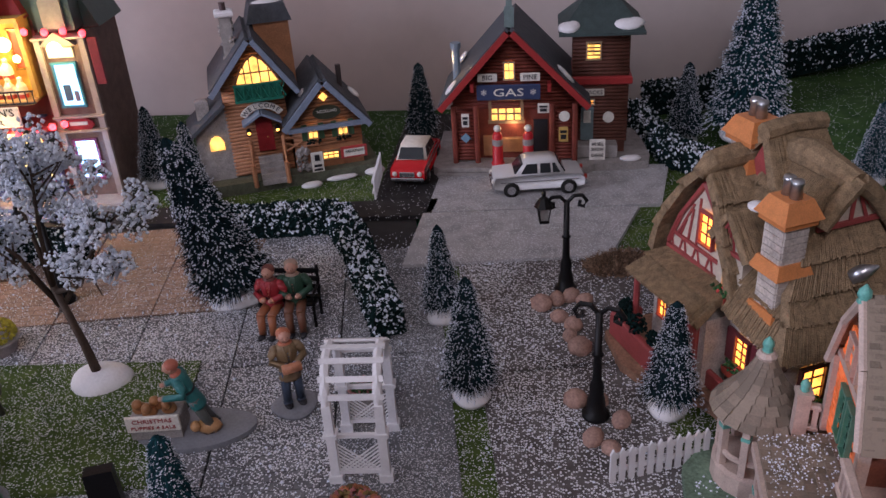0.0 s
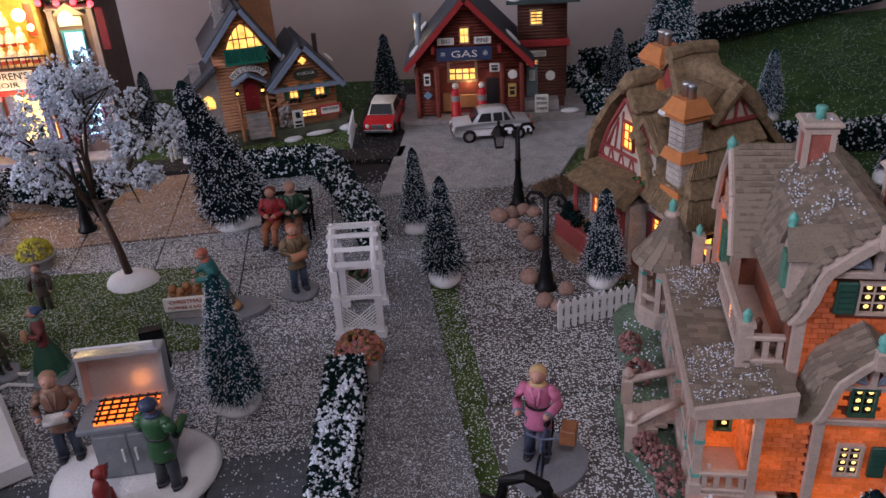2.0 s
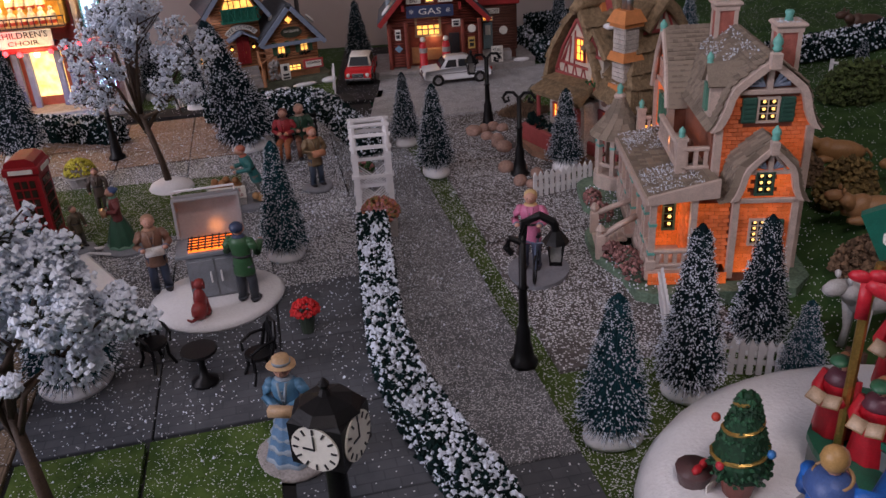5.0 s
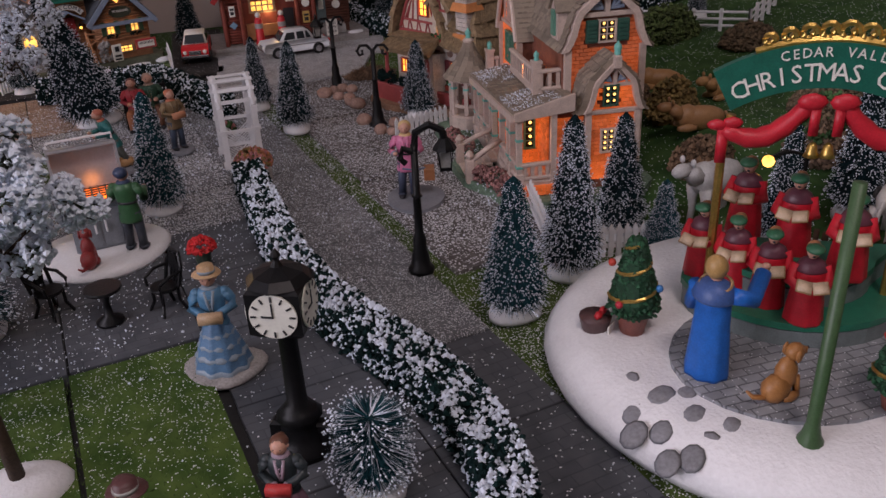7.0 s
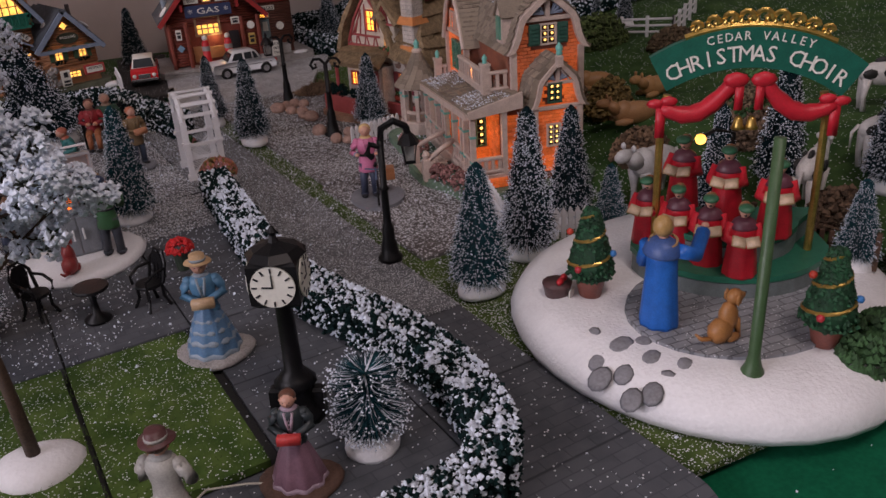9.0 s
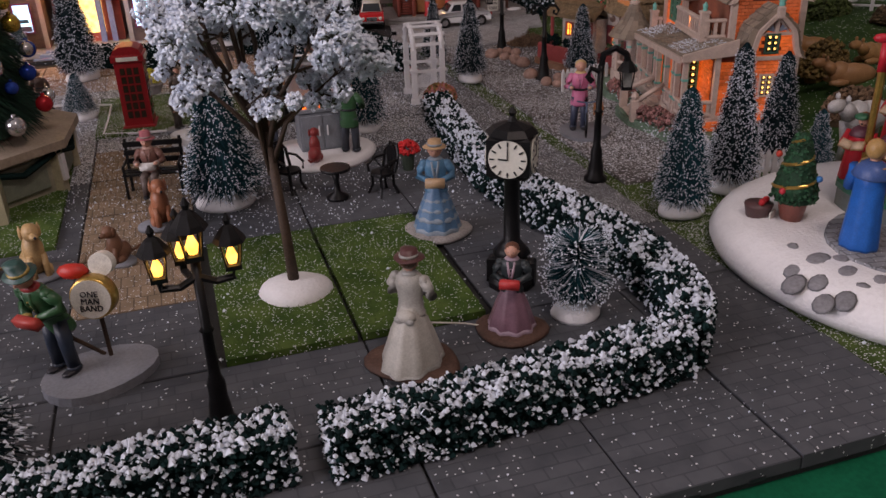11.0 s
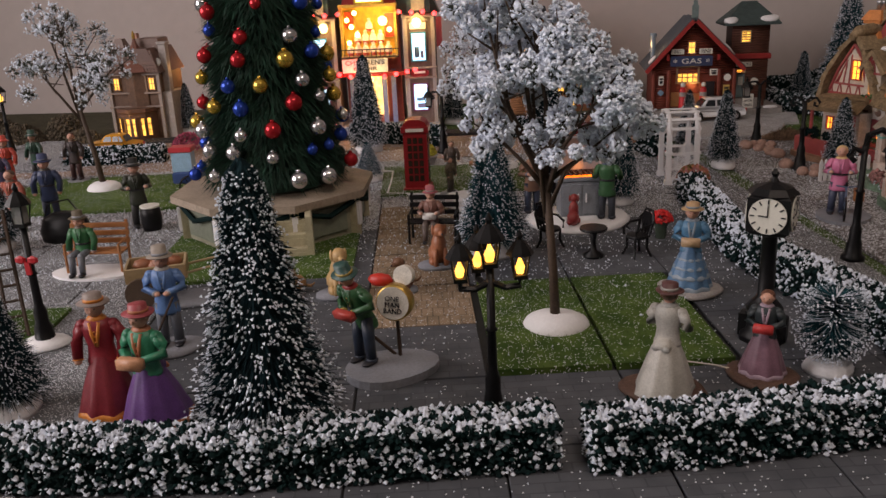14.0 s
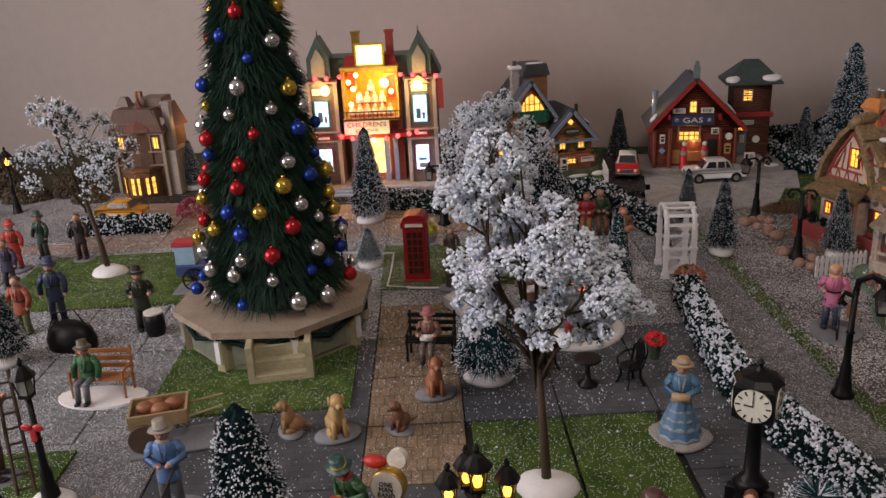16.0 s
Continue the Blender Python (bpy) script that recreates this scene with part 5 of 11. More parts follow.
    for k in (-1, 1):
        part("shutter", Geo().box((0.112 + k * 0.016, -0.001, 0.056), (0.010, 0.003, 0.032), bev=0.0008), paint(0.16, 0.03, 0.04), e, "dark red shutter")
    window(e, 0.0, 0.047, 0.024, 0.034, 2, 3, 0.0, M_ORANGE, paint(0.10, 0.035, 0.03), E90)
    for bx, by, bz, s, w in ((0.112, -0.006, 0.034, None, 0.026), (0.0, -0.005, 0.024, E90, 0.030), (0.087, -0.010, 0.100, None, 0.018)):
        bo = part("window_box", Geo().box((bx, by, bz), (w, 0.008, 0.007), 0, s, taper=1.1), paint(0.34, 0.06, 0.04), e, "red window box")
        g = Geo()
        for _ in range(44):
            p = Vector((bx + rng.uniform(-w / 2, w / 2), by + rng.uniform(-0.005, 0.003), bz + rng.uniform(0.003, 0.010)))
            g.crumb(tuple(s @ p) if s else tuple(p), 0.0019, 0 if rng.random() < 0.85 else 1, rng)
        part("greens", g, [mat("box_greens", (0.03, 0.10, 0.03), 0.8, vary=0.5, island=True), paint(0.5, 0.05, 0.05)], bo)
    # great roof: gabled hood, hipped end and long back slope
    g = Geo()
    patch(g, (0.170, -0.020, 0.088), (0.170, 0.066, 0.074), (0.140, 0.062, 0.132), (0.142, 0.004, 0.134), 2, rng=rng)
    patch(g, (0.148, 0.000, 0.128), (0.150, 0.098, 0.128), (0.124, 0.096, 0.172), (0.124, 0.028, 0.172), 2, rng=rng)
    patch(g, (0.06, 0.010, 0.140), (0.138, 0.006, 0.132), (0.126, 0.056, 0.206), (0.06, 0.052, 0.206), 3, rng=rng)
    patch(g, (0.05, 0.148, 0.110), (0.140, 0.148, 0.106), (0.128, 0.068, 0.206), (0.05, 0.066, 0.206), 4, rng=rng)
    patch(g, (0.172, 0.066, 0.078), (0.150, 0.146, 0.100), (0.132, 0.100, 0.150), (0.142, 0.066, 0.134), 2, rng=rng)
    for p, q in (((0.135, 0.036, 0.176), (0.135, 0.064, 0.210)), ((0.135, 0.098, 0.176), (0.135, 0.064, 0.210))):
        g.tube([p, tuple((Vector(p) + Vector(q)) / 2 + Vector((0, 0, 0.004))), q], [0.006, 0.0075, 0.008], 8)
    g.tube([(0.05, 0.060, 0.210), (0.09, 0.060, 0.216), (0.136, 0.063, 0.209)], [0.010, 0.013, 0.009], 10)
    part("thatch", g, M_THATCH, e, "great thatched roof with hipped end")
    G90 = Matrix.Translation((0.131, 0.066, 0)) @ Matrix.Rotation(PI / 2, 4, "Z")
    hood = part("hood_gable", Geo().prism([(-0.030, 0.172), (0.030, 0.172), (0.0, 0.204)], 0, 0.006, 0, G90), M_CREAM, e, "small timbered gable in the thatch")
    tb = Geo().box((0, -0.001, 0.174), (0.062, 0.003, 0.004), 0, G90)
    for a, b in (((-0.029, 0.174), (0, 0.204)), ((0.029, 0.174), (0, 0.204)), ((0, 0.174), (0, 0.202)), ((-0.016, 0.174), (-0.006, 0.196)), ((0.016, 0.174), (0.006, 0.196))):
        tb.tube([(a[0], -0.001, a[1]), (b[0], -0.001, b[1])], 0.0019, 4, 0, G90)
    part("timber_frame", tb, M_ROSE, hood)
    # rear wing: a second thatched block with its own gable
    g = Geo()
    patch(g, (0.082, 0.030, 0.188), (0.082, 0.095, 0.188), (0.062, 0.092, 0.226), (0.062, 0.034, 0.226), 1, rng=rng)
    patch(g, (0.030, 0.030, 0.180), (0.030, 0.095, 0.180), (0.060, 0.092, 0.226), (0.060, 0.034, 0.226), 2, rng=rng)
    g.tube([(0.060, 0.034, 0.229), (0.060, 0.06, 0.232), (0.060, 0.092, 0.229)], 0.008, 8)
    part("thatch", g, M_THATCH, e, "raised thatched block of the rear wing")
    part("rear_gable", Geo().prism([(0.038, 0.178), (0.078, 0.178), (0.060, 0.220)], 0.036, 0.090), M_ROSE, e, "rose timbered gable")
    # chimneys with clay bands and foil pots
    foil = mat("silver_foil", (0.55, 0.57, 0.6), 0.3, 0.9)
    for cx, cy, z0, z1, w in ((0.130, 0.008, 0.100, 0.220, 0.022), (0.036, 0.046, 0.16, 0.246, 0.026)):
        co = part("chimney", Geo().box((cx, cy, (z0 + z1) / 2 - 0.01), (w - 0.002, w - 0.002, z1 - z0 - 0.02)), M_MORTARW, e, "pale brick chimney with orange bands")
        zz, row = z0, 0
        while zz < z1 - 0.030:
            for k in range(2):
                for fx, fy, sx, sy in ((0, -1, w / 2, 0.0016), (1, 0, 0.0016, w / 2), (-1, 0, 0.0016, w / 2)):
                    o = (k - 0.5) * w / 2 * 0.98
                    part("brick", Geo().box((cx + fx * w / 2 + (o if fy else 0), cy + fy * w / 2 + (o if fx else 0), zz + 0.003), (sx - 0.0005, sy, 0.0055) if fy else (sx, sy - 0.0005, 0.0055), bev=0.0003), M_RUBBLE, co)
            zz += 0.006
            row += 1
        for zb, th, wd, tp in ((z0 + (z1 - z0) * 0.42, 0.011, w + 0.012, 0.78), (z0 + 0.010, 0.008, w + 0.010, 0.9), (z1 - 0.030, 0.006, w + 0.008, 1.0), (z1 - 0.020, 0.015, w + 0.014, 0.62)):
            part("band", Geo().box((cx, cy, zb), (wd, wd, th), taper=tp), M_TERRA, co, "orange clay band")
        for k in (-1, 1):
            part("pot", Geo().lathe([(0.0048, 0), (0.0040, 0.010), (0.0050, 0.012), (0.0044, 0.015)], 9, 0, None, (cx + k * 0.0045, cy, z1 - 0.013)), foil, co, "silver foil chimney pot", True)
    part("foil_lamp", Geo().lathe([(0.006, 0), (0.0065, 0.010), (0.004, 0.016), (0.001, 0.022)], 10, 0, Matrix.Translation((0.150, 0.058, 0.136)) @ Matrix.Rotation(-0.9, 4, "X") @ Matrix.Rotation(0.5, 4, "Y")), foil, e, "silver foil cap on the thatch", True)
    snow_patch(e, 0.086, 0.016, 0.178, 0.018, 0.016, 0.004)
    stone = mat("brown_fieldstone", (0.24, 0.15, 0.12), 0.7, vary=0.5, scale=60)
    for i in range(16):
        x, z = 0.076 + (i % 4) * 0.0215 + rng.uniform(-0.004, 0.004), 0.018 + (i // 4) * 0.021 + rng.uniform(-0.004, 0.004)
        if abs(x - 0.112) < 0.024 and 0.03 < z < 0.078:
            continue
        part("stone", Geo().blob((x, -0.0005, z), (rng.uniform(0.005, 0.0085), 0.0022, rng.uniform(0.004, 0.006)), 0, None, 8, 5), stone, e)
    for i in range(9):
        y, z = 0.004 + (i % 3) * 0.026 + rng.uniform(-0.003, 0.003), 0.018 + (i // 3) * 0.026
        if abs(y - 0.031) > 0.015:
            part("stone", Geo().blob((0.1565, y, z), (0.0022, rng.uniform(0.004, 0.007), rng.uniform(0.004, 0.006)), 0, None, 8, 5), stone, e)
    # terrace with steps and clipped shrubs
    part("terrace_wall", Geo().box((0.020, -0.050, 0.022), (0.075, 0.007, 0.026), bev=0.0015).box((-0.016, -0.036, 0.022), (0.007, 0.03, 0.026), bev=0.0015), M_ROSE, e, "rose stone terrace wall")
    part("terrace_wall", Geo().box((0.115, -0.016, 0.020), (0.080, 0.006, 0.018), bev=0.0015), M_ROSE, e, "rose stone garden wall")
    for i in range(4):
        part("step", Geo().box((0.070 + i * 0.007, -0.046, 0.026 - i * 0.0050), (0.009, 0.024, 0.006), bev=0.001), mat("garden_base", (0.3, 0.17, 0.11)), e)
    for x, y, r in ((0.0, -0.048, 0.008), (0.022, -0.049, 0.010), (0.046, -0.046, 0.007), (-0.012, -0.04, 0.007)):
        b = Geo()
        for _ in range(90):
            d = Vector((rng.gauss(0, 1), rng.gauss(0, 1), rng.gauss(0, 1))).normalized() * r * rng.uniform(0.6, 1)
            b.crumb((x + d.x, y + d.y, 0.038 + r * 0.6 + d.z), rng.uniform(0.0014, 0.0024), 0, rng)
        part("shrub", b, M_HEDGE, e, "clipped dark shrub")


M_MORTARW = mat("pale_mortar", (0.38, 0.36, 0.34), 0.85, vary=0.2, scale=90)
cottage()


def emissive_brick(name, col, glowcol, lo, hi):
    """Thin glazed porcelain brick; the inside lamp's shine is put in as patchy emission."""
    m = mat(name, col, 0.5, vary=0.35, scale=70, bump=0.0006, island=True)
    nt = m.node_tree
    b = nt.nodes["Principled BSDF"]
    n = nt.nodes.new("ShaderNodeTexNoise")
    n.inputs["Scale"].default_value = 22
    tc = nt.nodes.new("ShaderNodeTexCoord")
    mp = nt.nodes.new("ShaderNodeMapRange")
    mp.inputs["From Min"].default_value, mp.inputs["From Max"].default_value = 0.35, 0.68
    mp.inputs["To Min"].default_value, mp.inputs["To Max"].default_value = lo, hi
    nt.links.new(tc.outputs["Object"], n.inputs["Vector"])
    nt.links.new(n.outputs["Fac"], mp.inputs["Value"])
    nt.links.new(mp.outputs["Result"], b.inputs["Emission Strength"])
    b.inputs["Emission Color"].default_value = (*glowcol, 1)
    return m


# both bricks emit by themselves, no lamp stands behind the walls
M_GLOWBRICK = emissive_brick("soft_glow_brick", (0.50, 0.15, 0.07), (1.0, 0.17, 0.03), 0.05, 0.24)
M_GLOWBRICKHI = emissive_brick("strong_glow_brick", (0.52, 0.16, 0.07), (1.0, 0.17, 0.025), 0.10, 0.50)
M_MORTAR = mat("rosy_mortar", (0.22, 0.085, 0.055), 0.8, vary=0.25, scale=90)
M_PUTTY = paint(0.56, 0.45, 0.39)
M_SHING = mat("brown_shingle", (0.25, 0.205, 0.16), 0.75, vary=0.26, scale=90, bump=0.0007, island=True)
M_TEAL = paint(0.16, 0.46, 0.40)


def brickwork(g, poly_x, z0, z1, y, rng, mi=0, M=None, bw=0.0088, bh=0.0040, skip=()):
    z, row = z0, 0
    while z + bh < z1:
        a, b = poly_x(z + bh)
        x = a + (0 if row % 2 else -bw / 2)
        while x < b:
            xa, xb = max(x, a), min(x + bw - 0.0007, b)
            if xb - xa > 0.0015 and not any(s[0] < (xa + xb) / 2 < s[1] and s[2] < z + bh / 2 < s[3] for s in skip):
                g.box(((xa + xb) / 2, y - rng.uniform(0.0002, 0.0007), z + bh / 2), (xb - xa, 0.002, bh - 0.0007), mi, M)
            x += bw
        z += bh
        row += 1


def finial(e, x, y, z, s=1.0):
    s *= 0.72
    return part("finial", Geo().lathe([(0.003 * s, -0.004 * s), (0.0055 * s, 0), (0.004 * s, 0.002 * s), (0.0058 * s, 0.006 * s), (0.0050 * s, 0.010 * s), (0.0024 * s, 0.013 * s), (0.0008 * s, 0.0155 * s)], 10, 0, None, (x, y, z)), M_TEAL, e, "teal finial", True)


def dusting(e, pts, n, rng):
    """Glittering snow grains lying on a roof patch given by its four corners."""
    g = Geo()
    a, b, c, d = (Vector(p) for p in pts)
    for _ in range(n):
        u, v = rng.random(), rng.random()
        p = a.lerp(b, u).lerp(d.lerp(c, u), v)
        if noise.noise(p * 45) > rng.uniform(-0.5, 0.5):
            g.crumb((p.x, p.y, p.z + 0.0008), rng.uniform(0.0003, 0.0009), 0, rng)
    part("snow_dust", g, M_CRUMB, e, "loose snow grains")


def victorian():
    e = thing("victorian_house", "glowing orange brick villa with shingled roofs, porch and turret", "model house", 0.234, 0.272, 0, -6)
    rng = random.Random(21)
    green = paint(0.035, 0.10, 0.075)
    lead = paint(0.10, 0.26, 0.19)
    base = part("base", Geo().slab([(-0.020, -0.014), (0.0, -0.022), (0.13, -0.014), (0.150, 0.01), (0.155, 0.24), (-0.03, 0.295), (-0.052, 0.26), (-0.050, 0.20), (-0.034, 0.17), (-0.056, 0.12), (-0.052, 0.07), (-0.030, 0.03)], -0.003, 0.012), mat("mossy_base", (0.16, 0.24, 0.17), 0.85, vary=0.5, scale=50, bump=0.0015), e, "pale green base with snow traces")
    g = Geo()
    for _ in range(420):
        g.crumb((rng.uniform(-0.046, 0.0), rng.uniform(-0.015, 0.25), 0.0125), rng.uniform(0.0006, 0.0015), 0, rng)
    part("snow_dust", g, M_CRUMB, base)
    # main block
    xc, w, zf, h = 0.0955, 0.0465, 0.157, 0.063
    prof = [(xc - w * 0.88, 0.012), (xc + w * 0.88, 0.012)] + bell(w, h, xc, zf)[::-1]
    part("wall", Geo().prism(prof, 0.0320, 0.20), M_MORTAR, e, "orange brick wall")
    sp = bell_span(w, h, xc, zf)
    g = Geo()
    brickwork(g, sp, 0.014, zf + h * 0.60, 0.031, rng, skip=((0.074, 0.120, 0.160, 0.192),))
    part("gable_bricks", g, M_GLOWBRICK, e, "orange bricks with lamplight added as emission")
    g = Geo()
    L90 = Matrix.Translation((xc - w * 0.88, 0.20, 0)) @ Matrix.Rotation(-PI / 2, 4, "Z")
    brickwork(g, lambda z: (0, 0.165), 0.030, zf - 0.004, 0.0, rng, M=L90)
    part("bricks", g, M_GLOWBRICKHI, e, "bright orange bricks with inside lamplight added as emission")
    top, out = bell(w + 0.001, h + 0.001, xc, zf), bell(w + 0.005, h + 0.006, xc, zf - 0.001)
    rf = Geo()
    fascia(rf, top, out, 0.031, 0.205)
    part("roof", rf, M_SHING, e, "brown shingled gambrel roof")
    sg = Geo()
    for i, rows in ((0, 1), (1, 2), (2, 3), (3, 2), (4, 4), (5, 5)):
        shingles(sg, out[i], out[i + 1], 0.026, 0.203, rows, 28, rng, t=0.0009)
        shingles(sg, out[12 - i], out[11 - i], 0.026, 0.203, rows, 28, rng, t=0.0009)
    part("shingles", sg, M_SHING, e, "rows of brown shingles")
    fr = Geo()
    fascia(fr, bell(w - 0.005, h - 0.006, xc, zf + 0.001), bell(w + 0.003, h + 0.004, xc, zf - 0.001), 0.022, 0.031)
    for x in (xc - w * 0.88, xc + w * 0.88):
        fr.box((x, 0.030, 0.085), (0.007, 0.008, 0.148), bev=0.001)
    fr.box((xc, 0.029, 0.192), (w * 1.36, 0.005, 0.005), bev=0.0008).box((xc, 0.0285, 0.205), (0.005, 0.005, 0.026))
    part("gable_trim", fr, M_PUTTY, e, "putty-coloured gable trim")
    for k in (-1, 1):
        for j in range(3):
            part("fan_leaf", Geo().tube([(xc + k * 0.004, 0.029, 0.197), (xc + k * (0.010 + j * 0.004), 0.029, 0.207 - j * 0.004)], [0.0012, 0.0024], 6), M_BLUETRIM, e, "blue-grey fan ornament")
    fx = Geo().box((xc, 0.020, 0.222), (0.009, 0.009, 0.016), bev=0.0015)
    part("finial_post", fx, M_PUTTY, e)
    finial(e, xc, 0.020, 0.233, 1.15)
    glint_window(e, 0.0965, 0.175, 0.017, 0.021, 2, 3, 0.030, M_PUTTY)
    for x in (0.0795, 0.1135):
        s = part("shutter", Geo().box((x, 0.0275, 0.175), (0.013, 0.003, 0.024), bev=0.0008), green, e, "dark green louvred shutter")
        for j in range(5):
            part("slat", Geo().box((x, 0.0255, 0.1665 + j * 0.0042), (0.0095, 0.0015, 0.0026)), green, s)
    # front bay with the small gable
    bx, bw2, bz, bh2 = 0.0955, 0.031, 0.099, 0.051
    part("bay_wall", Geo().prism([(bx - bw2 * 0.9, 0.012), (bx + bw2 * 0.88, 0.012)] + bell(bw2, bh2, bx, bz)[::-1], 0.0022, 0.034), M_MORTAR, e, "orange brick bay")
    g = Geo()
    sb = bell_span(bw2, bh2, bx, bz)
    brickwork(g, sb, 0.022, bz + bh2 * 0.62, 0.0015, rng, skip=((0.082, 0.102, 0.104, 0.126),))
    brickwork(g, lambda z: (0, 0.030), 0.022, bz, 0.0, rng, M=Matrix.Translation((bx - bw2 * 0.9 + 0.0005, 0.033, 0)) @ Matrix.Rotation(-PI / 2, 4, "Z"))
    part("bay_bricks", g, M_GLOWBRICKHI, e, "orange bricks with lamplight added as emission")
    fr = Geo()
    fascia(fr, bell(bw2 - 0.0045, bh2 - 0.005, bx, bz + 0.001), bell(bw2 + 0.002, bh2 + 0.003, bx, bz - 0.001), -0.006, 0.002)
    for x in (bx - bw2 * 0.86, bx + bw2 * 0.86):
        fr.box((x, 0.0, 0.058), (0.006, 0.006, 0.082), bev=0.001)
    fr.box((bx, -0.0005, 0.098), (bw2 * 1.75, 0.005, 0.005), bev=0.0008).box((bx, -0.001, 0.126), (bw2 * 1.25, 0.004, 0.0035)).box((bx, -0.0012, 0.139), (0.004, 0.004, 0.024))
    for k in (-1, 1):
        fr.tube([(bx + k * 0.014, -0.0012, 0.128), (bx, -0.0012, 0.145)], 0.0015, 5)
    part("bay_trim", fr, M_PUTTY, e, "putty-coloured gable trim")
    for k in (-1, 1):
        for j in range(2):
            part("fan_leaf", Geo().tube([(bx + k * 0.003, -0.001, 0.129), (bx + k * (0.007 + j * 0.004), -0.001, 0.135 - j * 0.003)], [0.0010, 0.0022], 6), M_BLUETRIM, e, "blue-grey fan ornament")
    rb = Geo()
    o2 = bell(bw2 + 0.009, bh2 + 0.010, bx - 0.002, bz - 0.003)
    fascia(rb, bell(bw2 + 0.002, bh2 + 0.003, bx, bz - 0.001), o2, -0.003, 0.034)
    part("bay_roof", rb, M_SHING, e, "brown shingled bay roof")
    sg = Geo()
    for i in range(6):
        shingles(sg, o2[i], o2[i + 1], -0.003, 0.030, 2, 6, rng, t=0.0008)
        shingles(sg, o2[12 - i], o2[11 - i], -0.003, 0.030, 2, 6, rng, t=0.0008)
    part("shingles", sg, M_SHING, e)
    part("finial_post", Geo().box((bx, -0.006, 0.151), (0.007, 0.008, 0.014), bev=0.0012), M_PUTTY, e)
    finial(e, bx, -0.006, 0.160, 1.05)
    glint_window(e, 0.092, 0.115, 0.014, 0.020, 2, 3, 0.0005, green)
    glint_window(e, 0.091, 0.066, 0.014, 0.024, 2, 4, 0.0005, M_PUTTY)
    s = part("shutter", Geo().box((0.109, -0.002, 0.066), (0.010, 0.003, 0.026), bev=0.0008), green, e, "dark green louvred shutter")
    for j in range(5):
        part("slat", Geo().box((0.109, -0.004, 0.057 + j * 0.0045), (0.0075, 0.0012, 0.0028)), green, s)
    # side gable towards the path
    yg, gw, gx = 0.185, 0.040, 0.034
    S = Matrix.Translation((gx, yg, 0)) @ Matrix.Rotation(-PI / 2, 4, "Z")
    gp = [(-gw, 0.09), (gw, 0.09), (gw, 0.150), (gw * 0.62, 0.185), (0, 0.212), (-gw * 0.62, 0.185), (-gw, 0.150)]
    part("side_gable", Geo().prism(gp, 0.002, 0.06, 0, S), M_MORTAR, e, "orange brick side gable")
    g = Geo()
    half = lambda z: gw if z < 0.150 else (gw * (1 - 0.38 * (z - 0.150) / 0.035) if z < 0.185 else gw * 0.62 * (0.212 - z) / 0.027)
    brickwork(g, lambda z: (-half(z), half(z)), 0.092, 0.186, 0.0015, rng, M=S, skip=((-0.018, 0.018, 0.110, 0.150),))
    part("gable_bricks", g, M_GLOWBRICKHI, e, "orange bricks with lamplight added as emission")
    roofl = [(gw + 0.006, 0.144), (gw * 0.66, 0.186), (0, 0.217)]
    rs, rs2, fr = Geo(), Geo(), Geo()
    for k in (-1, 1):
        for i in range(2):
            a, b = (k * roofl[i][0], roofl[i][1]), (k * roofl[i + 1][0], roofl[i + 1][1])
            roof_slope(rs, a, b, -0.004, 0.062, 0.003, 0.001, 0, S)
            shingles(rs2, (a[0], a[1] + 0.003), (b[0], b[1] + 0.003), -0.003, 0.060, 8, 11, rng, 0, S, t=0.0010)
            fr.tube([(a[0] * 0.97, -0.005, a[1]), (b[0] * 0.97, -0.005, b[1])], 0.0030, 6, 0, S)
        fr.box((k * gw, 0.0, 0.121), (0.006, 0.007, 0.062), 0, S)
    fr.box((0, 0.0, 0.156), (gw * 1.9, 0.004, 0.004), 0, S)
    part("gable_roof", rs, M_SHING, e, "brown shingled roof")
    part("shingles", rs2, M_SHING, e, "rows of brown shingles")
    part("gable_trim", fr, M_PUTTY, e, "putty-coloured gable trim")
    finial(e, gx - 0.005, yg, 0.216, 1.0)
    for k in (-1, 1):
        glint_window(e, k * 0.009, 0.128, 0.012, 0.034, 1, 4, 0.001, lead, S)
        glint_window(e, k * 0.012, 0.171, 0.013, 0.020, 1, 2, 0.001, M_PUTTY, S)
    # dormer on the main roof
    D = Matrix.Translation((0.047, 0.052, 0)) @ Matrix.Rotation(-PI / 2, 4, "Z")
    part("dormer", Geo().prism([(-0.011, 0.166), (0.011, 0.166), (0.011, 0.197), (0, 0.212), (-0.011, 0.197)], 0.0, 0.032, 0, D), M_PUTTY, e, "putty dormer")
    part("dormer_window", Geo().box((0, -0.001, 0.183), (0.011, 0.003, 0.026), 0, D), lead, e, "teal dormer window")
    dr = Geo()
    for k in (-1, 1):
        roof_slope(dr, (k * 0.013, 0.195), (0, 0.213), -0.003, 0.034, 0.003, 0.001, 0, D)
    part("dormer_roof", dr, M_SHING, e)
    finial(e, 0.047, 0.052, 0.215, 0.85)
    # balcony between the side gable and the front block, and the rear parapet
    def parapet(a, b, z0, z1):
        a, b = Vector((*a, 0)), Vector((*b, 0))
        d = b - a
        ang = math.atan2(d.y, d.x)
        mid = (a + b) / 2
        rail = part("parapet_rail", Geo().box((mid.x, mid.y, z1), (d.length, 0.006, 0.004), rz=ang, bev=0.001).box((mid.x, mid.y, z0), (d.length, 0.005, 0.004), rz=ang, bev=0.001), M_PUTTY, e, "putty parapet")
        n = max(2, int(d.length / 0.0075))
        for i in range(n):
            p = a.lerp(b, (i + 0.5) / n)
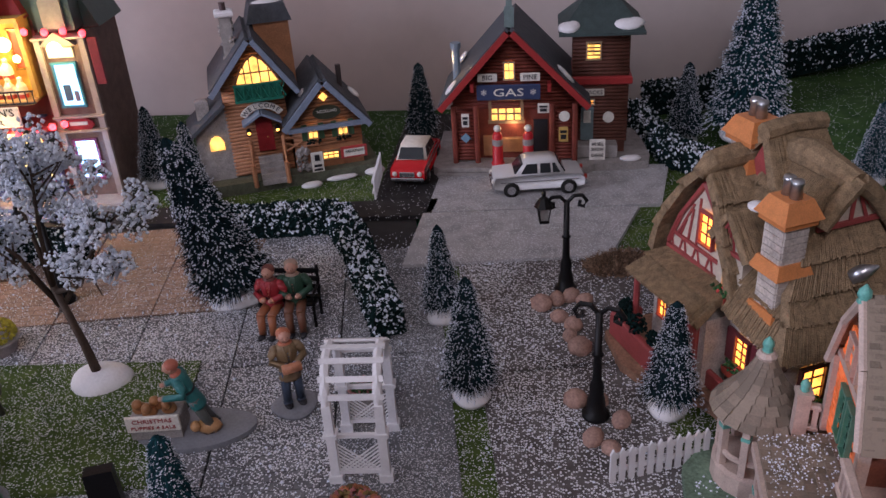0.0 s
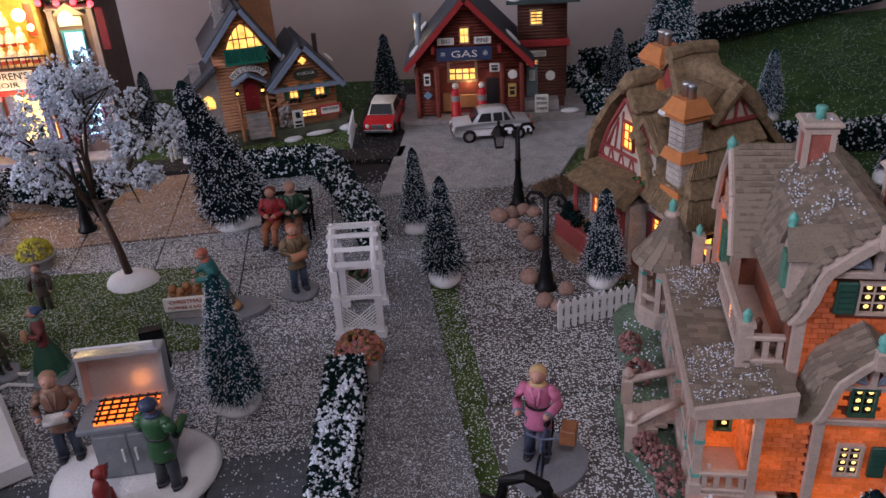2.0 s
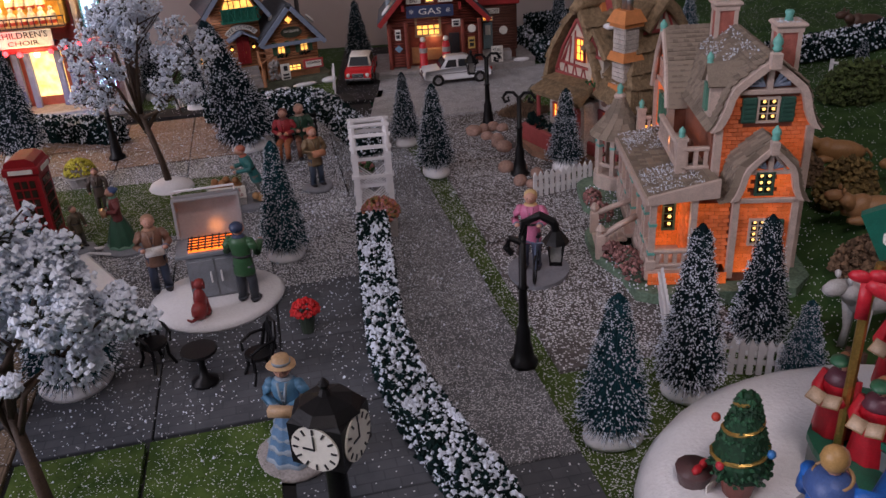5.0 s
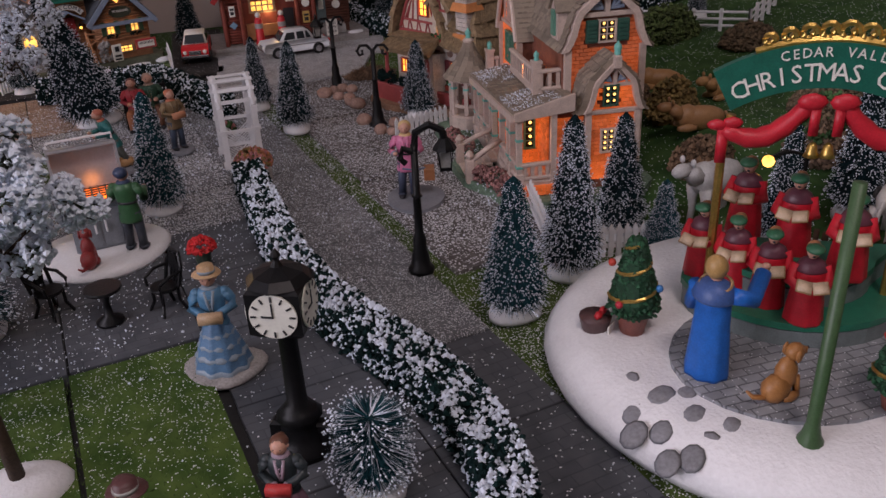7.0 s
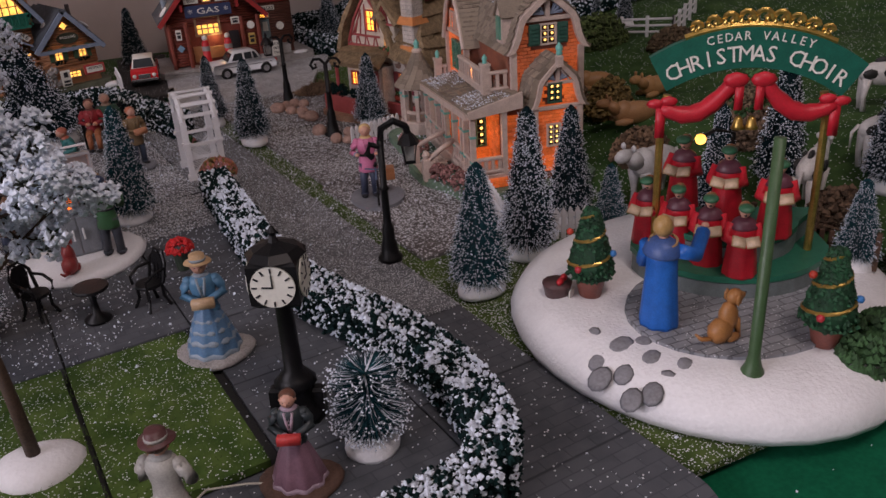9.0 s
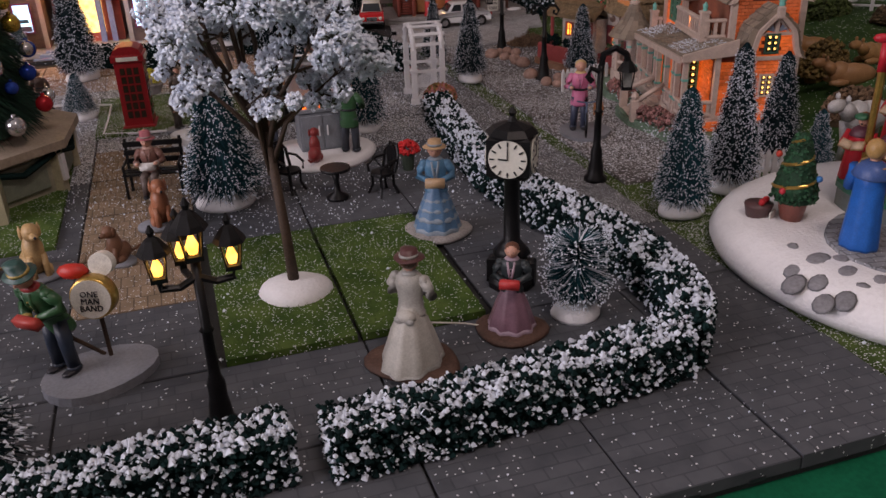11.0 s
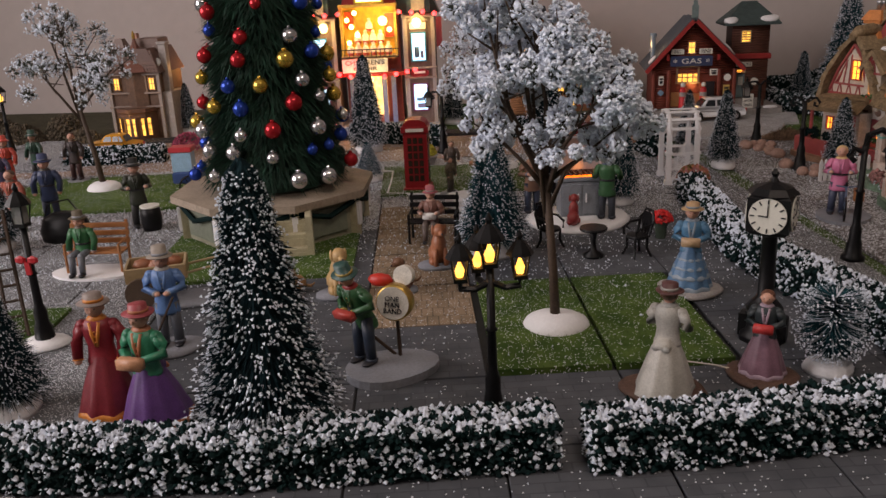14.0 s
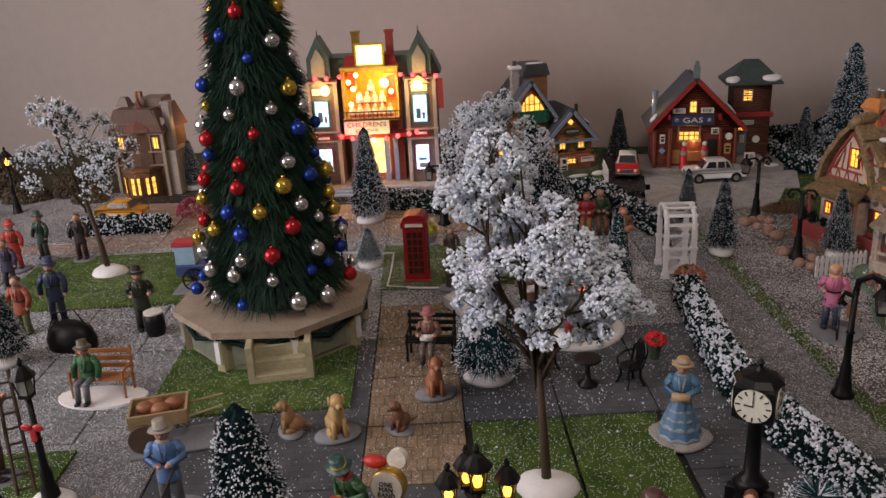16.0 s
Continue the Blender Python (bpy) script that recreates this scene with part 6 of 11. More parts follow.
            part("baluster", Geo().box((p.x, p.y, (z0 + z1) / 2), (0.0036, 0.0036, z1 - z0), rz=ang, bev=0.0006), M_PUTTY, rail)
        return rail

    part("balcony", Geo().box((0.040, 0.092, 0.112), (0.034, 0.110, 0.006), bev=0.001), M_PUTTY, e, "putty balcony floor")
    parapet((0.024, 0.040), (0.024, 0.142), 0.117, 0.136)
    parapet((0.024, 0.038), (0.052, 0.038), 0.117, 0.136)
    for px, py, zt in ((0.024, 0.040, 0.146), (0.018, 0.228, 0.116)):
        part("parapet_post", Geo().box((px, py, zt - 0.018), (0.009, 0.009, 0.034), bev=0.001).box((px, py, zt), (0.011, 0.011, 0.003)), M_PUTTY, e, "putty parapet post")
        finial(e, px, py, zt + 0.003, 0.8)
    parapet((0.018, 0.228), (0.030, 0.226), 0.088, 0.106)
    part("figure_ornament", Geo().lathe([(0.004, 0), (0.0045, 0.010), (0.003, 0.016), (0.0036, 0.020), (0.001, 0.024)], 8, 0, None, (0.036, 0.058, 0.115)), paint(0.12, 0.05, 0.03), e, "small dark brown ornament", True)
    # porch: sloping shingled roof on paired posts
    eave, ridge = -0.012, 0.052
    sl = lambda x, y: 0.101 + (x - eave) * 0.20 - max(0, y) * 0.06

    def roofpatch(ya, yb):
        gq = Geo()
        vs = [(x, y, sl(x, y) + dz) for dz in (0, 0.004) for x, y in ((eave, ya), (ridge, ya), (ridge, yb), (eave, yb))]
        gq.add(vs, [(3, 2, 1, 0), (4, 5, 6, 7), (0, 1, 5, 4), (1, 2, 6, 5), (2, 3, 7, 6), (3, 0, 4, 7)])
        return gq

    part("porch_roof", roofpatch(-0.004, 0.205), M_SHING, e, "shingled porch roof dusted with snow")
    shn = Geo()
    sh = Matrix.Identity(4)
    sh[2][1] = -0.06
    shingles(shn, (eave, 0.1052), (ridge, 0.118), -0.003, 0.204, 9, 32, rng, 0, sh, t=0.0010)
    part("porch_shingles", shn, M_SHING, e, "rows of brown porch shingles")
    for ya, yb in ((0.0, 0.070), (0.125, 0.205)):
        dusting(e, [(eave, ya, sl(eave, ya) + 0.005), (ridge - 0.012, ya, sl(ridge - 0.012, ya) + 0.006), (ridge - 0.012, yb, sl(ridge - 0.012, yb) + 0.006), (eave, yb, sl(eave, yb) + 0.005)], 900, rng)
    part("porch_front", Geo().prism([(eave, 0.098), (ridge, 0.104), (ridge, 0.122), (eave, 0.106)], -0.007, -0.003), M_PUTTY, e, "putty fascia of the porch")
    part("porch_fascia", Geo().box((eave - 0.001, 0.10, 0), (0.004, 0.205, 0.007), 0, Matrix.Translation((0, 0, 0.100)) @ sh), M_PUTTY, e, "putty fascia of the porch")
    part("porch_floor", Geo().box((0.020, 0.10, 0.023), (0.062, 0.205, 0.014), bev=0.002), M_PUTTY, e)
    g = Geo()
    brickwork(g, lambda z: (-0.008, 0.066), 0.013, 0.026, -0.0035, rng)
    part("bricks", g, M_GLOWBRICKHI, e, "brick footing")
    for y in (0.0, 0.028, 0.040, 0.072, 0.108, 0.120, 0.150, 0.180, 0.205):
        zt = sl(-0.006, y) - 0.001
        p = part("porch_post", Geo().box((-0.006, y, (0.03 + zt) / 2), (0.0058, 0.0058, zt - 0.03), bev=0.0009).box((-0.006, y, 0.034), (0.0085, 0.0085, 0.010), bev=0.001).box((-0.006, y, zt - 0.003), (0.0085, 0.0085, 0.005), bev=0.001), M_PUTTY, e, "putty porch post")
        for z in (0.046, 0.076):
            part("collar", Geo().box((-0.006, y, z), (0.0072, 0.0072, 0.0028)), M_TEAL, p, "pale teal collar")
    for x in (0.031,):
        part("porch_post", Geo().box((x, -0.001, 0.065), (0.006, 0.006, 0.075), bev=0.001), M_PUTTY, e, "putty porch post")
    for a, b in (((-0.006, 0.002), (-0.006, 0.026)), ((-0.006, 0.042), (-0.006, 0.070)), ((-0.006, 0.122), (-0.006, 0.148)), ((-0.006, 0.152), (-0.006, 0.203)), ((-0.004, -0.001), (0.029, -0.001))):
        parapet(a, b, 0.033, 0.048)
    # brick room at the near end of the porch with its leaded window
    part("room_wall", Geo().box((0.046, 0.030, 0.062), (0.030, 0.048, 0.074)).box((0.030, 0.064, 0.062), (0.050, 0.030, 0.074)), M_MORTAR, e)
    g = Geo()
    brickwork(g, lambda z: (0.034, 0.066), 0.030, 0.098, 0.0045, rng)
    brickwork(g, lambda z: (0.006, 0.034), 0.030, 0.098, 0.0480, rng)
    brickwork(g, lambda z: (-0.033, 0.017), 0.030, 0.098, -0.0005, rng, M=Matrix.Translation((0.0305, 0.030, 0)) @ Matrix.Rotation(-PI / 2, 4, "Z"))
    brickwork(g, lambda z: (-0.050, 0.050), 0.030, 0.096, -0.0005, rng, M=Matrix.Translation((0.0045, 0.130, 0)) @ Matrix.Rotation(-PI / 2, 4, "Z"), skip=((-0.02, 0.0, 0.0, 0.08),))
    part("bricks", g, M_GLOWBRICKHI, e, "bright orange bricks with inside lamplight added as emission")
    glint_window(e, 0.018, 0.070, 0.010, 0.040, 1, 5, 0.0465, lead)
    Sp = Matrix.Translation((0.0040, 0.130, 0)) @ Matrix.Rotation(-PI / 2, 4, "Z")
    glint_window(e, 0.030, 0.066, 0.014, 0.044, 2, 4, -0.001, lead, Sp)
    glint_window(e, -0.034, 0.066, 0.014, 0.044, 2, 4, -0.001, lead, Sp)
    part("front_door", Geo().box((-0.006, -0.001, 0.058), (0.020, 0.004, 0.052), 0, Sp), paint(0.09, 0.04, 0.03), e, "dark brown front door")
    # steps down to the path, with newels
    for i in range(5):
        part("step", Geo().box((-0.014 - i * 0.0075, 0.092, 0.026 - i * 0.0036), (0.010, 0.028 + i * 0.004, 0.005), bev=0.001), M_PUTTY, e)
    for y in (0.072, 0.112):
        part("stair_rail", Geo().tube([(-0.008, y, 0.052), (-0.026, y - (0.004 if y < 0.09 else -0.004), 0.044), (-0.044, y - (0.008 if y < 0.09 else -0.008), 0.034)], 0.0034, 6), M_PUTTY, e, smooth=True)
        part("newel", Geo().box((-0.046, y - (0.008 if y < 0.09 else -0.008), 0.022), (0.009, 0.009, 0.028), bev=0.001).lathe([(0.003, 0), (0.0052, 0.005), (0.003, 0.009), (0.0008, 0.011)], 8, 0, None, (-0.046, y - (0.008 if y < 0.09 else -0.008), 0.036)), M_PUTTY, e, "putty newel post")
    # turret pavilion
    tx, ty = -0.003, 0.258
    part("turret_floor", Geo().lathe([(0.029, 0.004), (0.029, 0.028), (0.026, 0.030)], 16, 0, None, (tx, ty, 0)), M_PUTTY, e)
    for i in range(8):
        a = 2 * PI * (i + 0.5) / 8
        q = (tx + 0.025 * math.cos(a), ty + 0.025 * math.sin(a))
        p = part("turret_post", Geo().box((q[0], q[1], 0.056), (0.0052, 0.0052, 0.052), rz=a, bev=0.0008), M_PUTTY, e)
        part("collar", Geo().box((q[0], q[1], 0.066), (0.0066, 0.0066, 0.0028), rz=a), M_TEAL, p, "pale teal collar")
    part("turret_rail", Geo().lathe([(0.0250, 0.040), (0.0268, 0.041), (0.0268, 0.044), (0.0250, 0.045)], 16, 0, None, (tx, ty, 0), cap=False), M_PUTTY, e)
    part("turret_beam", Geo().lathe([(0.0235, 0.074), (0.0275, 0.074), (0.029, 0.081), (0.0235, 0.081)], 16, 0, None, (tx, ty, 0)), M_PUTTY, e)
    cone = Geo()
    prof = [0.034, 0.030, 0.0255, 0.021, 0.017, 0.0135, 0.0105, 0.008, 0.006]
    for r in range(8):
        n = 18 - r
        for i in range(n):
            a0, a1 = 2 * PI * (i + 0.5 * (r % 2)) / n, 2 * PI * (i + 0.94 + 0.5 * (r % 2)) / n
            ra, rb, za, zb = prof[r] + 0.0010, prof[r + 1], 0.078 + r * 0.0056, 0.078 + (r + 1.05) * 0.0056
            cone.add([(tx + q * math.cos(a), ty + q * math.sin(a), z) for q, z in ((ra, za), (rb, zb), (ra - 0.003, za - 0.001)) for a in (a0, a1)], [(0, 1, 3, 2), (1, 0, 4, 5), (0, 2, 4), (1, 5, 3)])
    part("shingles", cone, M_SHING, e, "rings of brown turret shingles")
    part("turret_roof", Geo().lathe([(r - 0.001, 0.077 + i * 0.0056) for i, r in enumerate(prof)], 18, 0, None, (tx, ty, 0)), M_SHING, e, "conical shingled turret roof")
    part("finial_post", Geo().lathe([(0.0065, 0), (0.0075, 0.003), (0.005, 0.006)], 10, 0, None, (tx, ty, 0.121)), M_PUTTY, e)
    finial(e, tx, ty, 0.128, 1.0)
    # chimneys in putty frames
    for cx, cy, zt in ((0.086, 0.165, 0.246), (0.124, 0.085, 0.240)):
        c = part("chimney", Geo().box((cx, cy, zt - 0.030), (0.020, 0.018, 0.056), bev=0.001), M_BRICKR, e, "rosy brick chimney in a putty frame")
        for sx in (-1, 1):
            for sy in (-1, 1):
                part("quoin", Geo().box((cx + sx * 0.0092, cy + sy * 0.0082, zt - 0.028), (0.0040, 0.0040, 0.054)), M_PUTTY, c)
        part("cap", Geo().box((cx, cy, zt), (0.029, 0.027, 0.005), bev=0.0018).box((cx, cy, zt - 0.0045), (0.024, 0.022, 0.0045)), M_PUTTY, c, "putty chimney cap")
        part("pot", Geo().lathe([(0.0046, 0), (0.0034, 0.005), (0.0046, 0.008), (0.0036, 0.010)], 10, 0, None, (cx, cy, zt + 0.002)), M_TEAL, c, "teal chimney pot", True)
        dusting(c, [(cx - 0.012, cy - 0.011, zt + 0.002), (cx + 0.012, cy - 0.011, zt + 0.002), (cx + 0.012, cy + 0.011, zt + 0.002), (cx - 0.012, cy + 0.011, zt + 0.002)], 70, rng)
    dusting(e, [(0.062, 0.05, 0.200), (0.090, 0.05, 0.224), (0.090, 0.17, 0.224), (0.062, 0.17, 0.200)], 900, rng)
    for sx, sy, r in ((-0.018, 0.012, 0.012), (-0.022, 0.036, 0.013), (-0.034, 0.055, 0.010), (-0.034, 0.150, 0.012), (-0.040, 0.195, 0.010)):
        g = Geo()
        for _ in range(110):
            d = Vector((rng.gauss(0, 1), rng.gauss(0, 1), rng.gauss(0.3, 0.8))).normalized()
            g.crumb((sx + d.x * r, sy + d.y * r, 0.020 + d.z * r), rng.uniform(0.0016, 0.0030), 0, rng)
        part("shrub", g, mat("rosy_shrub", (0.30, 0.15, 0.14), 0.8, vary=0.5, island=True), e, "rosy-brown shrub")
    # unseen points added in porch and over balcony for the house's inside lamplight
    bulb(0.252, 0.292, 0.070, 0.006, (1.0, 0.35, 0.10), 0.004)
    bulb(0.268, 0.355, 0.128, 0.006, (1.0, 0.35, 0.10), 0.004)


M_BRICKR = mat("rosy_brick", (0.42, 0.14, 0.11), 0.6, vary=0.35, scale=120, bump=0.0006)
victorian()


def theatre():
    e = thing("theatre", "brightly lit theatre with stage, twin towers and red bulbs", "model house", -0.745, 1.02, 0, 7)
    W1 = mat("brown_facade", (0.17, 0.11, 0.09), 0.6, vary=0.4, scale=70, bump=0.0008)
    part("plinth", Geo().box((0.122, 0.05, 0.006), (0.29, 0.17, 0.018), bev=0.003), M_STONE, e)
    part("wall", Geo().box((0.123, 0.08, 0.135), (0.12, 0.10, 0.25)), paint(0.38, 0.10, 0.09), e, "dark red middle front")
    for x in (0.017, 0.226):
        part("wing_wall", Geo().box((x, 0.06, 0.125), (0.066, 0.12, 0.235)), W1, e, "grey-brown wing")
    # wall emission stands in for yellow bulb light falling on the stage back
    M_STAGEGLOW = glow("stage_wall_glow", (1.0, 0.45, 0.05), 0.42)
    st = part("stage_back", Geo().box((0.120, 0.026, 0.212), (0.108, 0.004, 0.098)), M_STAGEGLOW, e, "stage back wall with bulb light added as yellow glow")
    part("stage_arch", Geo().box((0.063, 0.012, 0.212), (0.006, 0.03, 0.104)).box((0.177, 0.012, 0.212), (0.006, 0.03, 0.104)).box((0.12, 0.010, 0.264), (0.122, 0.034, 0.006)), paint(0.5, 0.32, 0.08), e)
    part("stage_floor", Geo().box((0.12, 0.004, 0.160), (0.118, 0.05, 0.006), bev=0.001), paint(0.4, 0.25, 0.12), e)
    # robed dolls with round heads in three rising rows
    sing = Geo()
    rng = random.Random(3)
    for r, n in ((0, 6), (1, 4), (2, 1)):
        for i in range(n):
            x = 0.12 + (i - (n - 1) / 2) * 0.016
            z = 0.163 + r * 0.024
            sing.lathe([(0.007, 0), (0.006, 0.012), (0.003, 0.020)], 8, 0, None, (x, -0.002 + r * 0.008, z))
            sing.lathe([(0.0085, 0.006), (0.0070, 0.016), (0.0035, 0.021)], 8, 1, None, (x, -0.003 + r * 0.008, z))
            sing.blob((x, -0.002 + r * 0.008, z + 0.024), 0.0042, 1, None, 6, 4)
    part("stage_carving", sing, [paint(0.62, 0.08, 0.05), paint(0.80, 0.66, 0.52)], e, "small red and white choir dolls")
    for fx, fz, fw, fh in ((0.078, 0.236, 0.022, 0.036), (0.164, 0.222, 0.024, 0.052)):
        pic = part("framed_panel", Geo().box((fx, 0.021, fz), (fw, 0.004, fh), bev=0.0008), paint(0.42, 0.05, 0.03), e, "red panel in a gilt frame")
        for k in (-1, 1):
            part("frame_side", Geo().box((fx + k * fw / 2, 0.019, fz), (0.003, 0.006, fh + 0.003)), M_GOLD, pic)
            part("frame_rail", Geo().box((fx, 0.019, fz + k * fh / 2), (fw, 0.005, 0.003)), M_GOLD, pic)
    part("stage_rail", Geo().box((0.12, -0.021, 0.176), (0.126, 0.002, 0.002)).box((0.12, -0.021, 0.160), (0.126, 0.002, 0.002)), M_INK, e, "black stage rail")
    for k in range(14):
        part("rail_bar", Geo().box((0.059 + k * 0.0094, -0.021, 0.168), (0.0012, 0.0012, 0.015)), M_INK, e)
    for x in (-0.012, 0.046, 0.197, 0.255):
        part("pilaster", Geo().box((x, -0.002, 0.125), (0.008, 0.006, 0.23), bev=0.001), paint(0.36, 0.30, 0.27), e, "stone pilaster")
    for z in (0.112, 0.132, 0.238):
        part("cornice", Geo().box((0.0165, -0.003, z), (0.070, 0.008, 0.004), bev=0.001), paint(0.34, 0.27, 0.24), e)
        part("cornice", Geo().box((0.226, -0.003, z), (0.070, 0.008, 0.004), bev=0.001), paint(0.34, 0.27, 0.24), e)
    for x in (0.0135, 0.2235):
        part("gable_hood", Geo().prism([(x - 0.024, 0.229), (x + 0.024, 0.229), (x, 0.247)], -0.008, 0.0), paint(0.30, 0.24, 0.21), e, "small stone gable hood")
        # dark plates added to break up the shop windows' glow
        for k, (dx, dz, w2, h2) in enumerate(((-0.004, 0.165, 0.010, 0.022), (0.007, 0.160, 0.006, 0.014), (0.0, 0.066, 0.018, 0.007), (0.002, 0.052, 0.020, 0.010))):
            part("display", Geo().box((x + dx, -0.0016, dz), (w2, 0.001, h2), bev=0.0004), paint(0.10 + 0.1 * (k % 2), 0.16, 0.22), e, "dark shape added before the glowing shop window")
    s = part("billboard", Geo().box((0.123, 0.004, 0.291), (0.062, 0.006, 0.048), bev=0.001), paint(0.55, 0.36, 0.06), e, "lit yellow billboard")
    part("billboard_face", Geo().box((0.123, 0.0005, 0.291), (0.052, 0.002, 0.038)), glow("billboard_glow", (1.0, 0.75, 0.20), 7.0), s)
    sg = sign(e, 0.110, -0.024, 0.143, 0.096, 0.028, "", 0)
    words("CHILDREN'S", 0.0145, sg, T(0.110, -0.0262, 0.1495), M_INK, width=0.083)
    words("CHOIR", 0.011, sg, T(0.110, -0.0262, 0.1365), M_INK, width=0.05)
    for x, zt, zb in ((0.0135, 0.2, 0.1435), (0.2235, 0.205, 0.1465), (0.0135, 0.097, 0.045), (0.2235, 0.099, 0.042)):
        zc, hh = (zt + zb) / 2, zt - zb
        window(e, x, zc, 0.030, hh, 1, 1, 0.0, M_BLUEW, paint(0.06, 0.24, 0.32) if zc > 0.12 else paint(0.22, 0.05, 0.12))
    for x, z in ((0.0135, 0.118), (0.2235, 0.121)):
        part("oval_sign", Geo().lathe([(0.020, 0), (0.020, 0.004)], 18, 0, Matrix.Translation((x, -0.001, z)) @ Matrix.Rotation(PI / 2, 4, "X"), (0, 0, 0), 0.5), paint(0.34, 0.03, 0.04), e, "red oval shop sign")
        part("sign_bar", Geo().box((x, -0.0055, z + 0.002), (0.024, 0.001, 0.005)), M_SIGNW, e)
        part("name_board", Geo().box((x, -0.001, 0.219), (0.034, 0.004, 0.014), bev=0.001), M_SIGNW, e, "pale shop board")
    part("side_sign", Geo().box((0.268, 0.0, 0.205), (0.012, 0.006, 0.062), bev=0.001), paint(0.20, 0.03, 0.04), e, "tall red projecting sign")
    # roofs and dormers
    part("mansard", Geo().prism([(-0.022, 0.243), (0.270, 0.243), (0.252, 0.285), (-0.004, 0.285)], 0.03, 0.12), paint(0.05, 0.09, 0.08), e, "dark green mansard roof")
    part("red_roof", Geo().prism([(0.062, 0.262), (0.182, 0.262), (0.172, 0.290), (0.072, 0.290)], 0.015, 0.05), M_REDTRIM, e)
    for x in (0.014, 0.226):
        d = part("tower_dormer", Geo().prism([(x - 0.024, 0.246), (x + 0.024, 0.246), (x + 0.024, 0.288), (x, 0.332), (x - 0.024, 0.288)], 0.0, 0.06), paint(0.06, 0.10, 0.09), e, "steep dark green dormer")
        part("dormer_face", Geo().prism([(x - 0.014, 0.250), (x + 0.014, 0.250), (x + 0.014, 0.284), (x, 0.308), (x - 0.014, 0.284)], -0.004, 0.002), paint(0.34, 0.30, 0.24), d)
        part("finial", Geo().tube([(x, 0.02, 0.325), (x, 0.02, 0.345)], [0.002, 0.0006], 6), M_INK, d)
    for x, c in ((0.091, M_GOLD), (0.163, paint(0.30, 0.05, 0.04))):
        part("chimney", Geo().box((x, 0.05, 0.305), (0.016, 0.016, 0.056), bev=0.001).box((x, 0.05, 0.334), (0.020, 0.020, 0.006)), c, e)
    # marquee and entrance
    part("entrance_glow", Geo().box((0.12, 0.027, 0.075), (0.06, 0.004, 0.085)), glow("entrance_light", (1.0, 0.68, 0.25), 2.0), e, "lit entrance")
    for x in (0.075, 0.095, 0.145, 0.165):
        part("entrance_post", Geo().box((x, 0.02, 0.07), (0.010, 0.010, 0.12), bev=0.001), paint(0.20, 0.24, 0.45), e, "blue painted entrance post")
    part("marquee", Geo().box((0.12, 0.0, 0.124), (0.15, 0.05, 0.008), bev=0.001), M_REDTRIM, e)
    stp = Geo()
    for i in range(3):
        stp.box((0.12, -0.030 - i * 0.01, 0.012 - i * 0.005), (0.15 + i * 0.02, 0.012, 0.008), bev=0.001)
    part("steps", stp, paint(0.28, 0.33, 0.45), e, "blue-grey steps")
    rb = Geo()
    for x, z in ((-0.018, 0.243), (0.006, 0.247), (0.03, 0.247), (0.058, 0.249), (0.186, 0.249), (0.212, 0.247), (0.236, 0.247), (0.26, 0.243), (0.055, 0.127), (0.078, 0.122), (0.10, 0.119), (0.15, 0.120), (0.175, 0.124), (0.198, 0.128), (0.215, 0.131)):
        b = Geo().blob((x, -0.028 if z < 0.2 else -0.006, z), 0.0048, 0, None, 8, 6)
        part("red_bulb", b, M_REDGLOW, e, "glowing red bulb", True)
    yb = ((0.026, -0.012, 0.222), (0.150, 0.004, 0.232), (0.222, -0.012, 0.226), (0.12, -0.004, 0.112), (0.092, 0.0, 0.25), (0.075, 0.002, 0.236), (0.084, 0.0, 0.222), (0.096, -0.002, 0.206), (0.078, -0.004, 0.190), (0.164, 0.0, 0.214))
    for x, y, z in yb:
        part("bulb", Geo().blob((x, y, z), 0.0095 if y < -0.01 or x == 0.150 else 0.0050, 0, None, 10, 7), M_YELGLOW, e, "bright yellow bulb", True)
    for x, y, z, k in ((0.026, -0.03, 0.222, 0.16), (0.150, -0.025, 0.232, 0.28), (0.222, -0.03, 0.226, 0.16), (0.12, -0.05, 0.105, 0.22)):
        p = e.matrix_basis @ Vector((x, y, z))
        bulb(p.x, p.y, p.z, k, (1.0, 0.62, 0.22), 0.01)
    p = e.matrix_basis @ Vector((0.08, -0.05, 0.14))
    bulb(p.x, p.y, p.z, 0.10, (1.0, 0.08, 0.08), 0.01)
    # added point floating before the shop window for its cold spill
    p = e.matrix_basis @ Vector((0.225, -0.03, 0.07))
    bulb(p.x, p.y, p.z, 0.05, (0.45, 0.6, 1.0), 0.01)
    # unseen lamp added behind the theatre to redden the back wall
    p = e.matrix_basis @ Vector((0.24, 0.17, 0.27))
    bulb(p.x, p.y, p.z, 0.10, (1.0, 0.25, 0.15), 0.01)


theatre()


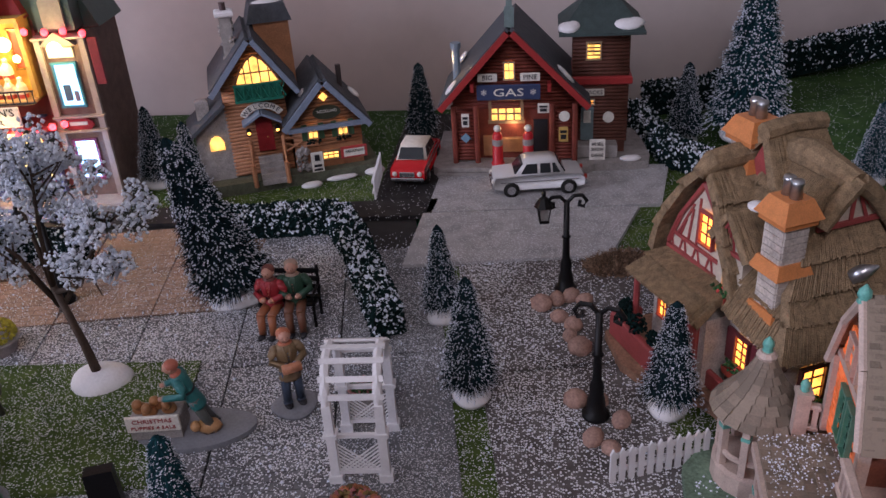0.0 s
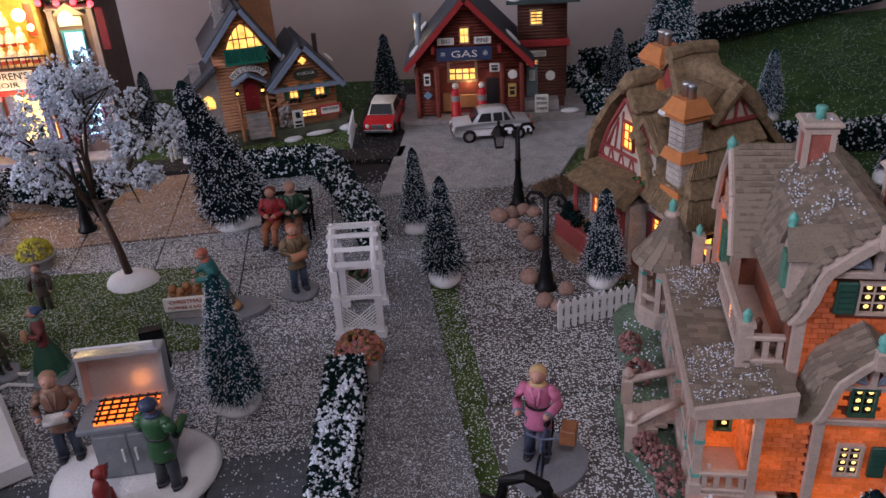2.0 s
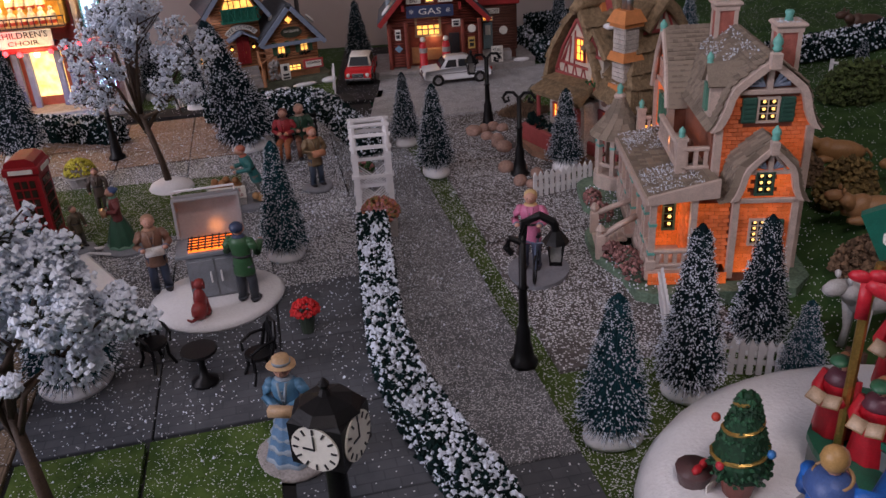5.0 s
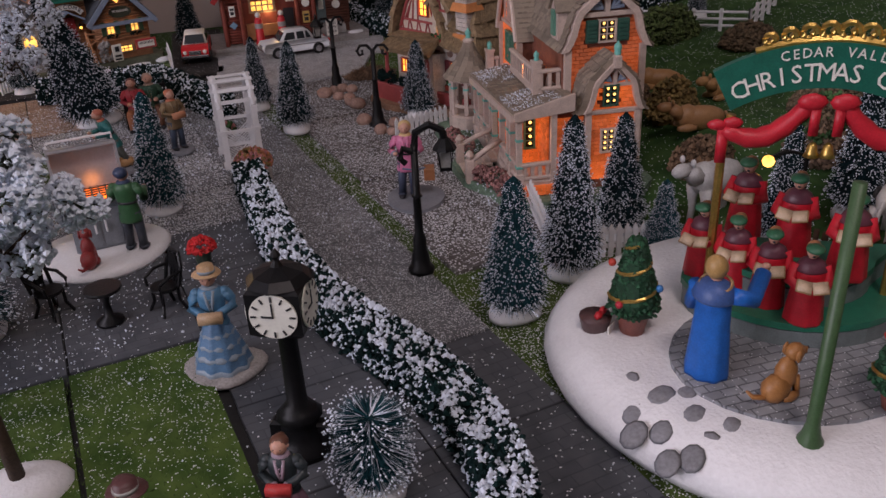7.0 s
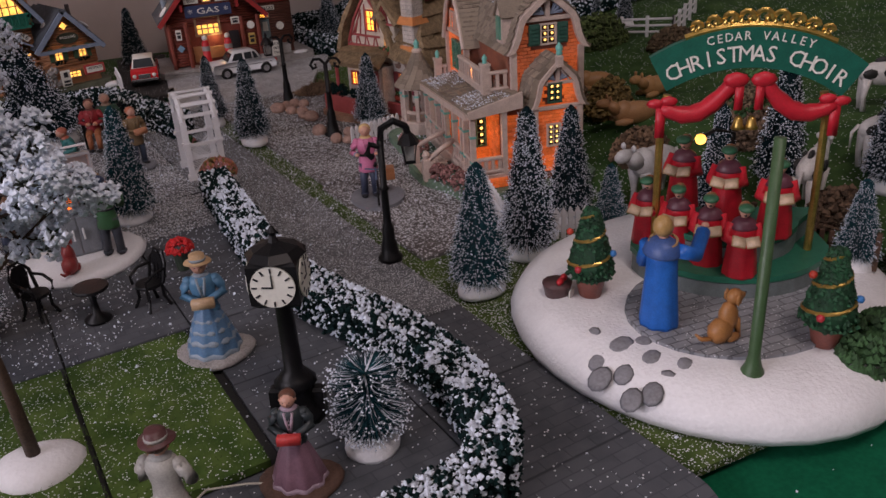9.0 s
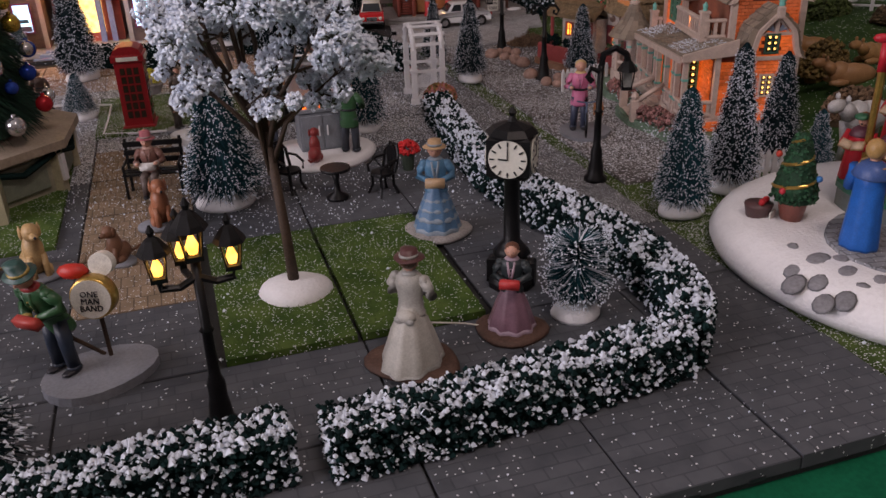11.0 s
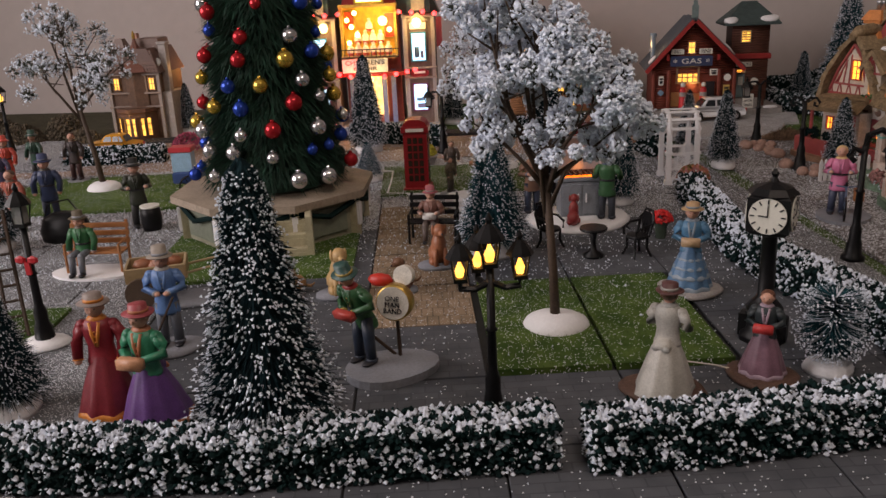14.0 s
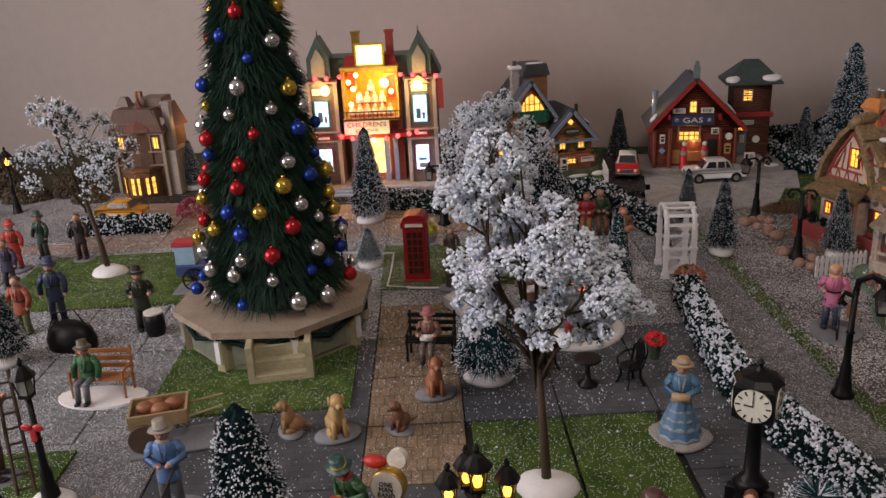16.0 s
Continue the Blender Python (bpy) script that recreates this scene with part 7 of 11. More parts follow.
def corner_house():
    e = thing("corner_house", "narrow brown house with tall amber windows and snowy roofs", "model house", -1.215, 1.0)
    part("wall", Geo().box((0.062, 0.06, 0.07), (0.12, 0.11, 0.15)), mat("brown_plaster", (0.13, 0.075, 0.05), 0.7, vary=0.4, scale=60, bump=0.001), e, "brown wall")
    bay = Geo().lathe([(0.042, 0), (0.042, 0.058), (0.047, 0.062), (0.047, 0.070)], 8, 0, None, (0.062, 0.005, 0.0))
    part("bay", bay, paint(0.13, 0.07, 0.05), e, "dark panelled shop bay")
    for i in range(3):
        a = radians(-90 + (i - 1) * 45)
        M = Matrix.Translation((0.062 + 0.0395 * math.cos(a), 0.005 + 0.0395 * math.sin(a), 0)) @ Matrix.Rotation(a + PI / 2, 4, "Z")
        window(e, 0, 0.030, 0.024, 0.040, 2, 3, 0, M_WARM, paint(0.1, 0.06, 0.04), M)
    window(e, 0.071, 0.120, 0.040, 0.034, 4, 3, 0.004, M_WARM, paint(0.25, 0.16, 0.1))
    part("turret", Geo().lathe([(0.034, 0.07), (0.034, 0.145), (0.038, 0.148)], 8, 0, None, (0.068, 0.025, 0)), mat("brown_plaster", (0.2, 0.12, 0.08)), e)
    part("roof", Geo().prism([(-0.006, 0.143), (0.130, 0.143), (0.105, 0.195), (0.02, 0.195)], -0.004, 0.12), paint(0.13, 0.075, 0.06), e, "brown roof")
    rr = Geo()
    for r in range(6):
        for c in range(16):
            rr.box((0.004 + r * 0.0028 + c * (0.122 - r * 0.0056) / 16 + 0.004, -0.0045 + r * 0.0008, 0.148 + r * 0.008), (0.0068, 0.0030, 0.0074), bev=0.0006)
    part("shingles", rr, paint(0.15, 0.085, 0.065), e, "rows of dark brown shingles")
    part("turret_roof", Geo().lathe([(0.042, 0.146), (0.036, 0.156), (0.018, 0.180), (0.006, 0.205), (0.001, 0.222)], 8, 0, None, (0.068, 0.020, 0)), paint(0.17, 0.07, 0.05), e, "pointed rusty turret roof")
    part("turret_finial", Geo().lathe([(0.003, 0.215), (0.004, 0.222), (0.001, 0.232)], 8, 0, None, (0.068, 0.020, 0)), M_GOLD, e)
    for x in (0.004, 0.120):
        part("corner_post", Geo().box((x, 0.003, 0.07), (0.007, 0.006, 0.146), bev=0.001), paint(0.30, 0.25, 0.22), e, "pale corner post")
    for z in (0.070, 0.100, 0.140):
        part("cornice", Geo().box((0.062, 0.002, z), (0.126, 0.008, 0.004), bev=0.001), paint(0.26, 0.20, 0.17), e)
    for x in (0.022, 0.104):
        window(e, x, 0.120, 0.014, 0.026, 2, 2, 0.004, M_WARM, paint(0.25, 0.16, 0.1))
    part("tall_chimney", Geo().box((0.128, 0.03, 0.13), (0.016, 0.016, 0.15), bev=0.001).box((0.128, 0.03, 0.204), (0.021, 0.021, 0.006), bev=0.001), paint(0.34, 0.30, 0.28), e, "pale stone chimney")
    part("attic", Geo().box((0.09, 0.06, 0.20), (0.05, 0.05, 0.03), bev=0.002).box((0.02, 0.05, 0.205), (0.03, 0.03, 0.02), taper=0.5), paint(0.17, 0.11, 0.09), e)
    part("chimney", Geo().box((0.052, 0.06, 0.205), (0.012, 0.012, 0.04), bev=0.001), paint(0.35, 0.18, 0.12), e)
    snow_patch(e, 0.03, 0.01, 0.165, 0.05, 0.03, 0.005, 0, 0.9)
    snow_patch(e, 0.105, 0.01, 0.160, 0.04, 0.03, 0.005, 0, 0.9)
    part("side_wing", Geo().box((0.128, 0.05, 0.05), (0.03, 0.08, 0.10)), paint(0.34, 0.30, 0.27), e)
    # added lamps without bulbs: glow on the back wall, spill before the bay
    bulb(-1.06, 1.12, 0.14, 0.12, (1.0, 0.5, 0.2))
    bulb(-1.153, 0.93, 0.05, 0.03, (1.0, 0.6, 0.2))


corner_house()

# ---- gazebo platform and the great Christmas tree ----
GX, GY = -0.600, 0.300


def gazebo():
    e = thing("gazebo_platform", "octagonal cream platform with a sandy deck and stairs", "platform", GX, GY, 0, 6)
    C = paint(0.44, 0.40, 0.27)
    n = 8
    pts = [(0.118 * math.cos(2 * PI * (i + 0.5) / n), 0.118 * math.sin(2 * PI * (i + 0.5) / n)) for i in range(n)]
    top = [(x * 1.14, y * 1.14) for x, y in pts]
    part("base", Geo().slab(pts, 0.0, 0.052), mat("gazebo_side", (0.30, 0.29, 0.21), 0.7, vary=0.2, scale=40), e, "olive-cream panelled base")
    part("deck", Geo().slab(top, 0.052, 0.061), mat("sandy_deck", (0.33, 0.27, 0.21), 0.75, vary=0.25, scale=40, bump=0.0005), e, "sandy octagonal deck")
    for i in range(n):
        a, b = Vector((*pts[i], 0)), Vector((*pts[(i + 1) % n], 0))
        m = (a + b) / 2
        ang = math.atan2(m.y, m.x)
        M = Matrix.Translation((m.x, m.y, 0.028)) @ Matrix.Rotation(ang, 4, "Z")
        part("panel", Geo().box((0.002, 0, 0), (0.004, 0.062, 0.034), 0, M, bev=0.001), paint(0.20, 0.22, 0.17), e)
        part("corner_post", Geo().box((a.x * 1.01, a.y * 1.01, 0.026), (0.011, 0.011, 0.052), rz=math.atan2(a.y, a.x), bev=0.001), C, e, "cream corner post")
        part("garland", Geo().tube([a * 1.04 + Vector((0, 0, 0.048)), m * 1.10 + Vector((0, 0, 0.036)), b * 1.04 + Vector((0, 0, 0.048))], 0.0035, 6), M_HEDGE, e, "green garland")
        part("ribbon", Geo().box((a.x * 1.07, a.y * 1.07, 0.03), (0.004, 0.007, 0.03), rz=math.atan2(a.y, a.x), bev=0.0006), M_WHITE, e)
    st = thing("stair_block", "", "", 0, 0)
    bpy.data.objects.remove(st)
    g = Geo()
    a = -PI / 2
    M = Matrix.Rotation(0.18, 4, "Z")
    for i in range(3):
        part("stair", Geo().box((0.008, -0.117 - i * 0.011, 0.039 - i * 0.0145), (0.062, 0.014, 0.006), 0, M, bev=0.0008).box((0.008, -0.124 - i * 0.011, 0.031 - i * 0.0145), (0.062, 0.002, 0.012), 0, M), C, e, "cream stair tread")
    for s in (-1, 1):
        g.box((0.008 + s * 0.035, -0.127, 0.026), (0.008, 0.04, 0.052), 0, M, bev=0.001)
    part("stair_side", g, C, e)
    return e


gazebo()


def christmas_tree():
    e = thing("christmas_tree", "tall dark green Christmas tree hung with coloured glass balls", "christmas tree", GX + 0.006, GY - 0.003, 0.061)
    rng = random.Random(17)
    H, R = 0.47, 0.098
    part("trunk", Geo().tube([(0, 0, 0), (0, 0, H)], [0.008, 0.002], 8), M_TRUNK, e)
    g = Geo()

    def rad(f):
        return R * (1 - f) ** 0.72 * (0.93 + 0.07 * math.sin(f * 46)) + 0.004

    for _ in range(15000):
        f = rng.random() ** 1.2
        z = 0.012 + H * f
        a = rng.random() * 2 * PI
        r = rad(f)
        p = Vector((r * 0.72 * math.cos(a), r * 0.72 * math.sin(a), z + 0.012))
        q = p + Vector((math.cos(a + rng.uniform(-0.5, 0.5)), math.sin(a + rng.uniform(-0.5, 0.5)), rng.uniform(-1.3, -0.2))) * rng.uniform(0.014, 0.030)
        g.needle(p, q, rng.uniform(0.0009, 0.0018), 0)
    g.lathe([(R * 0.72, 0.004), (R * 0.70, 0.05), (R * 0.48, 0.2), (R * 0.25, 0.35), (0.004, H)], 16, 0)
    part("branches", g, mat("tree_green", (0.012, 0.048, 0.030), 0.75, vary=0.5, scale=40, island=True), e, "dark green needles")
    cols = [mat("red_ball", (0.45, 0.02, 0.03), 0.18, 0.55, vary=0.1), mat("gold_ball", (0.62, 0.42, 0.08), 0.18, 0.8, vary=0.1), mat("silver_ball", (0.62, 0.62, 0.64), 0.15, 0.9, vary=0.1), mat("blue_ball", (0.02, 0.06, 0.36), 0.18, 0.55, vary=0.1)]
    names = ["glossy red ball", "glossy gold ball", "glossy silver ball", "glossy blue ball"]
    meshes = []
    for m in cols:
        b = Geo().blob((0, 0, 0), 0.0085, 0, None, 12, 9)
        b.lathe([(0.002, 0.008), (0.002, 0.0105)], 6, 0)
        meshes.append(b.mesh("ball", m, True))
    i = 0
    rows = 15
    for r in range(rows):
        f = 0.035 + 0.9 * r / rows
        n = max(3, int(13 * (1 - f) ** 0.8))
        for k in range(n):
            a = 2 * PI * (k + 0.5 * (r % 2)) / n + rng.uniform(-0.12, 0.12)
            z = 0.012 + H * (f + rng.uniform(-0.012, 0.012))
            rr = rad(f) + 0.004
            c = rng.randrange(4)
            o = new("ball", meshes[c])
            o.parent = e
            o.location = (rr * math.cos(a), rr * math.sin(a), z)
            s = rng.uniform(0.80, 1.25)
            o.scale = (s, s, s)
            o["label"] = names[c]
            i += 1


christmas_tree()


# ---- street furniture ----
def lantern(parent, x, y, z, s=1.0, lit=True):
    f = Geo()
    w0, w1, h = 0.0042 * s, 0.0062 * s, 0.016 * s
    for sx in (-1, 1):
        for sy in (-1, 1):
            f.tube([(x + sx * w0, y + sy * w0, z), (x + sx * w1, y + sy * w1, z + h)], 0.0007 * s, 4)
    f.box((x, y, z - 0.001 * s), (0.010 * s, 0.010 * s, 0.003 * s))
    f.lathe([(0.0105 * s, h), (0.009 * s, h + 0.003 * s), (0.0045 * s, h + 0.009 * s), (0.0018 * s, h + 0.011 * s), (0.0026 * s, h + 0.014 * s), (0.0006 * s, h + 0.018 * s)], 8, 0, None, (x, y, z))
    lo = part("lantern", f, M_BLACK, parent, "black lantern")
    if lit:
        part("flame", Geo().lathe([(0.0026 * s, 0), (0.0036 * s, 0.005 * s), (0.0016 * s, 0.010 * s), (0.0006 * s, 0.013 * s)], 8, 0, None, (x, y, z + 0.001)), M_LAMPGLOW, lo, "warm glowing flame")
    else:
        part("panes", Geo().box((x, y, z + h / 2), (0.0085 * s, 0.0085 * s, h * 0.92)), mat("grey_pane", (0.25, 0.25, 0.24), 0.25), lo)
    return lo


def post(parent, h, r=0.0042, foot=0.010):
    p = Geo().lathe([(foot * 1.25, 0), (foot * 1.25, 0.004), (foot * 0.9, 0.007), (foot * 0.8, 0.018), (r * 1.5, 0.024), (r * 1.5, 0.034), (r, 0.04), (r * 0.85, h * 0.6), (r * 1.25, h * 0.61), (r * 0.8, h * 0.63), (r * 0.75, h)], 10, 0)
    return part("post", p, M_BLACK, parent, "black lamp post", True)


def four_lamp(x, y):
    e = thing("street_lamp", "black lamp post with four lit lanterns", "street lamp", x, y, 0, 12, "street lamps")
    post(e, 0.118, 0.0038, 0.0085)
    lantern(e, 0, 0, 0.122, 1.05)
    for i in range(3):
        a = [PI, 0, PI * 0.6][i]
        dx, dy = 0.021 * math.cos(a), 0.021 * math.sin(a)
        part("arm", Geo().tube([(0, 0, 0.108), (dx * 0.5, dy * 0.5, 0.103), (dx, dy, 0.104), (dx, dy, 0.110)], 0.0024, 6), M_BLACK, e)
        lantern(e, dx, dy, 0.112, 0.95)
    for z in (0.126,):
        bulb(x - 0.021, y, 0.118, 0.004, (1.0, 0.55, 0.15), 0.003)
        bulb(x + 0.021, y, 0.118, 0.004, (1.0, 0.55, 0.15), 0.003)


def hook_lamp(x, y, rz):
    e = thing("street_lamp", "black lamp post with one hanging lantern", "street lamp", x, y, 0, rz, "street lamps")
    post(e, 0.125)
    part("crook", Geo().tube([(0, 0, 0.12), (0.002, 0, 0.136), (0.014, 0, 0.142), (0.025, 0, 0.136), (0.027, 0, 0.128)], 0.0036, 7).tube([(0, 0, 0.118), (-0.010, 0, 0.122), (-0.013, 0, 0.113), (-0.008, 0, 0.108)], 0.0032, 6), M_BLACK, e)
    lantern(e, 0.027, 0, 0.102, 1.05, False)


def scroll_lamp(x, y, rz, full=True):
    e = thing("street_lamp", "black lamp post with curled scroll arms", "street lamp", x, y, 0, rz, "street lamps")
    post(e, 0.108)
    for s in (-1, 1):
        pts = [(0, 0, 0.105), (s * 0.007, 0, 0.113), (s * 0.016, 0, 0.113), (s * 0.021, 0, 0.106), (s * 0.018, 0, 0.100), (s * 0.013, 0, 0.102), (s * 0.014, 0, 0.107)]
        part("scroll_arm", Geo().tube(pts, 0.0022, 6), M_BLACK, e)
    if not full:
        lantern(e, -0.024, 0, 0.088, 1.0, False)


four_lamp(-0.272, -0.196)
hook_lamp(0.091, 0.172, -10)
scroll_lamp(0.147, 0.607, -18)
scroll_lamp(0.126, 0.818, 10, False)
scroll_lamp(-0.442, 0.788, 0, False)


def clock():
    e = thing("street_clock", "black four-faced street clock on a fluted post", "clock", -0.050, -0.042, 0, -24)
    part("post", Geo().lathe([(0.020, 0), (0.020, 0.006), (0.015, 0.010), (0.013, 0.026), (0.016, 0.029), (0.012, 0.034), (0.007, 0.04), (0.0062, 0.092), (0.0085, 0.095)], 10, 0), M_BLACK, e, "black cast post", True)
    part("bracket", Geo().box((-0.014, 0, 0.012), (0.012, 0.010, 0.024), bev=0.002).box((0.014, 0, 0.012), (0.012, 0.010, 0.024), bev=0.002), M_BLACK, e)
    h = part("housing", Geo().box((0, 0, 0.1145), (0.034, 0.034, 0.036), bev=0.004).lathe([(0.021, 0), (0.016, 0.005), (0.004, 0.009), (0.002, 0.013), (0.0035, 0.016), (0.0008, 0.02)], 8, 0, None, (0, 0, 0.131)), M_BLACK, e, "black clock housing")
    for k in range(4):
        M = Matrix.Rotation(k * PI / 2, 4, "Z")
        R = M @ Matrix.Translation((0, -0.0172, 0.1145)) @ Matrix.Rotation(PI / 2, 4, "X")
        f = part("dial", Geo().lathe([(0.0150, 0), (0.0150, 0.0012)], 28, 0, R), mat("dial_white", (0.70, 0.69, 0.62), 0.4, vary=0.08), h, "white dial with roman strokes")
        marks = Geo()
        for i in range(12):
            a = 2 * PI * i / 12
            marks.box((0, 0.0122, 0.0016), (0.0011, 0.0036, 0.0006), 0, R @ Matrix.Rotation(a, 4, "Z"))
        marks.box((0, 0.0045, 0.0018), (0.0008, 0.010, 0.0006), 0, R @ Matrix.Rotation(0.0, 4, "Z")).box((0, 0.0035, 0.0018), (0.0011, 0.0075, 0.0006), 0, R @ Matrix.Rotation(radians(88), 4, "Z"))
        o = marks.ob("strokes", M_INK)
        o.parent = e


clock()


def phone_box():
    e = thing("phone_box", "red telephone box with a domed top", "telephone box", -0.443, 0.505, 0, 4)
    R = mat("phone_red", (0.30, 0.012, 0.018), 0.4, vary=0.2, scale=60, bump=0.0003)
    part("body", Geo().box((0, 0, 0.05), (0.036, 0.036, 0.10), bev=0.002).box((0, 0, 0.003), (0.042, 0.042, 0.008), bev=0.001).box((0, 0, 0.096), (0.041, 0.041, 0.010), bev=0.001).prism([(-0.019, 0.10), (0.019, 0.10), (0.016, 0.107), (0.008, 0.111), (-0.008, 0.111), (-0.016, 0.107)], -0.019, 0.019), R, e, "red cast body")
    for k in range(4):
        M = Matrix.Rotation(k * PI / 2, 4, "Z")
        part("sign_band", Geo().box((0, -0.0212, 0.096), (0.027, 0.001, 0.005), 0, M), M_SIGNW, e, "pale sign band")
        for r in range(6):
            for c in range(3):
                part("pane", Geo().box((-0.0085 + c * 0.0085, -0.0184, 0.022 + r * 0.0115), (0.0062, 0.0012, 0.0088), 0, M), mat("dim_pane", (0.10, 0.03, 0.03), 0.2), e)


phone_box()


def arbor():
    e = thing("garden_arbor", "white arched garden arbor with slats and lattice sides", "arbor", -0.046, 0.553, 0, 4)
    e.matrix_basis = e.matrix_basis @ Matrix.Diagonal((1.1, 1, 0.92, 1))
    # local x runs through the arch, y across it
    for s in (-1, 1):
        for x in (-0.0185, 0.0185):
            part("post", Geo().box((x, s * 0.031, 0.042), (0.0065, 0.0065, 0.084), bev=0.0008).box((x, s * 0.031, 0.052), (0.010, 0.010, 0.004)).box((x, s * 0.031, 0.004), (0.010, 0.010, 0.008)), M_WHITE, e)
        lat = Geo()
        for i in range(9):
            x = -0.016 + i * 0.004
            lat.tube([(x, s * 0.031, 0.010), (min(x + 0.036, 0.0165), s * 0.031, 0.010 + min(0.036, 0.0165 - x))], 0.0007, 4)
            lat.tube([(x, s * 0.031, 0.010), (max(x - 0.036, -0.0165), s * 0.031, 0.010 + min(0.036, x + 0.0165))], 0.0007, 4)
        lat.box((0, s * 0.031, 0.050), (0.034, 0.003, 0.004)).box((0, s * 0.031, 0.010), (0.034, 0.003, 0.004))
        part("lattice", lat, M_WHITE, e, "white diamond lattice")
    for x in (-0.0185, 0.0185):
        arc = [(x, 0.031 * math.cos(a), 0.084 + 0.032 * math.sin(a)) for a in [PI * i / 10 for i in range(11)]]
        part("arch", Geo().tube(arc, 0.0036, 6), M_WHITE, e, "white arched rail")
    for i in range(7):
        a = PI * (0.06 + 0.88 * i / 6)
        part("slat", Geo().box((0, 0, 0), (0.046, 0.005, 0.0022), 0, Matrix.Translation((0, 0.032 * math.cos(a), 0.085 + 0.033 * math.sin(a))) @ Matrix.Rotation(a - PI / 2, 4, "X")), M_WHITE, e)


arbor()


def flowers(parent_or_xy, cols, n, r, z, label, pot=None, name="flower_pot", potr=0.009, poth=0.014, square=False, lab2="flowers"):
    x, y = parent_or_xy
    e = thing(name, label, "plant", x, y)
    if pot:
        g = Geo().box((0, 0, poth / 2), (potr * 2, potr * 2, poth), bev=0.001) if square else Geo().lathe([(potr * 0.75, 0), (potr, poth), (potr * 1.1, poth), (potr * 1.1, poth + 0.002)], 12, 0)
        part("pot", g, pot, e)
    rng = random.Random(int(abs(x) * 1e4))
    g = Geo()
    for _ in range(n):
        d = Vector((rng.gauss(0, 1), rng.gauss(0, 1), abs(rng.gauss(0.2, 0.8)))).normalized()
        g.crumb((d.x * r, d.y * r, z + d.z * r * 0.9), rng.uniform(0.0016, 0.0032), rng.randrange(len(cols)), rng)
    part("bloom_cluster", g, cols, e, lab2)
    return e


GRN = mat("leaf_green", (0.04, 0.10, 0.03), 0.8, vary=0.5, island=True)
flowers((-0.036, 0.462), [mat("orange_bloom", (0.42, 0.16, 0.08), 0.8, vary=0.4, island=True), mat("olive_bloom", (0.20, 0.14, 0.05), 0.8, vary=0.4, island=True), mat("pink_bloom", (0.45, 0.18, 0.18), 0.8, vary=0.3, island=True)], 420, 0.022, 0.022, "orange and olive flowers heaped in a grey trough", M_STONE, "flower_trough", 0.019, 0.022, True)
flowers((-0.058, 0.61), [mat("pink_bloom", (0.45, 0.18, 0.18)), GRN], 120, 0.011, 0.022, "pink flowers in a grey pot by the arbor", M_STONE, "flower_trough", 0.010, 0.02, True)
flowers((-0.104, 0.252), [mat("poinsettia_red", (0.55, 0.012, 0.015), 0.6, vary=0.25, island=True)], 150, 0.0125, 0.022, "red poinsettia in a dark green pot", paint(0.05, 0.07, 0.05), "poinsettia", 0.008, 0.017)
flowers((-0.462, 0.69), [mat("yellow_bloom", (0.45, 0.40, 0.04), 0.7, vary=0.3, island=True)], 240, 0.020, 0.018, "yellow bush in a grey planter", M_STONE, "yellow_bush", 0.022, 0.014)
flowers((-0.972, 0.85), [mat("magenta_bloom", (0.30, 0.05, 0.10), 0.8, vary=0.4, island=True)], 420, 0.034, 0.006, "bed of magenta flowers between pale stones", None, "flower_bed")


def fence(p, q, n, h, label, m=None, sag=0.0):
    p, q = Vector(p), Vector(q)
    d = q - p
    L = d.length
    e = thing("picket_fence", label, "fence", p.x, p.y, p.z, math.degrees(math.atan2(d.y, d.x)), "picket fences")
    for k in (0.3, 0.72):
        part("rail", Geo().box((L / 2, 0.0016, h * k), (L, 0.002, 0.0042)), m or M_WHITE, e)
    me = Geo().prism([(-0.0024, 0), (0.0024, 0), (0.0024, h * 0.86), (0, h), (-0.0024, h * 0.86)], -0.0012, 0.0012).mesh("picket", m or M_WHITE)
    for i in range(n):
        o = new("picket", me)
        o.parent = e
        o.location = (L * i / (n - 1), -0.001, 0)
    return e


fence((0.155, 0.528, 0), (0.230, 0.556, 0), 11, 0.034, "white picket fence under the dark pine")
fence((0.218, 0.172, 0), (0.243, 0.295, 0), 13, 0.034, "white picket fence beside the villa")
fence((0.245, 0.140, 0), (0.296, 0.128, 0), 8, 0.034, "white picket fence between pines")
fence((-0.405, 1.018, 0), (-0.385, 1.10, 0), 9, 0.036, "white picket fence at the lodge lawn")
fence((-0.129, 1.055, 0), (-0.135, 1.14, 0), 8, 0.036, "white picket fence at the lodge lawn")


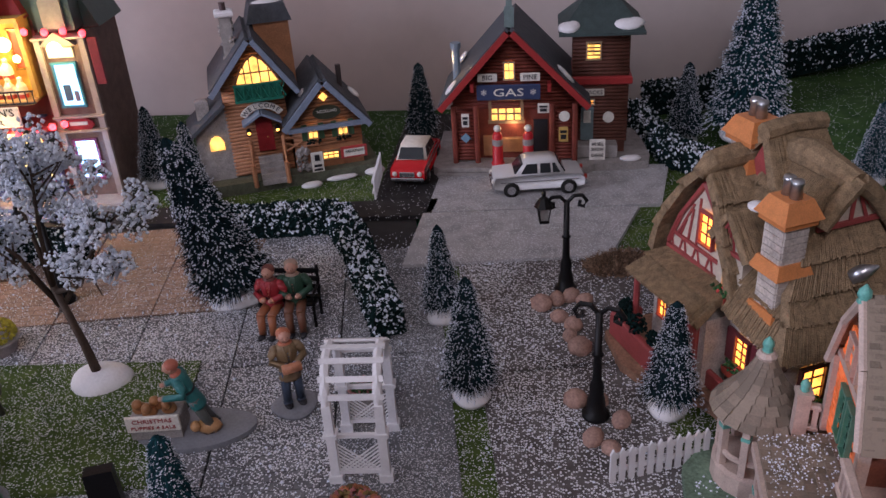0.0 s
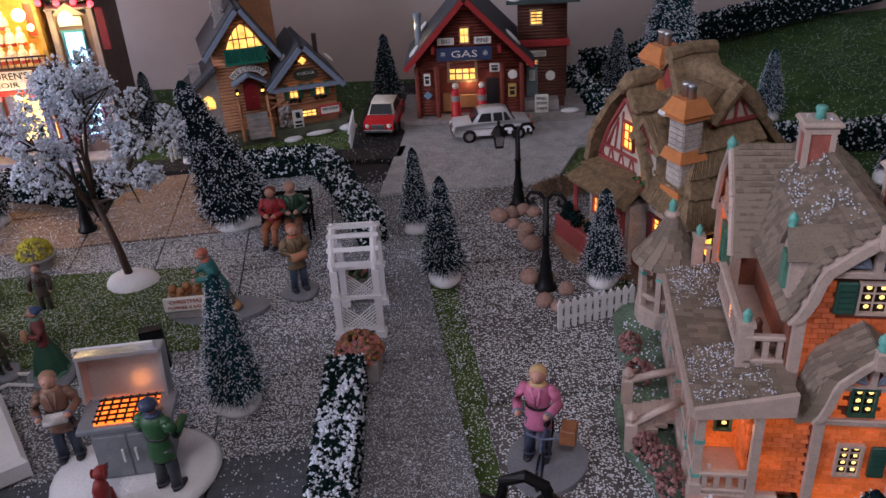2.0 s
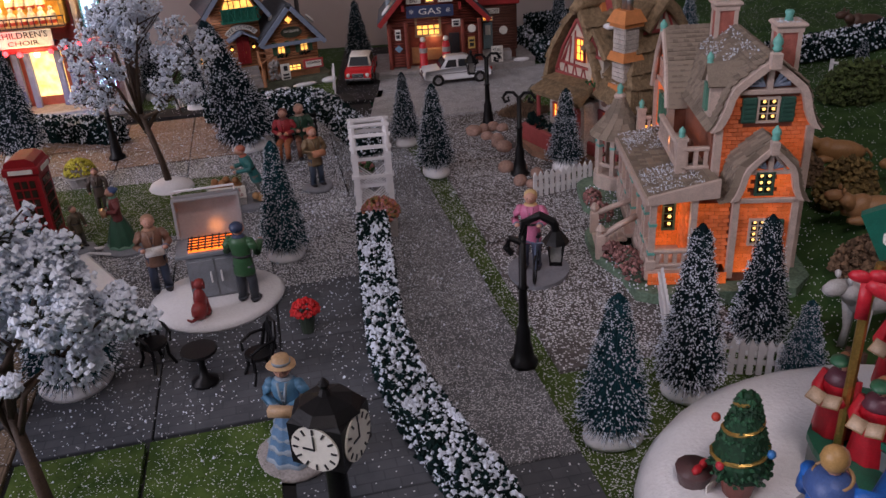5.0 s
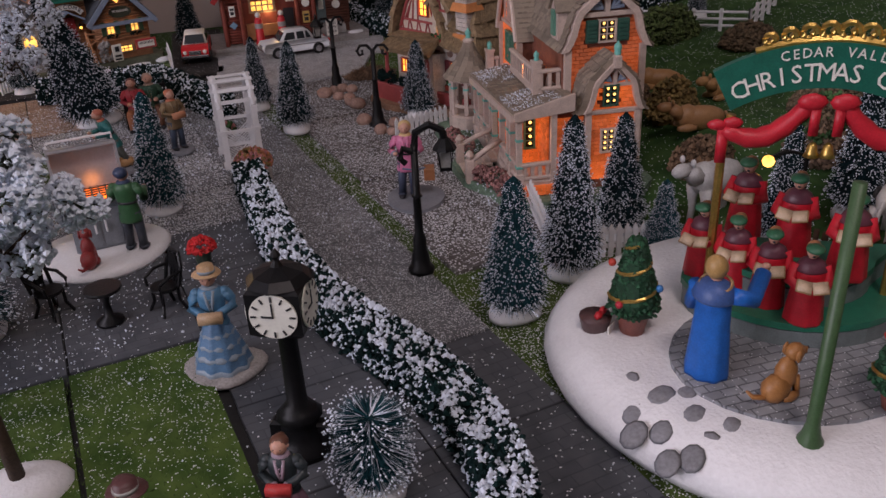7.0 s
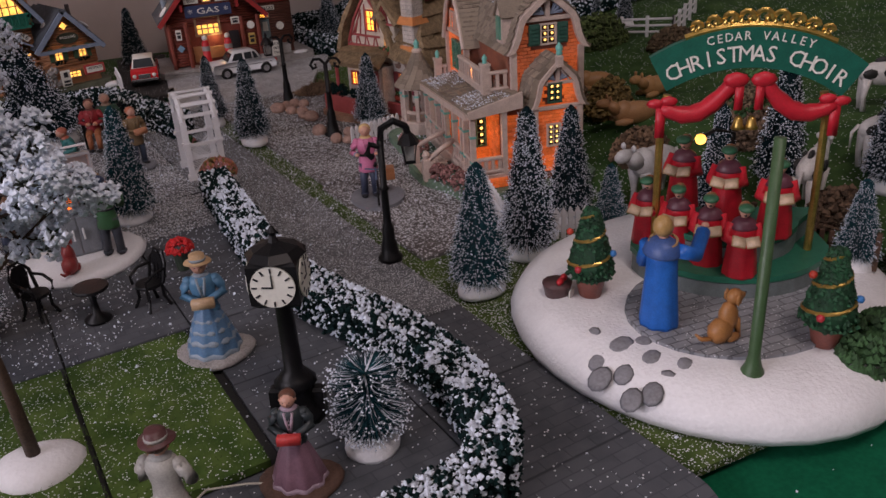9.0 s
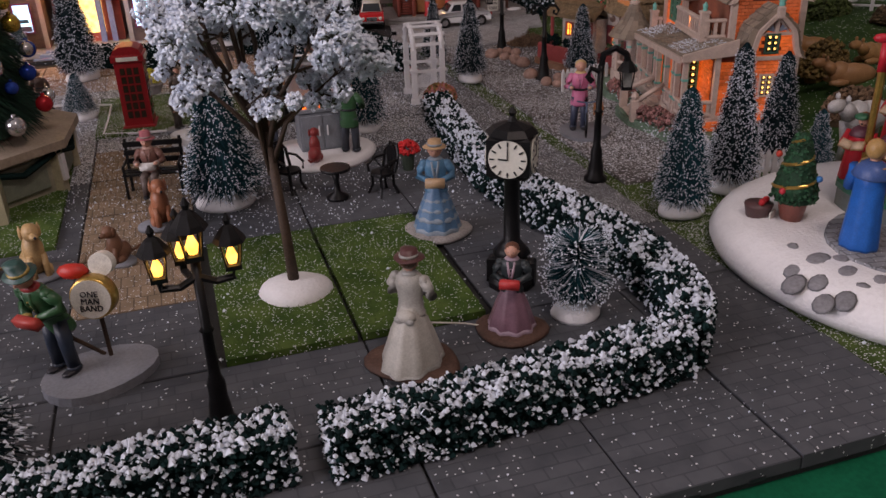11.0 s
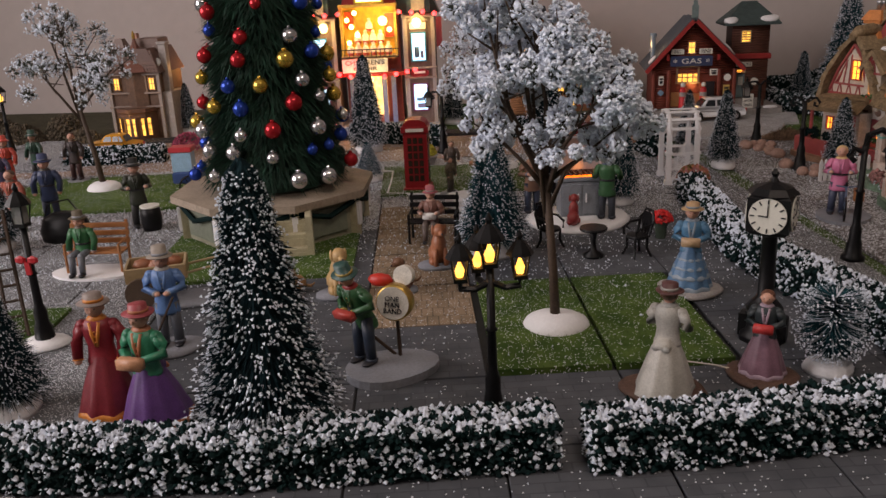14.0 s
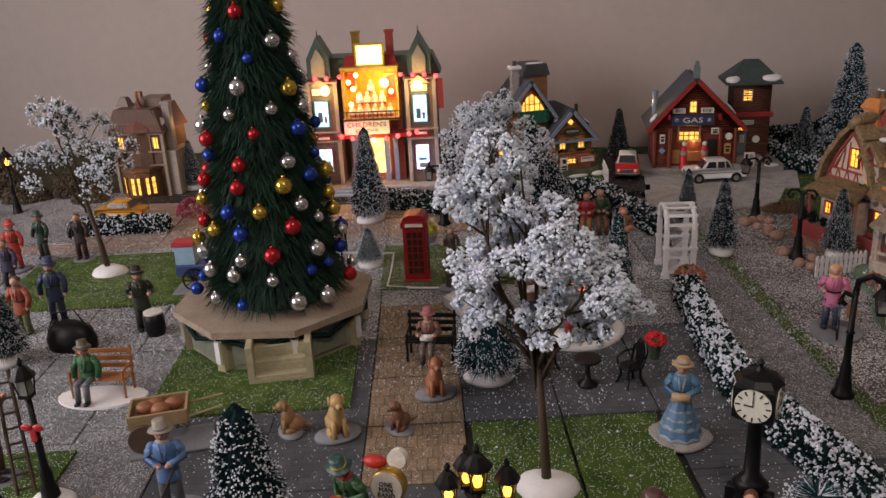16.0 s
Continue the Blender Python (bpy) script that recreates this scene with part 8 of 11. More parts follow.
def car(x, y, rz, body, label, classic=False, roof=None, L=0.128):
    e = thing("car", label, "car", x, y, 0.003, rz, "model cars", L / 0.128)
    w = 0.05
    low = [(-0.064, 0.012), (-0.066, 0.020), (-0.063, 0.029), (-0.030, 0.031), (0.030, 0.0315), (0.060, 0.028), (0.065, 0.021), (0.064, 0.011), (0.05, 0.009), (-0.05, 0.009)]
    g = Geo()
    n = len(low)
    prof = [(w / 2, 1.0), (w / 2 - 0.003, 1.0)]
    vs, fs = [], []
    for yy, k in ((-w / 2, 0.94), (-w / 2 + 0.004, 1.0), (w / 2 - 0.004, 1.0), (w / 2, 0.94)):
        vs += [(px * (0.985 if k < 1 else 1), yy, 0.02 + (pz - 0.02) * k) for px, pz in low]
    for r in range(3):
        for i in range(n):
            j = (i + 1) % n
            fs.append((r * n + i, r * n + j, r * n + n + j, r * n + n + i))
    fs += [tuple(range(n)), tuple(range(4 * n - 1, 3 * n - 1, -1))]
    g.add(vs, fs)
    bo = part("body", g, body, e, "", True)
    cab = Geo()
    a = [(-0.034, 0.030), (0.036, 0.030), (0.026, 0.046), (0.018, 0.049), (-0.016, 0.049), (-0.022, 0.046)]
    b = [(-0.016, 0.049), (0.018, 0.049)]
    cv = [(px, -w / 2 + 0.002, pz) if pz < 0.04 else (px, -w / 2 + 0.007, pz) for px, pz in a] + [(px, w / 2 - 0.002, pz) if pz < 0.04 else (px, w / 2 - 0.007, pz) for px, pz in a]
    m = len(a)
    cab.add(cv, [tuple(range(m - 1, -1, -1)), tuple(range(m, 2 * m))] + [(i, (i + 1) % m, m + (i + 1) % m, m + i) for i in range(m)])
    part("cabin", cab, roof or body, e, "", True)
    gl = mat("car_glass", (0.03, 0.035, 0.04), 0.12, vary=0.1, spec=0.6)
    for s in (-1, 1):
        for x0, x1, t0, t1 in ((-0.026, -0.003, -0.018, -0.003), (0.001, 0.016, 0.001, 0.015), (0.019, 0.029, 0.018, 0.022)):
            yb, yt = s * (w / 2 - 0.0035), s * (w / 2 - 0.0062)
            q = [(x0, yb, 0.0325), (x1, yb, 0.0325), (t1, yt, 0.0455), (t0, yt, 0.0455)]
            q2 = [(px, py + s * 0.0012, pz) for px, py, pz in q]
            part("side_window", Geo().add(q + q2, [(0, 1, 2, 3), (7, 6, 5, 4), (0, 4, 5, 1), (1, 5, 6, 2), (2, 6, 7, 3), (3, 7, 4, 0)]), gl, e, "dark car window")
    for s, xb, xt in ((-1, -0.0335, -0.0225), (1, 0.0355, 0.0265)):
        q = [(xb, -0.019, 0.0315), (xb, 0.019, 0.0315), (xt, 0.0165, 0.0455), (xt, -0.0165, 0.0455)]
        q2 = [(px + s * 0.0014, py, pz + 0.001) for px, py, pz in q]
        part("windscreen", Geo().add(q + q2, [(0, 1, 2, 3), (7, 6, 5, 4), (0, 4, 5, 1), (1, 5, 6, 2), (2, 6, 7, 3), (3, 7, 4, 0)]), gl, e, "dark windscreen")
    chrome = mat("chrome", (0.6, 0.6, 0.62), 0.2, 0.9, vary=0.1)
    for x0 in (-0.0665, 0.0665):
        part("bumper", Geo().box((x0, 0, 0.014), (0.003, w * 0.96, 0.005), bev=0.001), chrome, e, "chrome bumper")
        for s in (-1, 1):
            part("headlight", Geo().blob((x0 * 0.985, s * 0.018, 0.022), (0.0025, 0.0038, 0.0038), 0, None, 8, 5), M_SIGNW if x0 < 0 else paint(0.5, 0.04, 0.03), e)
    part("grille", Geo().box((-0.0658, 0, 0.021), (0.002, 0.022, 0.008), bev=0.0008), chrome, e)
    for s in (-1, 1):
        part("trim_line", Geo().box((0, s * (w / 2 + 0.0003), 0.022), (0.11, 0.0012, 0.0014)), chrome, e)
        for wx in (-0.040, 0.041):
            M = Matrix.Translation((wx, s * (w / 2 - 0.003), 0.010)) @ Matrix.Rotation(PI / 2, 4, "X")
            wh = part("wheel", Geo().lathe([(0.0105, -0.0045), (0.0115, -0.003), (0.0115, 0.003), (0.0105, 0.0045)], 16, 0, M), mat("tyre", (0.012, 0.012, 0.012), 0.8), e, "black tyre", True)
            part("rim", Geo().lathe([(0.0062, -0.0052), (0.0062, 0.0052)], 12, 0, M), chrome, wh)
    return e


car(0.094, 1.082, 8, mat("white_car", (0.72, 0.73, 0.75), 0.25, vary=0.05), "white four-door saloon on the station forecourt", L=0.122)
car(-0.082, 1.148, 86, mat("red_car", (0.50, 0.015, 0.02), 0.22, vary=0.1), "red classic car with white roof", roof=M_SIGNW, L=0.125)
car(-1.115, 0.825, 3, mat("yellow_cab", (0.62, 0.28, 0.03), 0.35, vary=0.1), "orange-yellow taxi parked by the corner house", L=0.10)


# rocks round the scroll lamps and the dry brush
def rocks():
    rng = random.Random(8)
    M = mat("pink_rock", (0.42, 0.27, 0.22), 0.8, vary=0.4, scale=60, bump=0.0012)
    for x, y, r in ((0.100, 0.780, 0.013), (0.116, 0.79, 0.011), (0.131, 0.797, 0.011), (0.118, 0.757, 0.010), (0.132, 0.742, 0.011), (0.128, 0.722, 0.010), (0.137, 0.702, 0.013), (0.130, 0.622, 0.013), (0.150, 0.622, 0.011), (0.143, 0.573, 0.011), (0.157, 0.562, 0.009), (0.145, 0.79, 0.010), (0.168, 0.597, 0.010)):
        g = Geo().blob((0, 0, 0), (r * rng.uniform(0.85, 1.15), r * rng.uniform(0.75, 1.0), r * 0.72), 0, None, 9, 6)
        g.v = [(v[0] * (1 + 0.13 * noise.noise((v[0] * 150 + x * 90, v[1] * 150, v[2] * 150))), v[1] * (1 + 0.13 * noise.noise((v[1] * 150, v[0] * 150 + 9, v[2] * 150))), v[2]) for v in g.v]
        solo("rock", g, M, "pinkish rounded rock beside the lamp posts", "rock", x, y, r * 0.52, rng.uniform(0, 360), "rocks", smooth=True)
    g = Geo()
    for _ in range(1500):
        a = rng.random() * 6.283
        k = math.sqrt(rng.random())
        p = Vector((0.042 * k * math.cos(a), 0.026 * k * math.sin(a), 0.002))
        g.needle(p, p + Vector((rng.gauss(0, 0.006), rng.gauss(0, 0.006), rng.uniform(0.006, 0.022) * (1.2 - k))), 0.0008, 0)
        if rng.random() < 0.5:
            g.crumb((p.x + rng.gauss(0, 0.004), p.y + rng.gauss(0, 0.004), rng.uniform(0.003, 0.02) * (1.2 - k)), rng.uniform(0.001, 0.002), 0, rng)
    solo("dry_brush", g, mat("dry_brush", (0.20, 0.13, 0.085), 0.9, vary=0.5, island=True), "low heap of dry brown brush", "bush", 0.19, 0.87, 0, 10)


rocks()


# ---- figurines: each one plain painted piece ----
SKIN = paint(0.55, 0.30, 0.22)


def figure(label, x, y, h, rz, coat, lower, hair=(0.06, 0.04, 0.03), hat=None, skirt=False, base=None, bw=0.016, bd=None, z=0.0, arms="down", item=None, sit=False, lean=0.0, name="figurine", group="figurines", trim=None, bustle=0.0, tiers=0, stoop=0.0):
    """A small painted figurine, facing local -y."""
    g = Geo()
    light = tuple(min(0.8, c * 1.9 + 0.08) for c in lower)
    mats = [paint(*coat), paint(*lower), SKIN, paint(*hair), paint(*(hat or hair)), base or M_STONE, paint(*(item or (0.5, 0.3, 0.2))), M_INK, paint(*(trim or light))]
    b = 0.0
    if base is not None:
        b = 0.005
        bw2 = bw / 1.24
        g.lathe([(bw2, 0), (bw2 * 1.03, 0.002), (bw2 * 0.98, 0.004), (bw2 * 0.86, b)], 22, 5, None, (0, 0, 0), (bd or bw) / bw, 0.07)
    H = h - b
    leg = 0.47 * H
    L = Matrix.Translation((0, 0, b)) @ (Matrix.Rotation(lean, 4, "X") if lean else Matrix.Identity(4))
    wd = 0.092 * H

    def folds(prof, n, mi, amp, waves):
        vs, fs = [], []
        for q, (r, zz) in enumerate(prof):
            for i in range(n):
                a = 2 * PI * i / n
                k = 1 + amp * (1 - q / len(prof)) * math.sin(waves * a)
                vs.append((r * k * math.cos(a), r * k * 0.92 * math.sin(a) + bustle * H * max(0, math.sin(a)) * (1 - q / len(prof)), zz))
        for q in range(len(prof) - 1):
            for i in range(n):
                m = (i + 1) % n
                fs.append((q * n + i, q * n + m, q * n + n + m, q * n + n + i))
        g.add(vs, fs, mi, L)

    if sit:
        L = Matrix.Translation((0, 0, b - leg * 0.38))
        for s in (-1, 1):
            g.tube([(s * wd * 0.55, 0, leg * 0.98), (s * wd * 0.6, -0.20 * H, leg * 0.98)], [wd * 0.55, wd * 0.45], 8, 1, L)
            g.tube([(s * wd * 0.6, -0.20 * H, leg * 0.98), (s * wd * 0.6, -0.22 * H, leg * 0.42)], [wd * 0.45, wd * 0.36], 8, 1, L)
            g.blob((s * wd * 0.6, -0.25 * H, leg * 0.42), (wd * 0.4, wd * 0.7, wd * 0.3), 7, L, 7, 5)
    elif skirt:
        folds([(0.196 * H, 0), (0.198 * H, 0.05 * H), (0.176 * H, 0.14 * H), (0.148 * H, 0.26 * H), (0.112 * H, 0.38 * H), (0.078 * H, 0.48 * H), (0.064 * H, 0.53 * H)], 36, 1, 0.075, 9)
        folds([(0.205 * H, 0.0), (0.209 * H, 0.022 * H), (0.197 * H, 0.050 * H), (0.185 * H, 0.055 * H)], 36, 8, 0.07, 9)
        for k in range(tiers):
            f = 0.13 + k * 0.105
            r = 0.205 - 0.30 * f
            folds([((r + 0.016) * H, f * H), ((r + 0.022) * H, (f + 0.02) * H), ((r - 0.004) * H, (f + 0.05) * H)], 36, 8, 0.06, 12)
        g.lathe([(0.070 * H, 0.505 * H), (0.074 * H, 0.52 * H), (0.070 * H, 0.54 * H)], 14, 8, L, (0, 0, 0), 0.85)
        if bustle:
            g.blob((0, 0.085 * H, 0.46 * H), (0.075 * H, 0.055 * H, 0.06 * H), 1, L, 10, 6)
            for s in (-1, 1):
                g.blob((s * 0.04 * H, 0.125 * H, 0.44 * H), (0.035 * H, 0.014 * H, 0.03 * H), 8, L, 8, 5)
    else:
        for s in (-1, 1):
            g.tube([(s * wd * 0.66, 0, 0.03 * H), (s * wd * 0.60, -0.012 * H, leg * 0.52), (s * wd * 0.45, 0, leg)], [wd * 0.44, wd * 0.47, wd * 0.62], 9, 1, L)
            g.lathe([(wd * 0.50, 0.030 * H), (wd * 0.52, 0.045 * H), (wd * 0.46, 0.055 * H)], 9, 1, L, (s * wd * 0.66, 0, 0))
            g.blob((s * wd * 0.68, -0.026 * H, 0.020 * H), (wd * 0.44, wd * 0.9, 0.024 * H), 7, L, 8, 5)
    # coat with skirts, belt, lapels and collar; a stoop tips everything above the hips
    U = L @ Matrix.Translation((0, 0, leg)) @ Matrix.Rotation(stoop, 4, "X") @ Matrix.Translation((0, 0, -leg)) if stoop else L
    low = leg * (0.92 if skirt or sit else 0.74)
    g.lathe([(0.100 * H, low), (0.104 * H, low + 0.03 * H), (0.094 * H, leg * 1.02), (0.084 * H, 0.585 * H), (0.098 * H, 0.68 * H), (0.104 * H, 0.735 * H), (0.090 * H, 0.79 * H), (0.042 * H, 0.83 * H)], 14, 0, U, (0, 0, 0), 0.72)
    if not skirt:
        g.lathe([(0.089 * H, 0.572 * H), (0.092 * H, 0.585 * H), (0.088 * H, 0.60 * H)], 14, 7, U, (0, 0, 0), 0.74)
    g.lathe([(0.060 * H, 0.800 * H), (0.066 * H, 0.815 * H), (0.044 * H, 0.842 * H)], 12, 8 if skirt else 3, U, (0, 0, 0), 0.80)
    for s in (-1, 1):
        g.tube([(s * 0.030 * H, -0.052 * H, 0.80 * H), (s * 0.018 * H, -0.073 * H, 0.70 * H), (s * 0.006 * H, -0.068 * H, 0.60 * H)], [0.012 * H, 0.013 * H, 0.007 * H], 6, 8 if skirt else 0, U)
    for k in range(3):
        g.blob((0, -0.074 * H, (0.64 + 0.045 * k) * H), 0.007 * H, 8, U, 6, 4)
    hz = {"down": 0.47, "fold": 0.60, "up": 0.80, "out": 0.66}[arms]
    for s in (-1, 1):
        elbow = (s * 0.148 * H, -0.01 * H, 0.62 * H)
        palm = {"down": (s * 0.14 * H, -0.06 * H, hz * H), "fold": (s * 0.035 * H, -0.125 * H, hz * H), "up": (s * 0.18 * H, -0.12 * H, hz * H), "out": (s * 0.10 * H, -0.20 * H, hz * H)}[arms]
        cuff = tuple(e2 + (p2 - e2) * 0.86 for e2, p2 in zip(elbow, palm))
        g.blob((s * 0.098 * H, 0, 0.765 * H), 0.043 * H, 0, U, 8, 5)
        g.tube([(s * 0.098 * H, 0, 0.765 * H), (s * 0.130 * H, 0.002 * H, 0.69 * H), elbow, cuff], [0.042 * H, 0.041 * H, 0.038 * H, 0.033 * H], 8, 0, U)
        g.tube([cuff, tuple(c2 + (p2 - c2) * 0.45 for c2, p2 in zip(cuff, palm))], [0.036 * H, 0.034 * H], 8, 8, U)
        g.blob(palm, 0.026 * H, 2, U, 7, 5)
    if item:
        g.box((0, -0.155 * H, 0.60 * H), (0.17 * H, 0.06 * H, 0.105 * H), 6, U, bev=0.014 * H)
    g.tube([(0, 0, 0.81 * H), (0, -0.004 * H, 0.87 * H)], 0.032 * H, 8, 2, U)
    g.blob((0, -0.010 * H, 0.905 * H), (0.057 * H, 0.062 * H, 0.073 * H), 2, U, 12, 8)
    g.blob((0, -0.070 * H, 0.898 * H), (0.010 * H, 0.014 * H, 0.015 * H), 2, U, 6, 4)
    for s in (-1, 1):
        g.blob((s * 0.022 * H, -0.064 * H, 0.916 * H), (0.0065 * H, 0.004 * H, 0.005 * H), 7, U, 6, 4)
        g.blob((s * 0.056 * H, 0.0, 0.90 * H), (0.010 * H, 0.014 * H, 0.018 * H), 2, U, 6, 4)
    g.blob((0, 0.014 * H, 0.928 * H), (0.064 * H, 0.064 * H, 0.064 * H), 3, U, 12, 7)
    if skirt:
        g.blob((0, 0.060 * H, 0.935 * H), 0.034 * H, 3, U, 8, 6)
    if hat:
        tall = 1.055 if not skirt else 1.025
        g.lathe([(0.100 * H, 0.945 * H), (0.104 * H, 0.950 * H), (0.100 * H, 0.957 * H), (0.062 * H, 0.962 * H), (0.058 * H, tall * H), (0.030 * H, (tall + 0.012) * H)], 16, 4, U, (0, 0, 0), 0.95, 0.05)
        g.lathe([(0.064 * H, 0.962 * H), (0.065 * H, 0.984 * H), (0.060 * H, 0.988 * H)], 14, 8, U)
    o = solo(name, g, mats, label, "figurine", x, y, z, rz, group, smooth=True)
    o.matrix_basis = o.matrix_basis @ Matrix.Diagonal((1.24, 1.24, 1, 1))
    return o


def singer(label, x, y, h, rz, z, robe, shawl, hair, cap=None, book=True, name="choir_figurine", group="choir figurines"):
    """A robed choir figurine, facing local -y, with an open songbook or with one arm raised."""
    g = Geo()
    mats = [paint(*robe), paint(*shawl), SKIN, paint(*hair), paint(*(cap or hair)), paint(0.40, 0.25, 0.12), paint(0.56, 0.42, 0.29), M_INK]
    n = 30
    prof = [(0.205, 0.0), (0.210, 0.03), (0.190, 0.25), (0.170, 0.45), (0.165, 0.58), (0.160, 0.68), (0.115, 0.755), (0.05, 0.79)]
    if not book:
        prof = [(r * 0.80, zz) for r, zz in prof]
    vs, fs = [], []
    for q, (r, zz) in enumerate(prof):
        for i in range(n):
            a = 2 * PI * i / n
            k = 1 + 0.055 * max(0, 1 - q / 5) * math.sin(8 * a + 1)
            vs.append((r * h * k * math.cos(a), r * h * k * 0.85 * math.sin(a), zz * h))
    for q in range(len(prof) - 1):
        for i in range(n):
            m = (i + 1) % n
            fs.append((q * n + i, q * n + m, q * n + n + m, q * n + n + i))
    fs.append(tuple(range(n - 1, -1, -1)))
    g.add(vs, fs, 0)
    g.lathe([(0.168 * h, 0.655 * h), (0.172 * h, 0.675 * h), (0.130 * h, 0.755 * h), (0.060 * h, 0.80 * h)], 20, 1, None, (0, 0, 0), 0.86, 0.04)
    for s in (-1, 1):
        high = not book and s < 0
        hand_at = (s * 0.10 * h, -0.27 * h, 0.56 * h) if book else ((-0.16 * h, -0.40 * h, 0.74 * h) if high else (0.12 * h, -0.24 * h, 0.55 * h))
        el = (s * 0.20 * h, -0.06 * h, 0.52 * h) if not high else (-0.20 * h, -0.18 * h, 0.62 * h)
        g.tube([(s * 0.145 * h, 0, 0.71 * h), el, hand_at], [0.062 * h, 0.066 * h, 0.060 * h], 9, 0)
        tip = Vector(hand_at) + (Vector(hand_at) - Vector(el)).normalized() * 0.055 * h
        g.blob(tuple(tip), (0.036 * h, 0.042 * h, 0.032 * h), 2, None, 8, 5)
    if book:
        for s in (-1, 1):
            M = Matrix.Translation((0, -0.34 * h, 0.585 * h)) @ Matrix.Rotation(s * -0.22, 4, "Y") @ Matrix.Rotation(0.55, 4, "X")
            g.box((s * 0.085 * h, 0, 0), (0.165 * h, 0.15 * h, 0.022 * h), 5, M)
            g.box((s * 0.082 * h, 0, 0.016 * h), (0.150 * h, 0.138 * h, 0.012 * h), 6, M)
    g.tube([(0, 0, 0.77 * h), (0, -0.01 * h, 0.84 * h)], 0.042 * h, 8, 2)
    g.blob((0, -0.012 * h, 0.885 * h), (0.072 * h, 0.078 * h, 0.090 * h), 2, None, 12, 8)
    g.blob((0, -0.086 * h, 0.878 * h), (0.012 * h, 0.016 * h, 0.018 * h), 2, None, 6, 4)
    g.blob((0, -0.082 * h, 0.842 * h), (0.018 * h, 0.008 * h, 0.014 * h), 7, None, 8, 4)
    for s in (-1, 1):
        g.blob((s * 0.028 * h, -0.078 * h, 0.900 * h), (0.008 * h, 0.005 * h, 0.006 * h), 7, None, 6, 4)
    g.blob((0, 0.020 * h, 0.905 * h), (0.082 * h, 0.080 * h, 0.092 * h), 3, None, 12, 7)
    if cap:
        g.lathe([(0.080 * h, 0.935 * h), (0.098 * h, 0.955 * h), (0.092 * h, 0.985 * h), (0.03 * h, 1.005 * h)], 16, 4, Matrix.Rotation(0.12, 4, "X"))
    if not book:
        ring = [(0.115 * h * math.cos(t), 0.098 * h * math.sin(t), (0.765 - 0.03 * math.sin(t)) * h) for t in [2 * PI * k / 18 for k in range(19)]]
        g.tube(ring, 0.012 * h, 5, 5)
    return solo(name, g, mats, label, "figurine", x, y, z, rz, group, smooth=True)


BROWN_B = mat("brown_base", (0.10, 0.055, 0.04), 0.7, vary=0.4, scale=80, bump=0.001)
GREY_B = mat("grey_base", (0.22, 0.23, 0.26), 0.7, vary=0.2, scale=60, bump=0.0006)

figure("figurine in a long pale grey dress on a brown base", -0.144, -0.147, 0.088, 150, (0.42, 0.41, 0.38), (0.48, 0.47, 0.43), (0.10, 0.05, 0.03), (0.10, 0.04, 0.04), True, BROWN_B, 0.034, 0.027, arms="fold", bustle=0.10, trim=(0.36, 0.36, 0.34))
figure("figurine in dark jacket and plum skirt holding a red book", -0.067, -0.118, 0.074, -20, (0.03, 0.04, 0.045), (0.22, 0.12, 0.16), (0.12, 0.05, 0.03), None, True, BROWN_B, 0.027, 0.023, arms="fold", item=(0.55, 0.05, 0.05), trim=(0.38, 0.28, 0.34))
figure("figurine in tiered blue dress and straw hat on a stony base", -0.096, 0.072, 0.090, -10, (0.08, 0.20, 0.33), (0.10, 0.20, 0.34), (0.35, 0.20, 0.08), (0.50, 0.33, 0.18), True, M_STONE, 0.032, 0.027, arms="fold", item=(0.48, 0.33, 0.2), tiers=3, trim=(0.24, 0.30, 0.36))
figure("figurine in a maroon coat and orange hem", -0.566, -0.205, 0.098, 10, (0.22, 0.015, 0.025), (0.20, 0.02, 0.03), (0.2, 0.15, 0.12), (0.25, 0.20, 0.18), True, GREY_B, 0.03, 0.026, arms="down", trim=(0.62, 0.22, 0.04))
figure("figurine in green bodice and purple skirt", -0.522, -0.222, 0.097, -8, (0.03, 0.20, 0.11), (0.12, 0.05, 0.20), (0.3, 0.08, 0.05), (0.30, 0.05, 0.06), True, GREY_B, 0.03, 0.028, arms="fold", item=(0.5, 0.25, 0.14), bustle=0.12, trim=(0.42, 0.16, 0.08))
figure("figurine of a sweeper in a blue coat with a broom", -0.572, -0.086, 0.094, 15, (0.10, 0.20, 0.42), (0.10, 0.11, 0.13), (0.35, 0.33, 0.3), (0.30, 0.26, 0.22), False, GREY_B, 0.027, 0.022, arms="fold")
figure("figurine of a seated man in green jacket and cap", -0.772, 0.115, 0.082, 5, (0.03, 0.13, 0.05), (0.12, 0.13, 0.15), (0.1, 0.07, 0.05), (0.10, 0.08, 0.05), z=0.004, sit=True)
figure("figurine of a drummer in black coat and tall hat", -0.800, 0.305, 0.092, 30, (0.025, 0.03, 0.02), (0.03, 0.03, 0.03), (0.08, 0.05, 0.04), (0.015, 0.015, 0.015), False, None, arms="out")
figure("figurine of a man in dark blue uniform", -0.947, 0.328, 0.095, 20, (0.03, 0.045, 0.10), (0.02, 0.025, 0.05), (0.06, 0.05, 0.04), (0.03, 0.04, 0.10), False, None)
figure("figurine in a pink dress beside the barrel organ", -0.742, 0.44, 0.075, 60, (0.50, 0.20, 0.20), (0.45, 0.10, 0.12), (0.4, 0.2, 0.1), None, True, None, arms="out")
figure("figurine reading a newspaper on a black bench", -0.381, 0.232, 0.076, 0, (0.20, 0.10, 0.08), (0.12, 0.09, 0.08), (0.4, 0.25, 0.2), (0.35, 0.1, 0.12), z=0.006, sit=True, arms="out", item=(0.75, 0.74, 0.72))
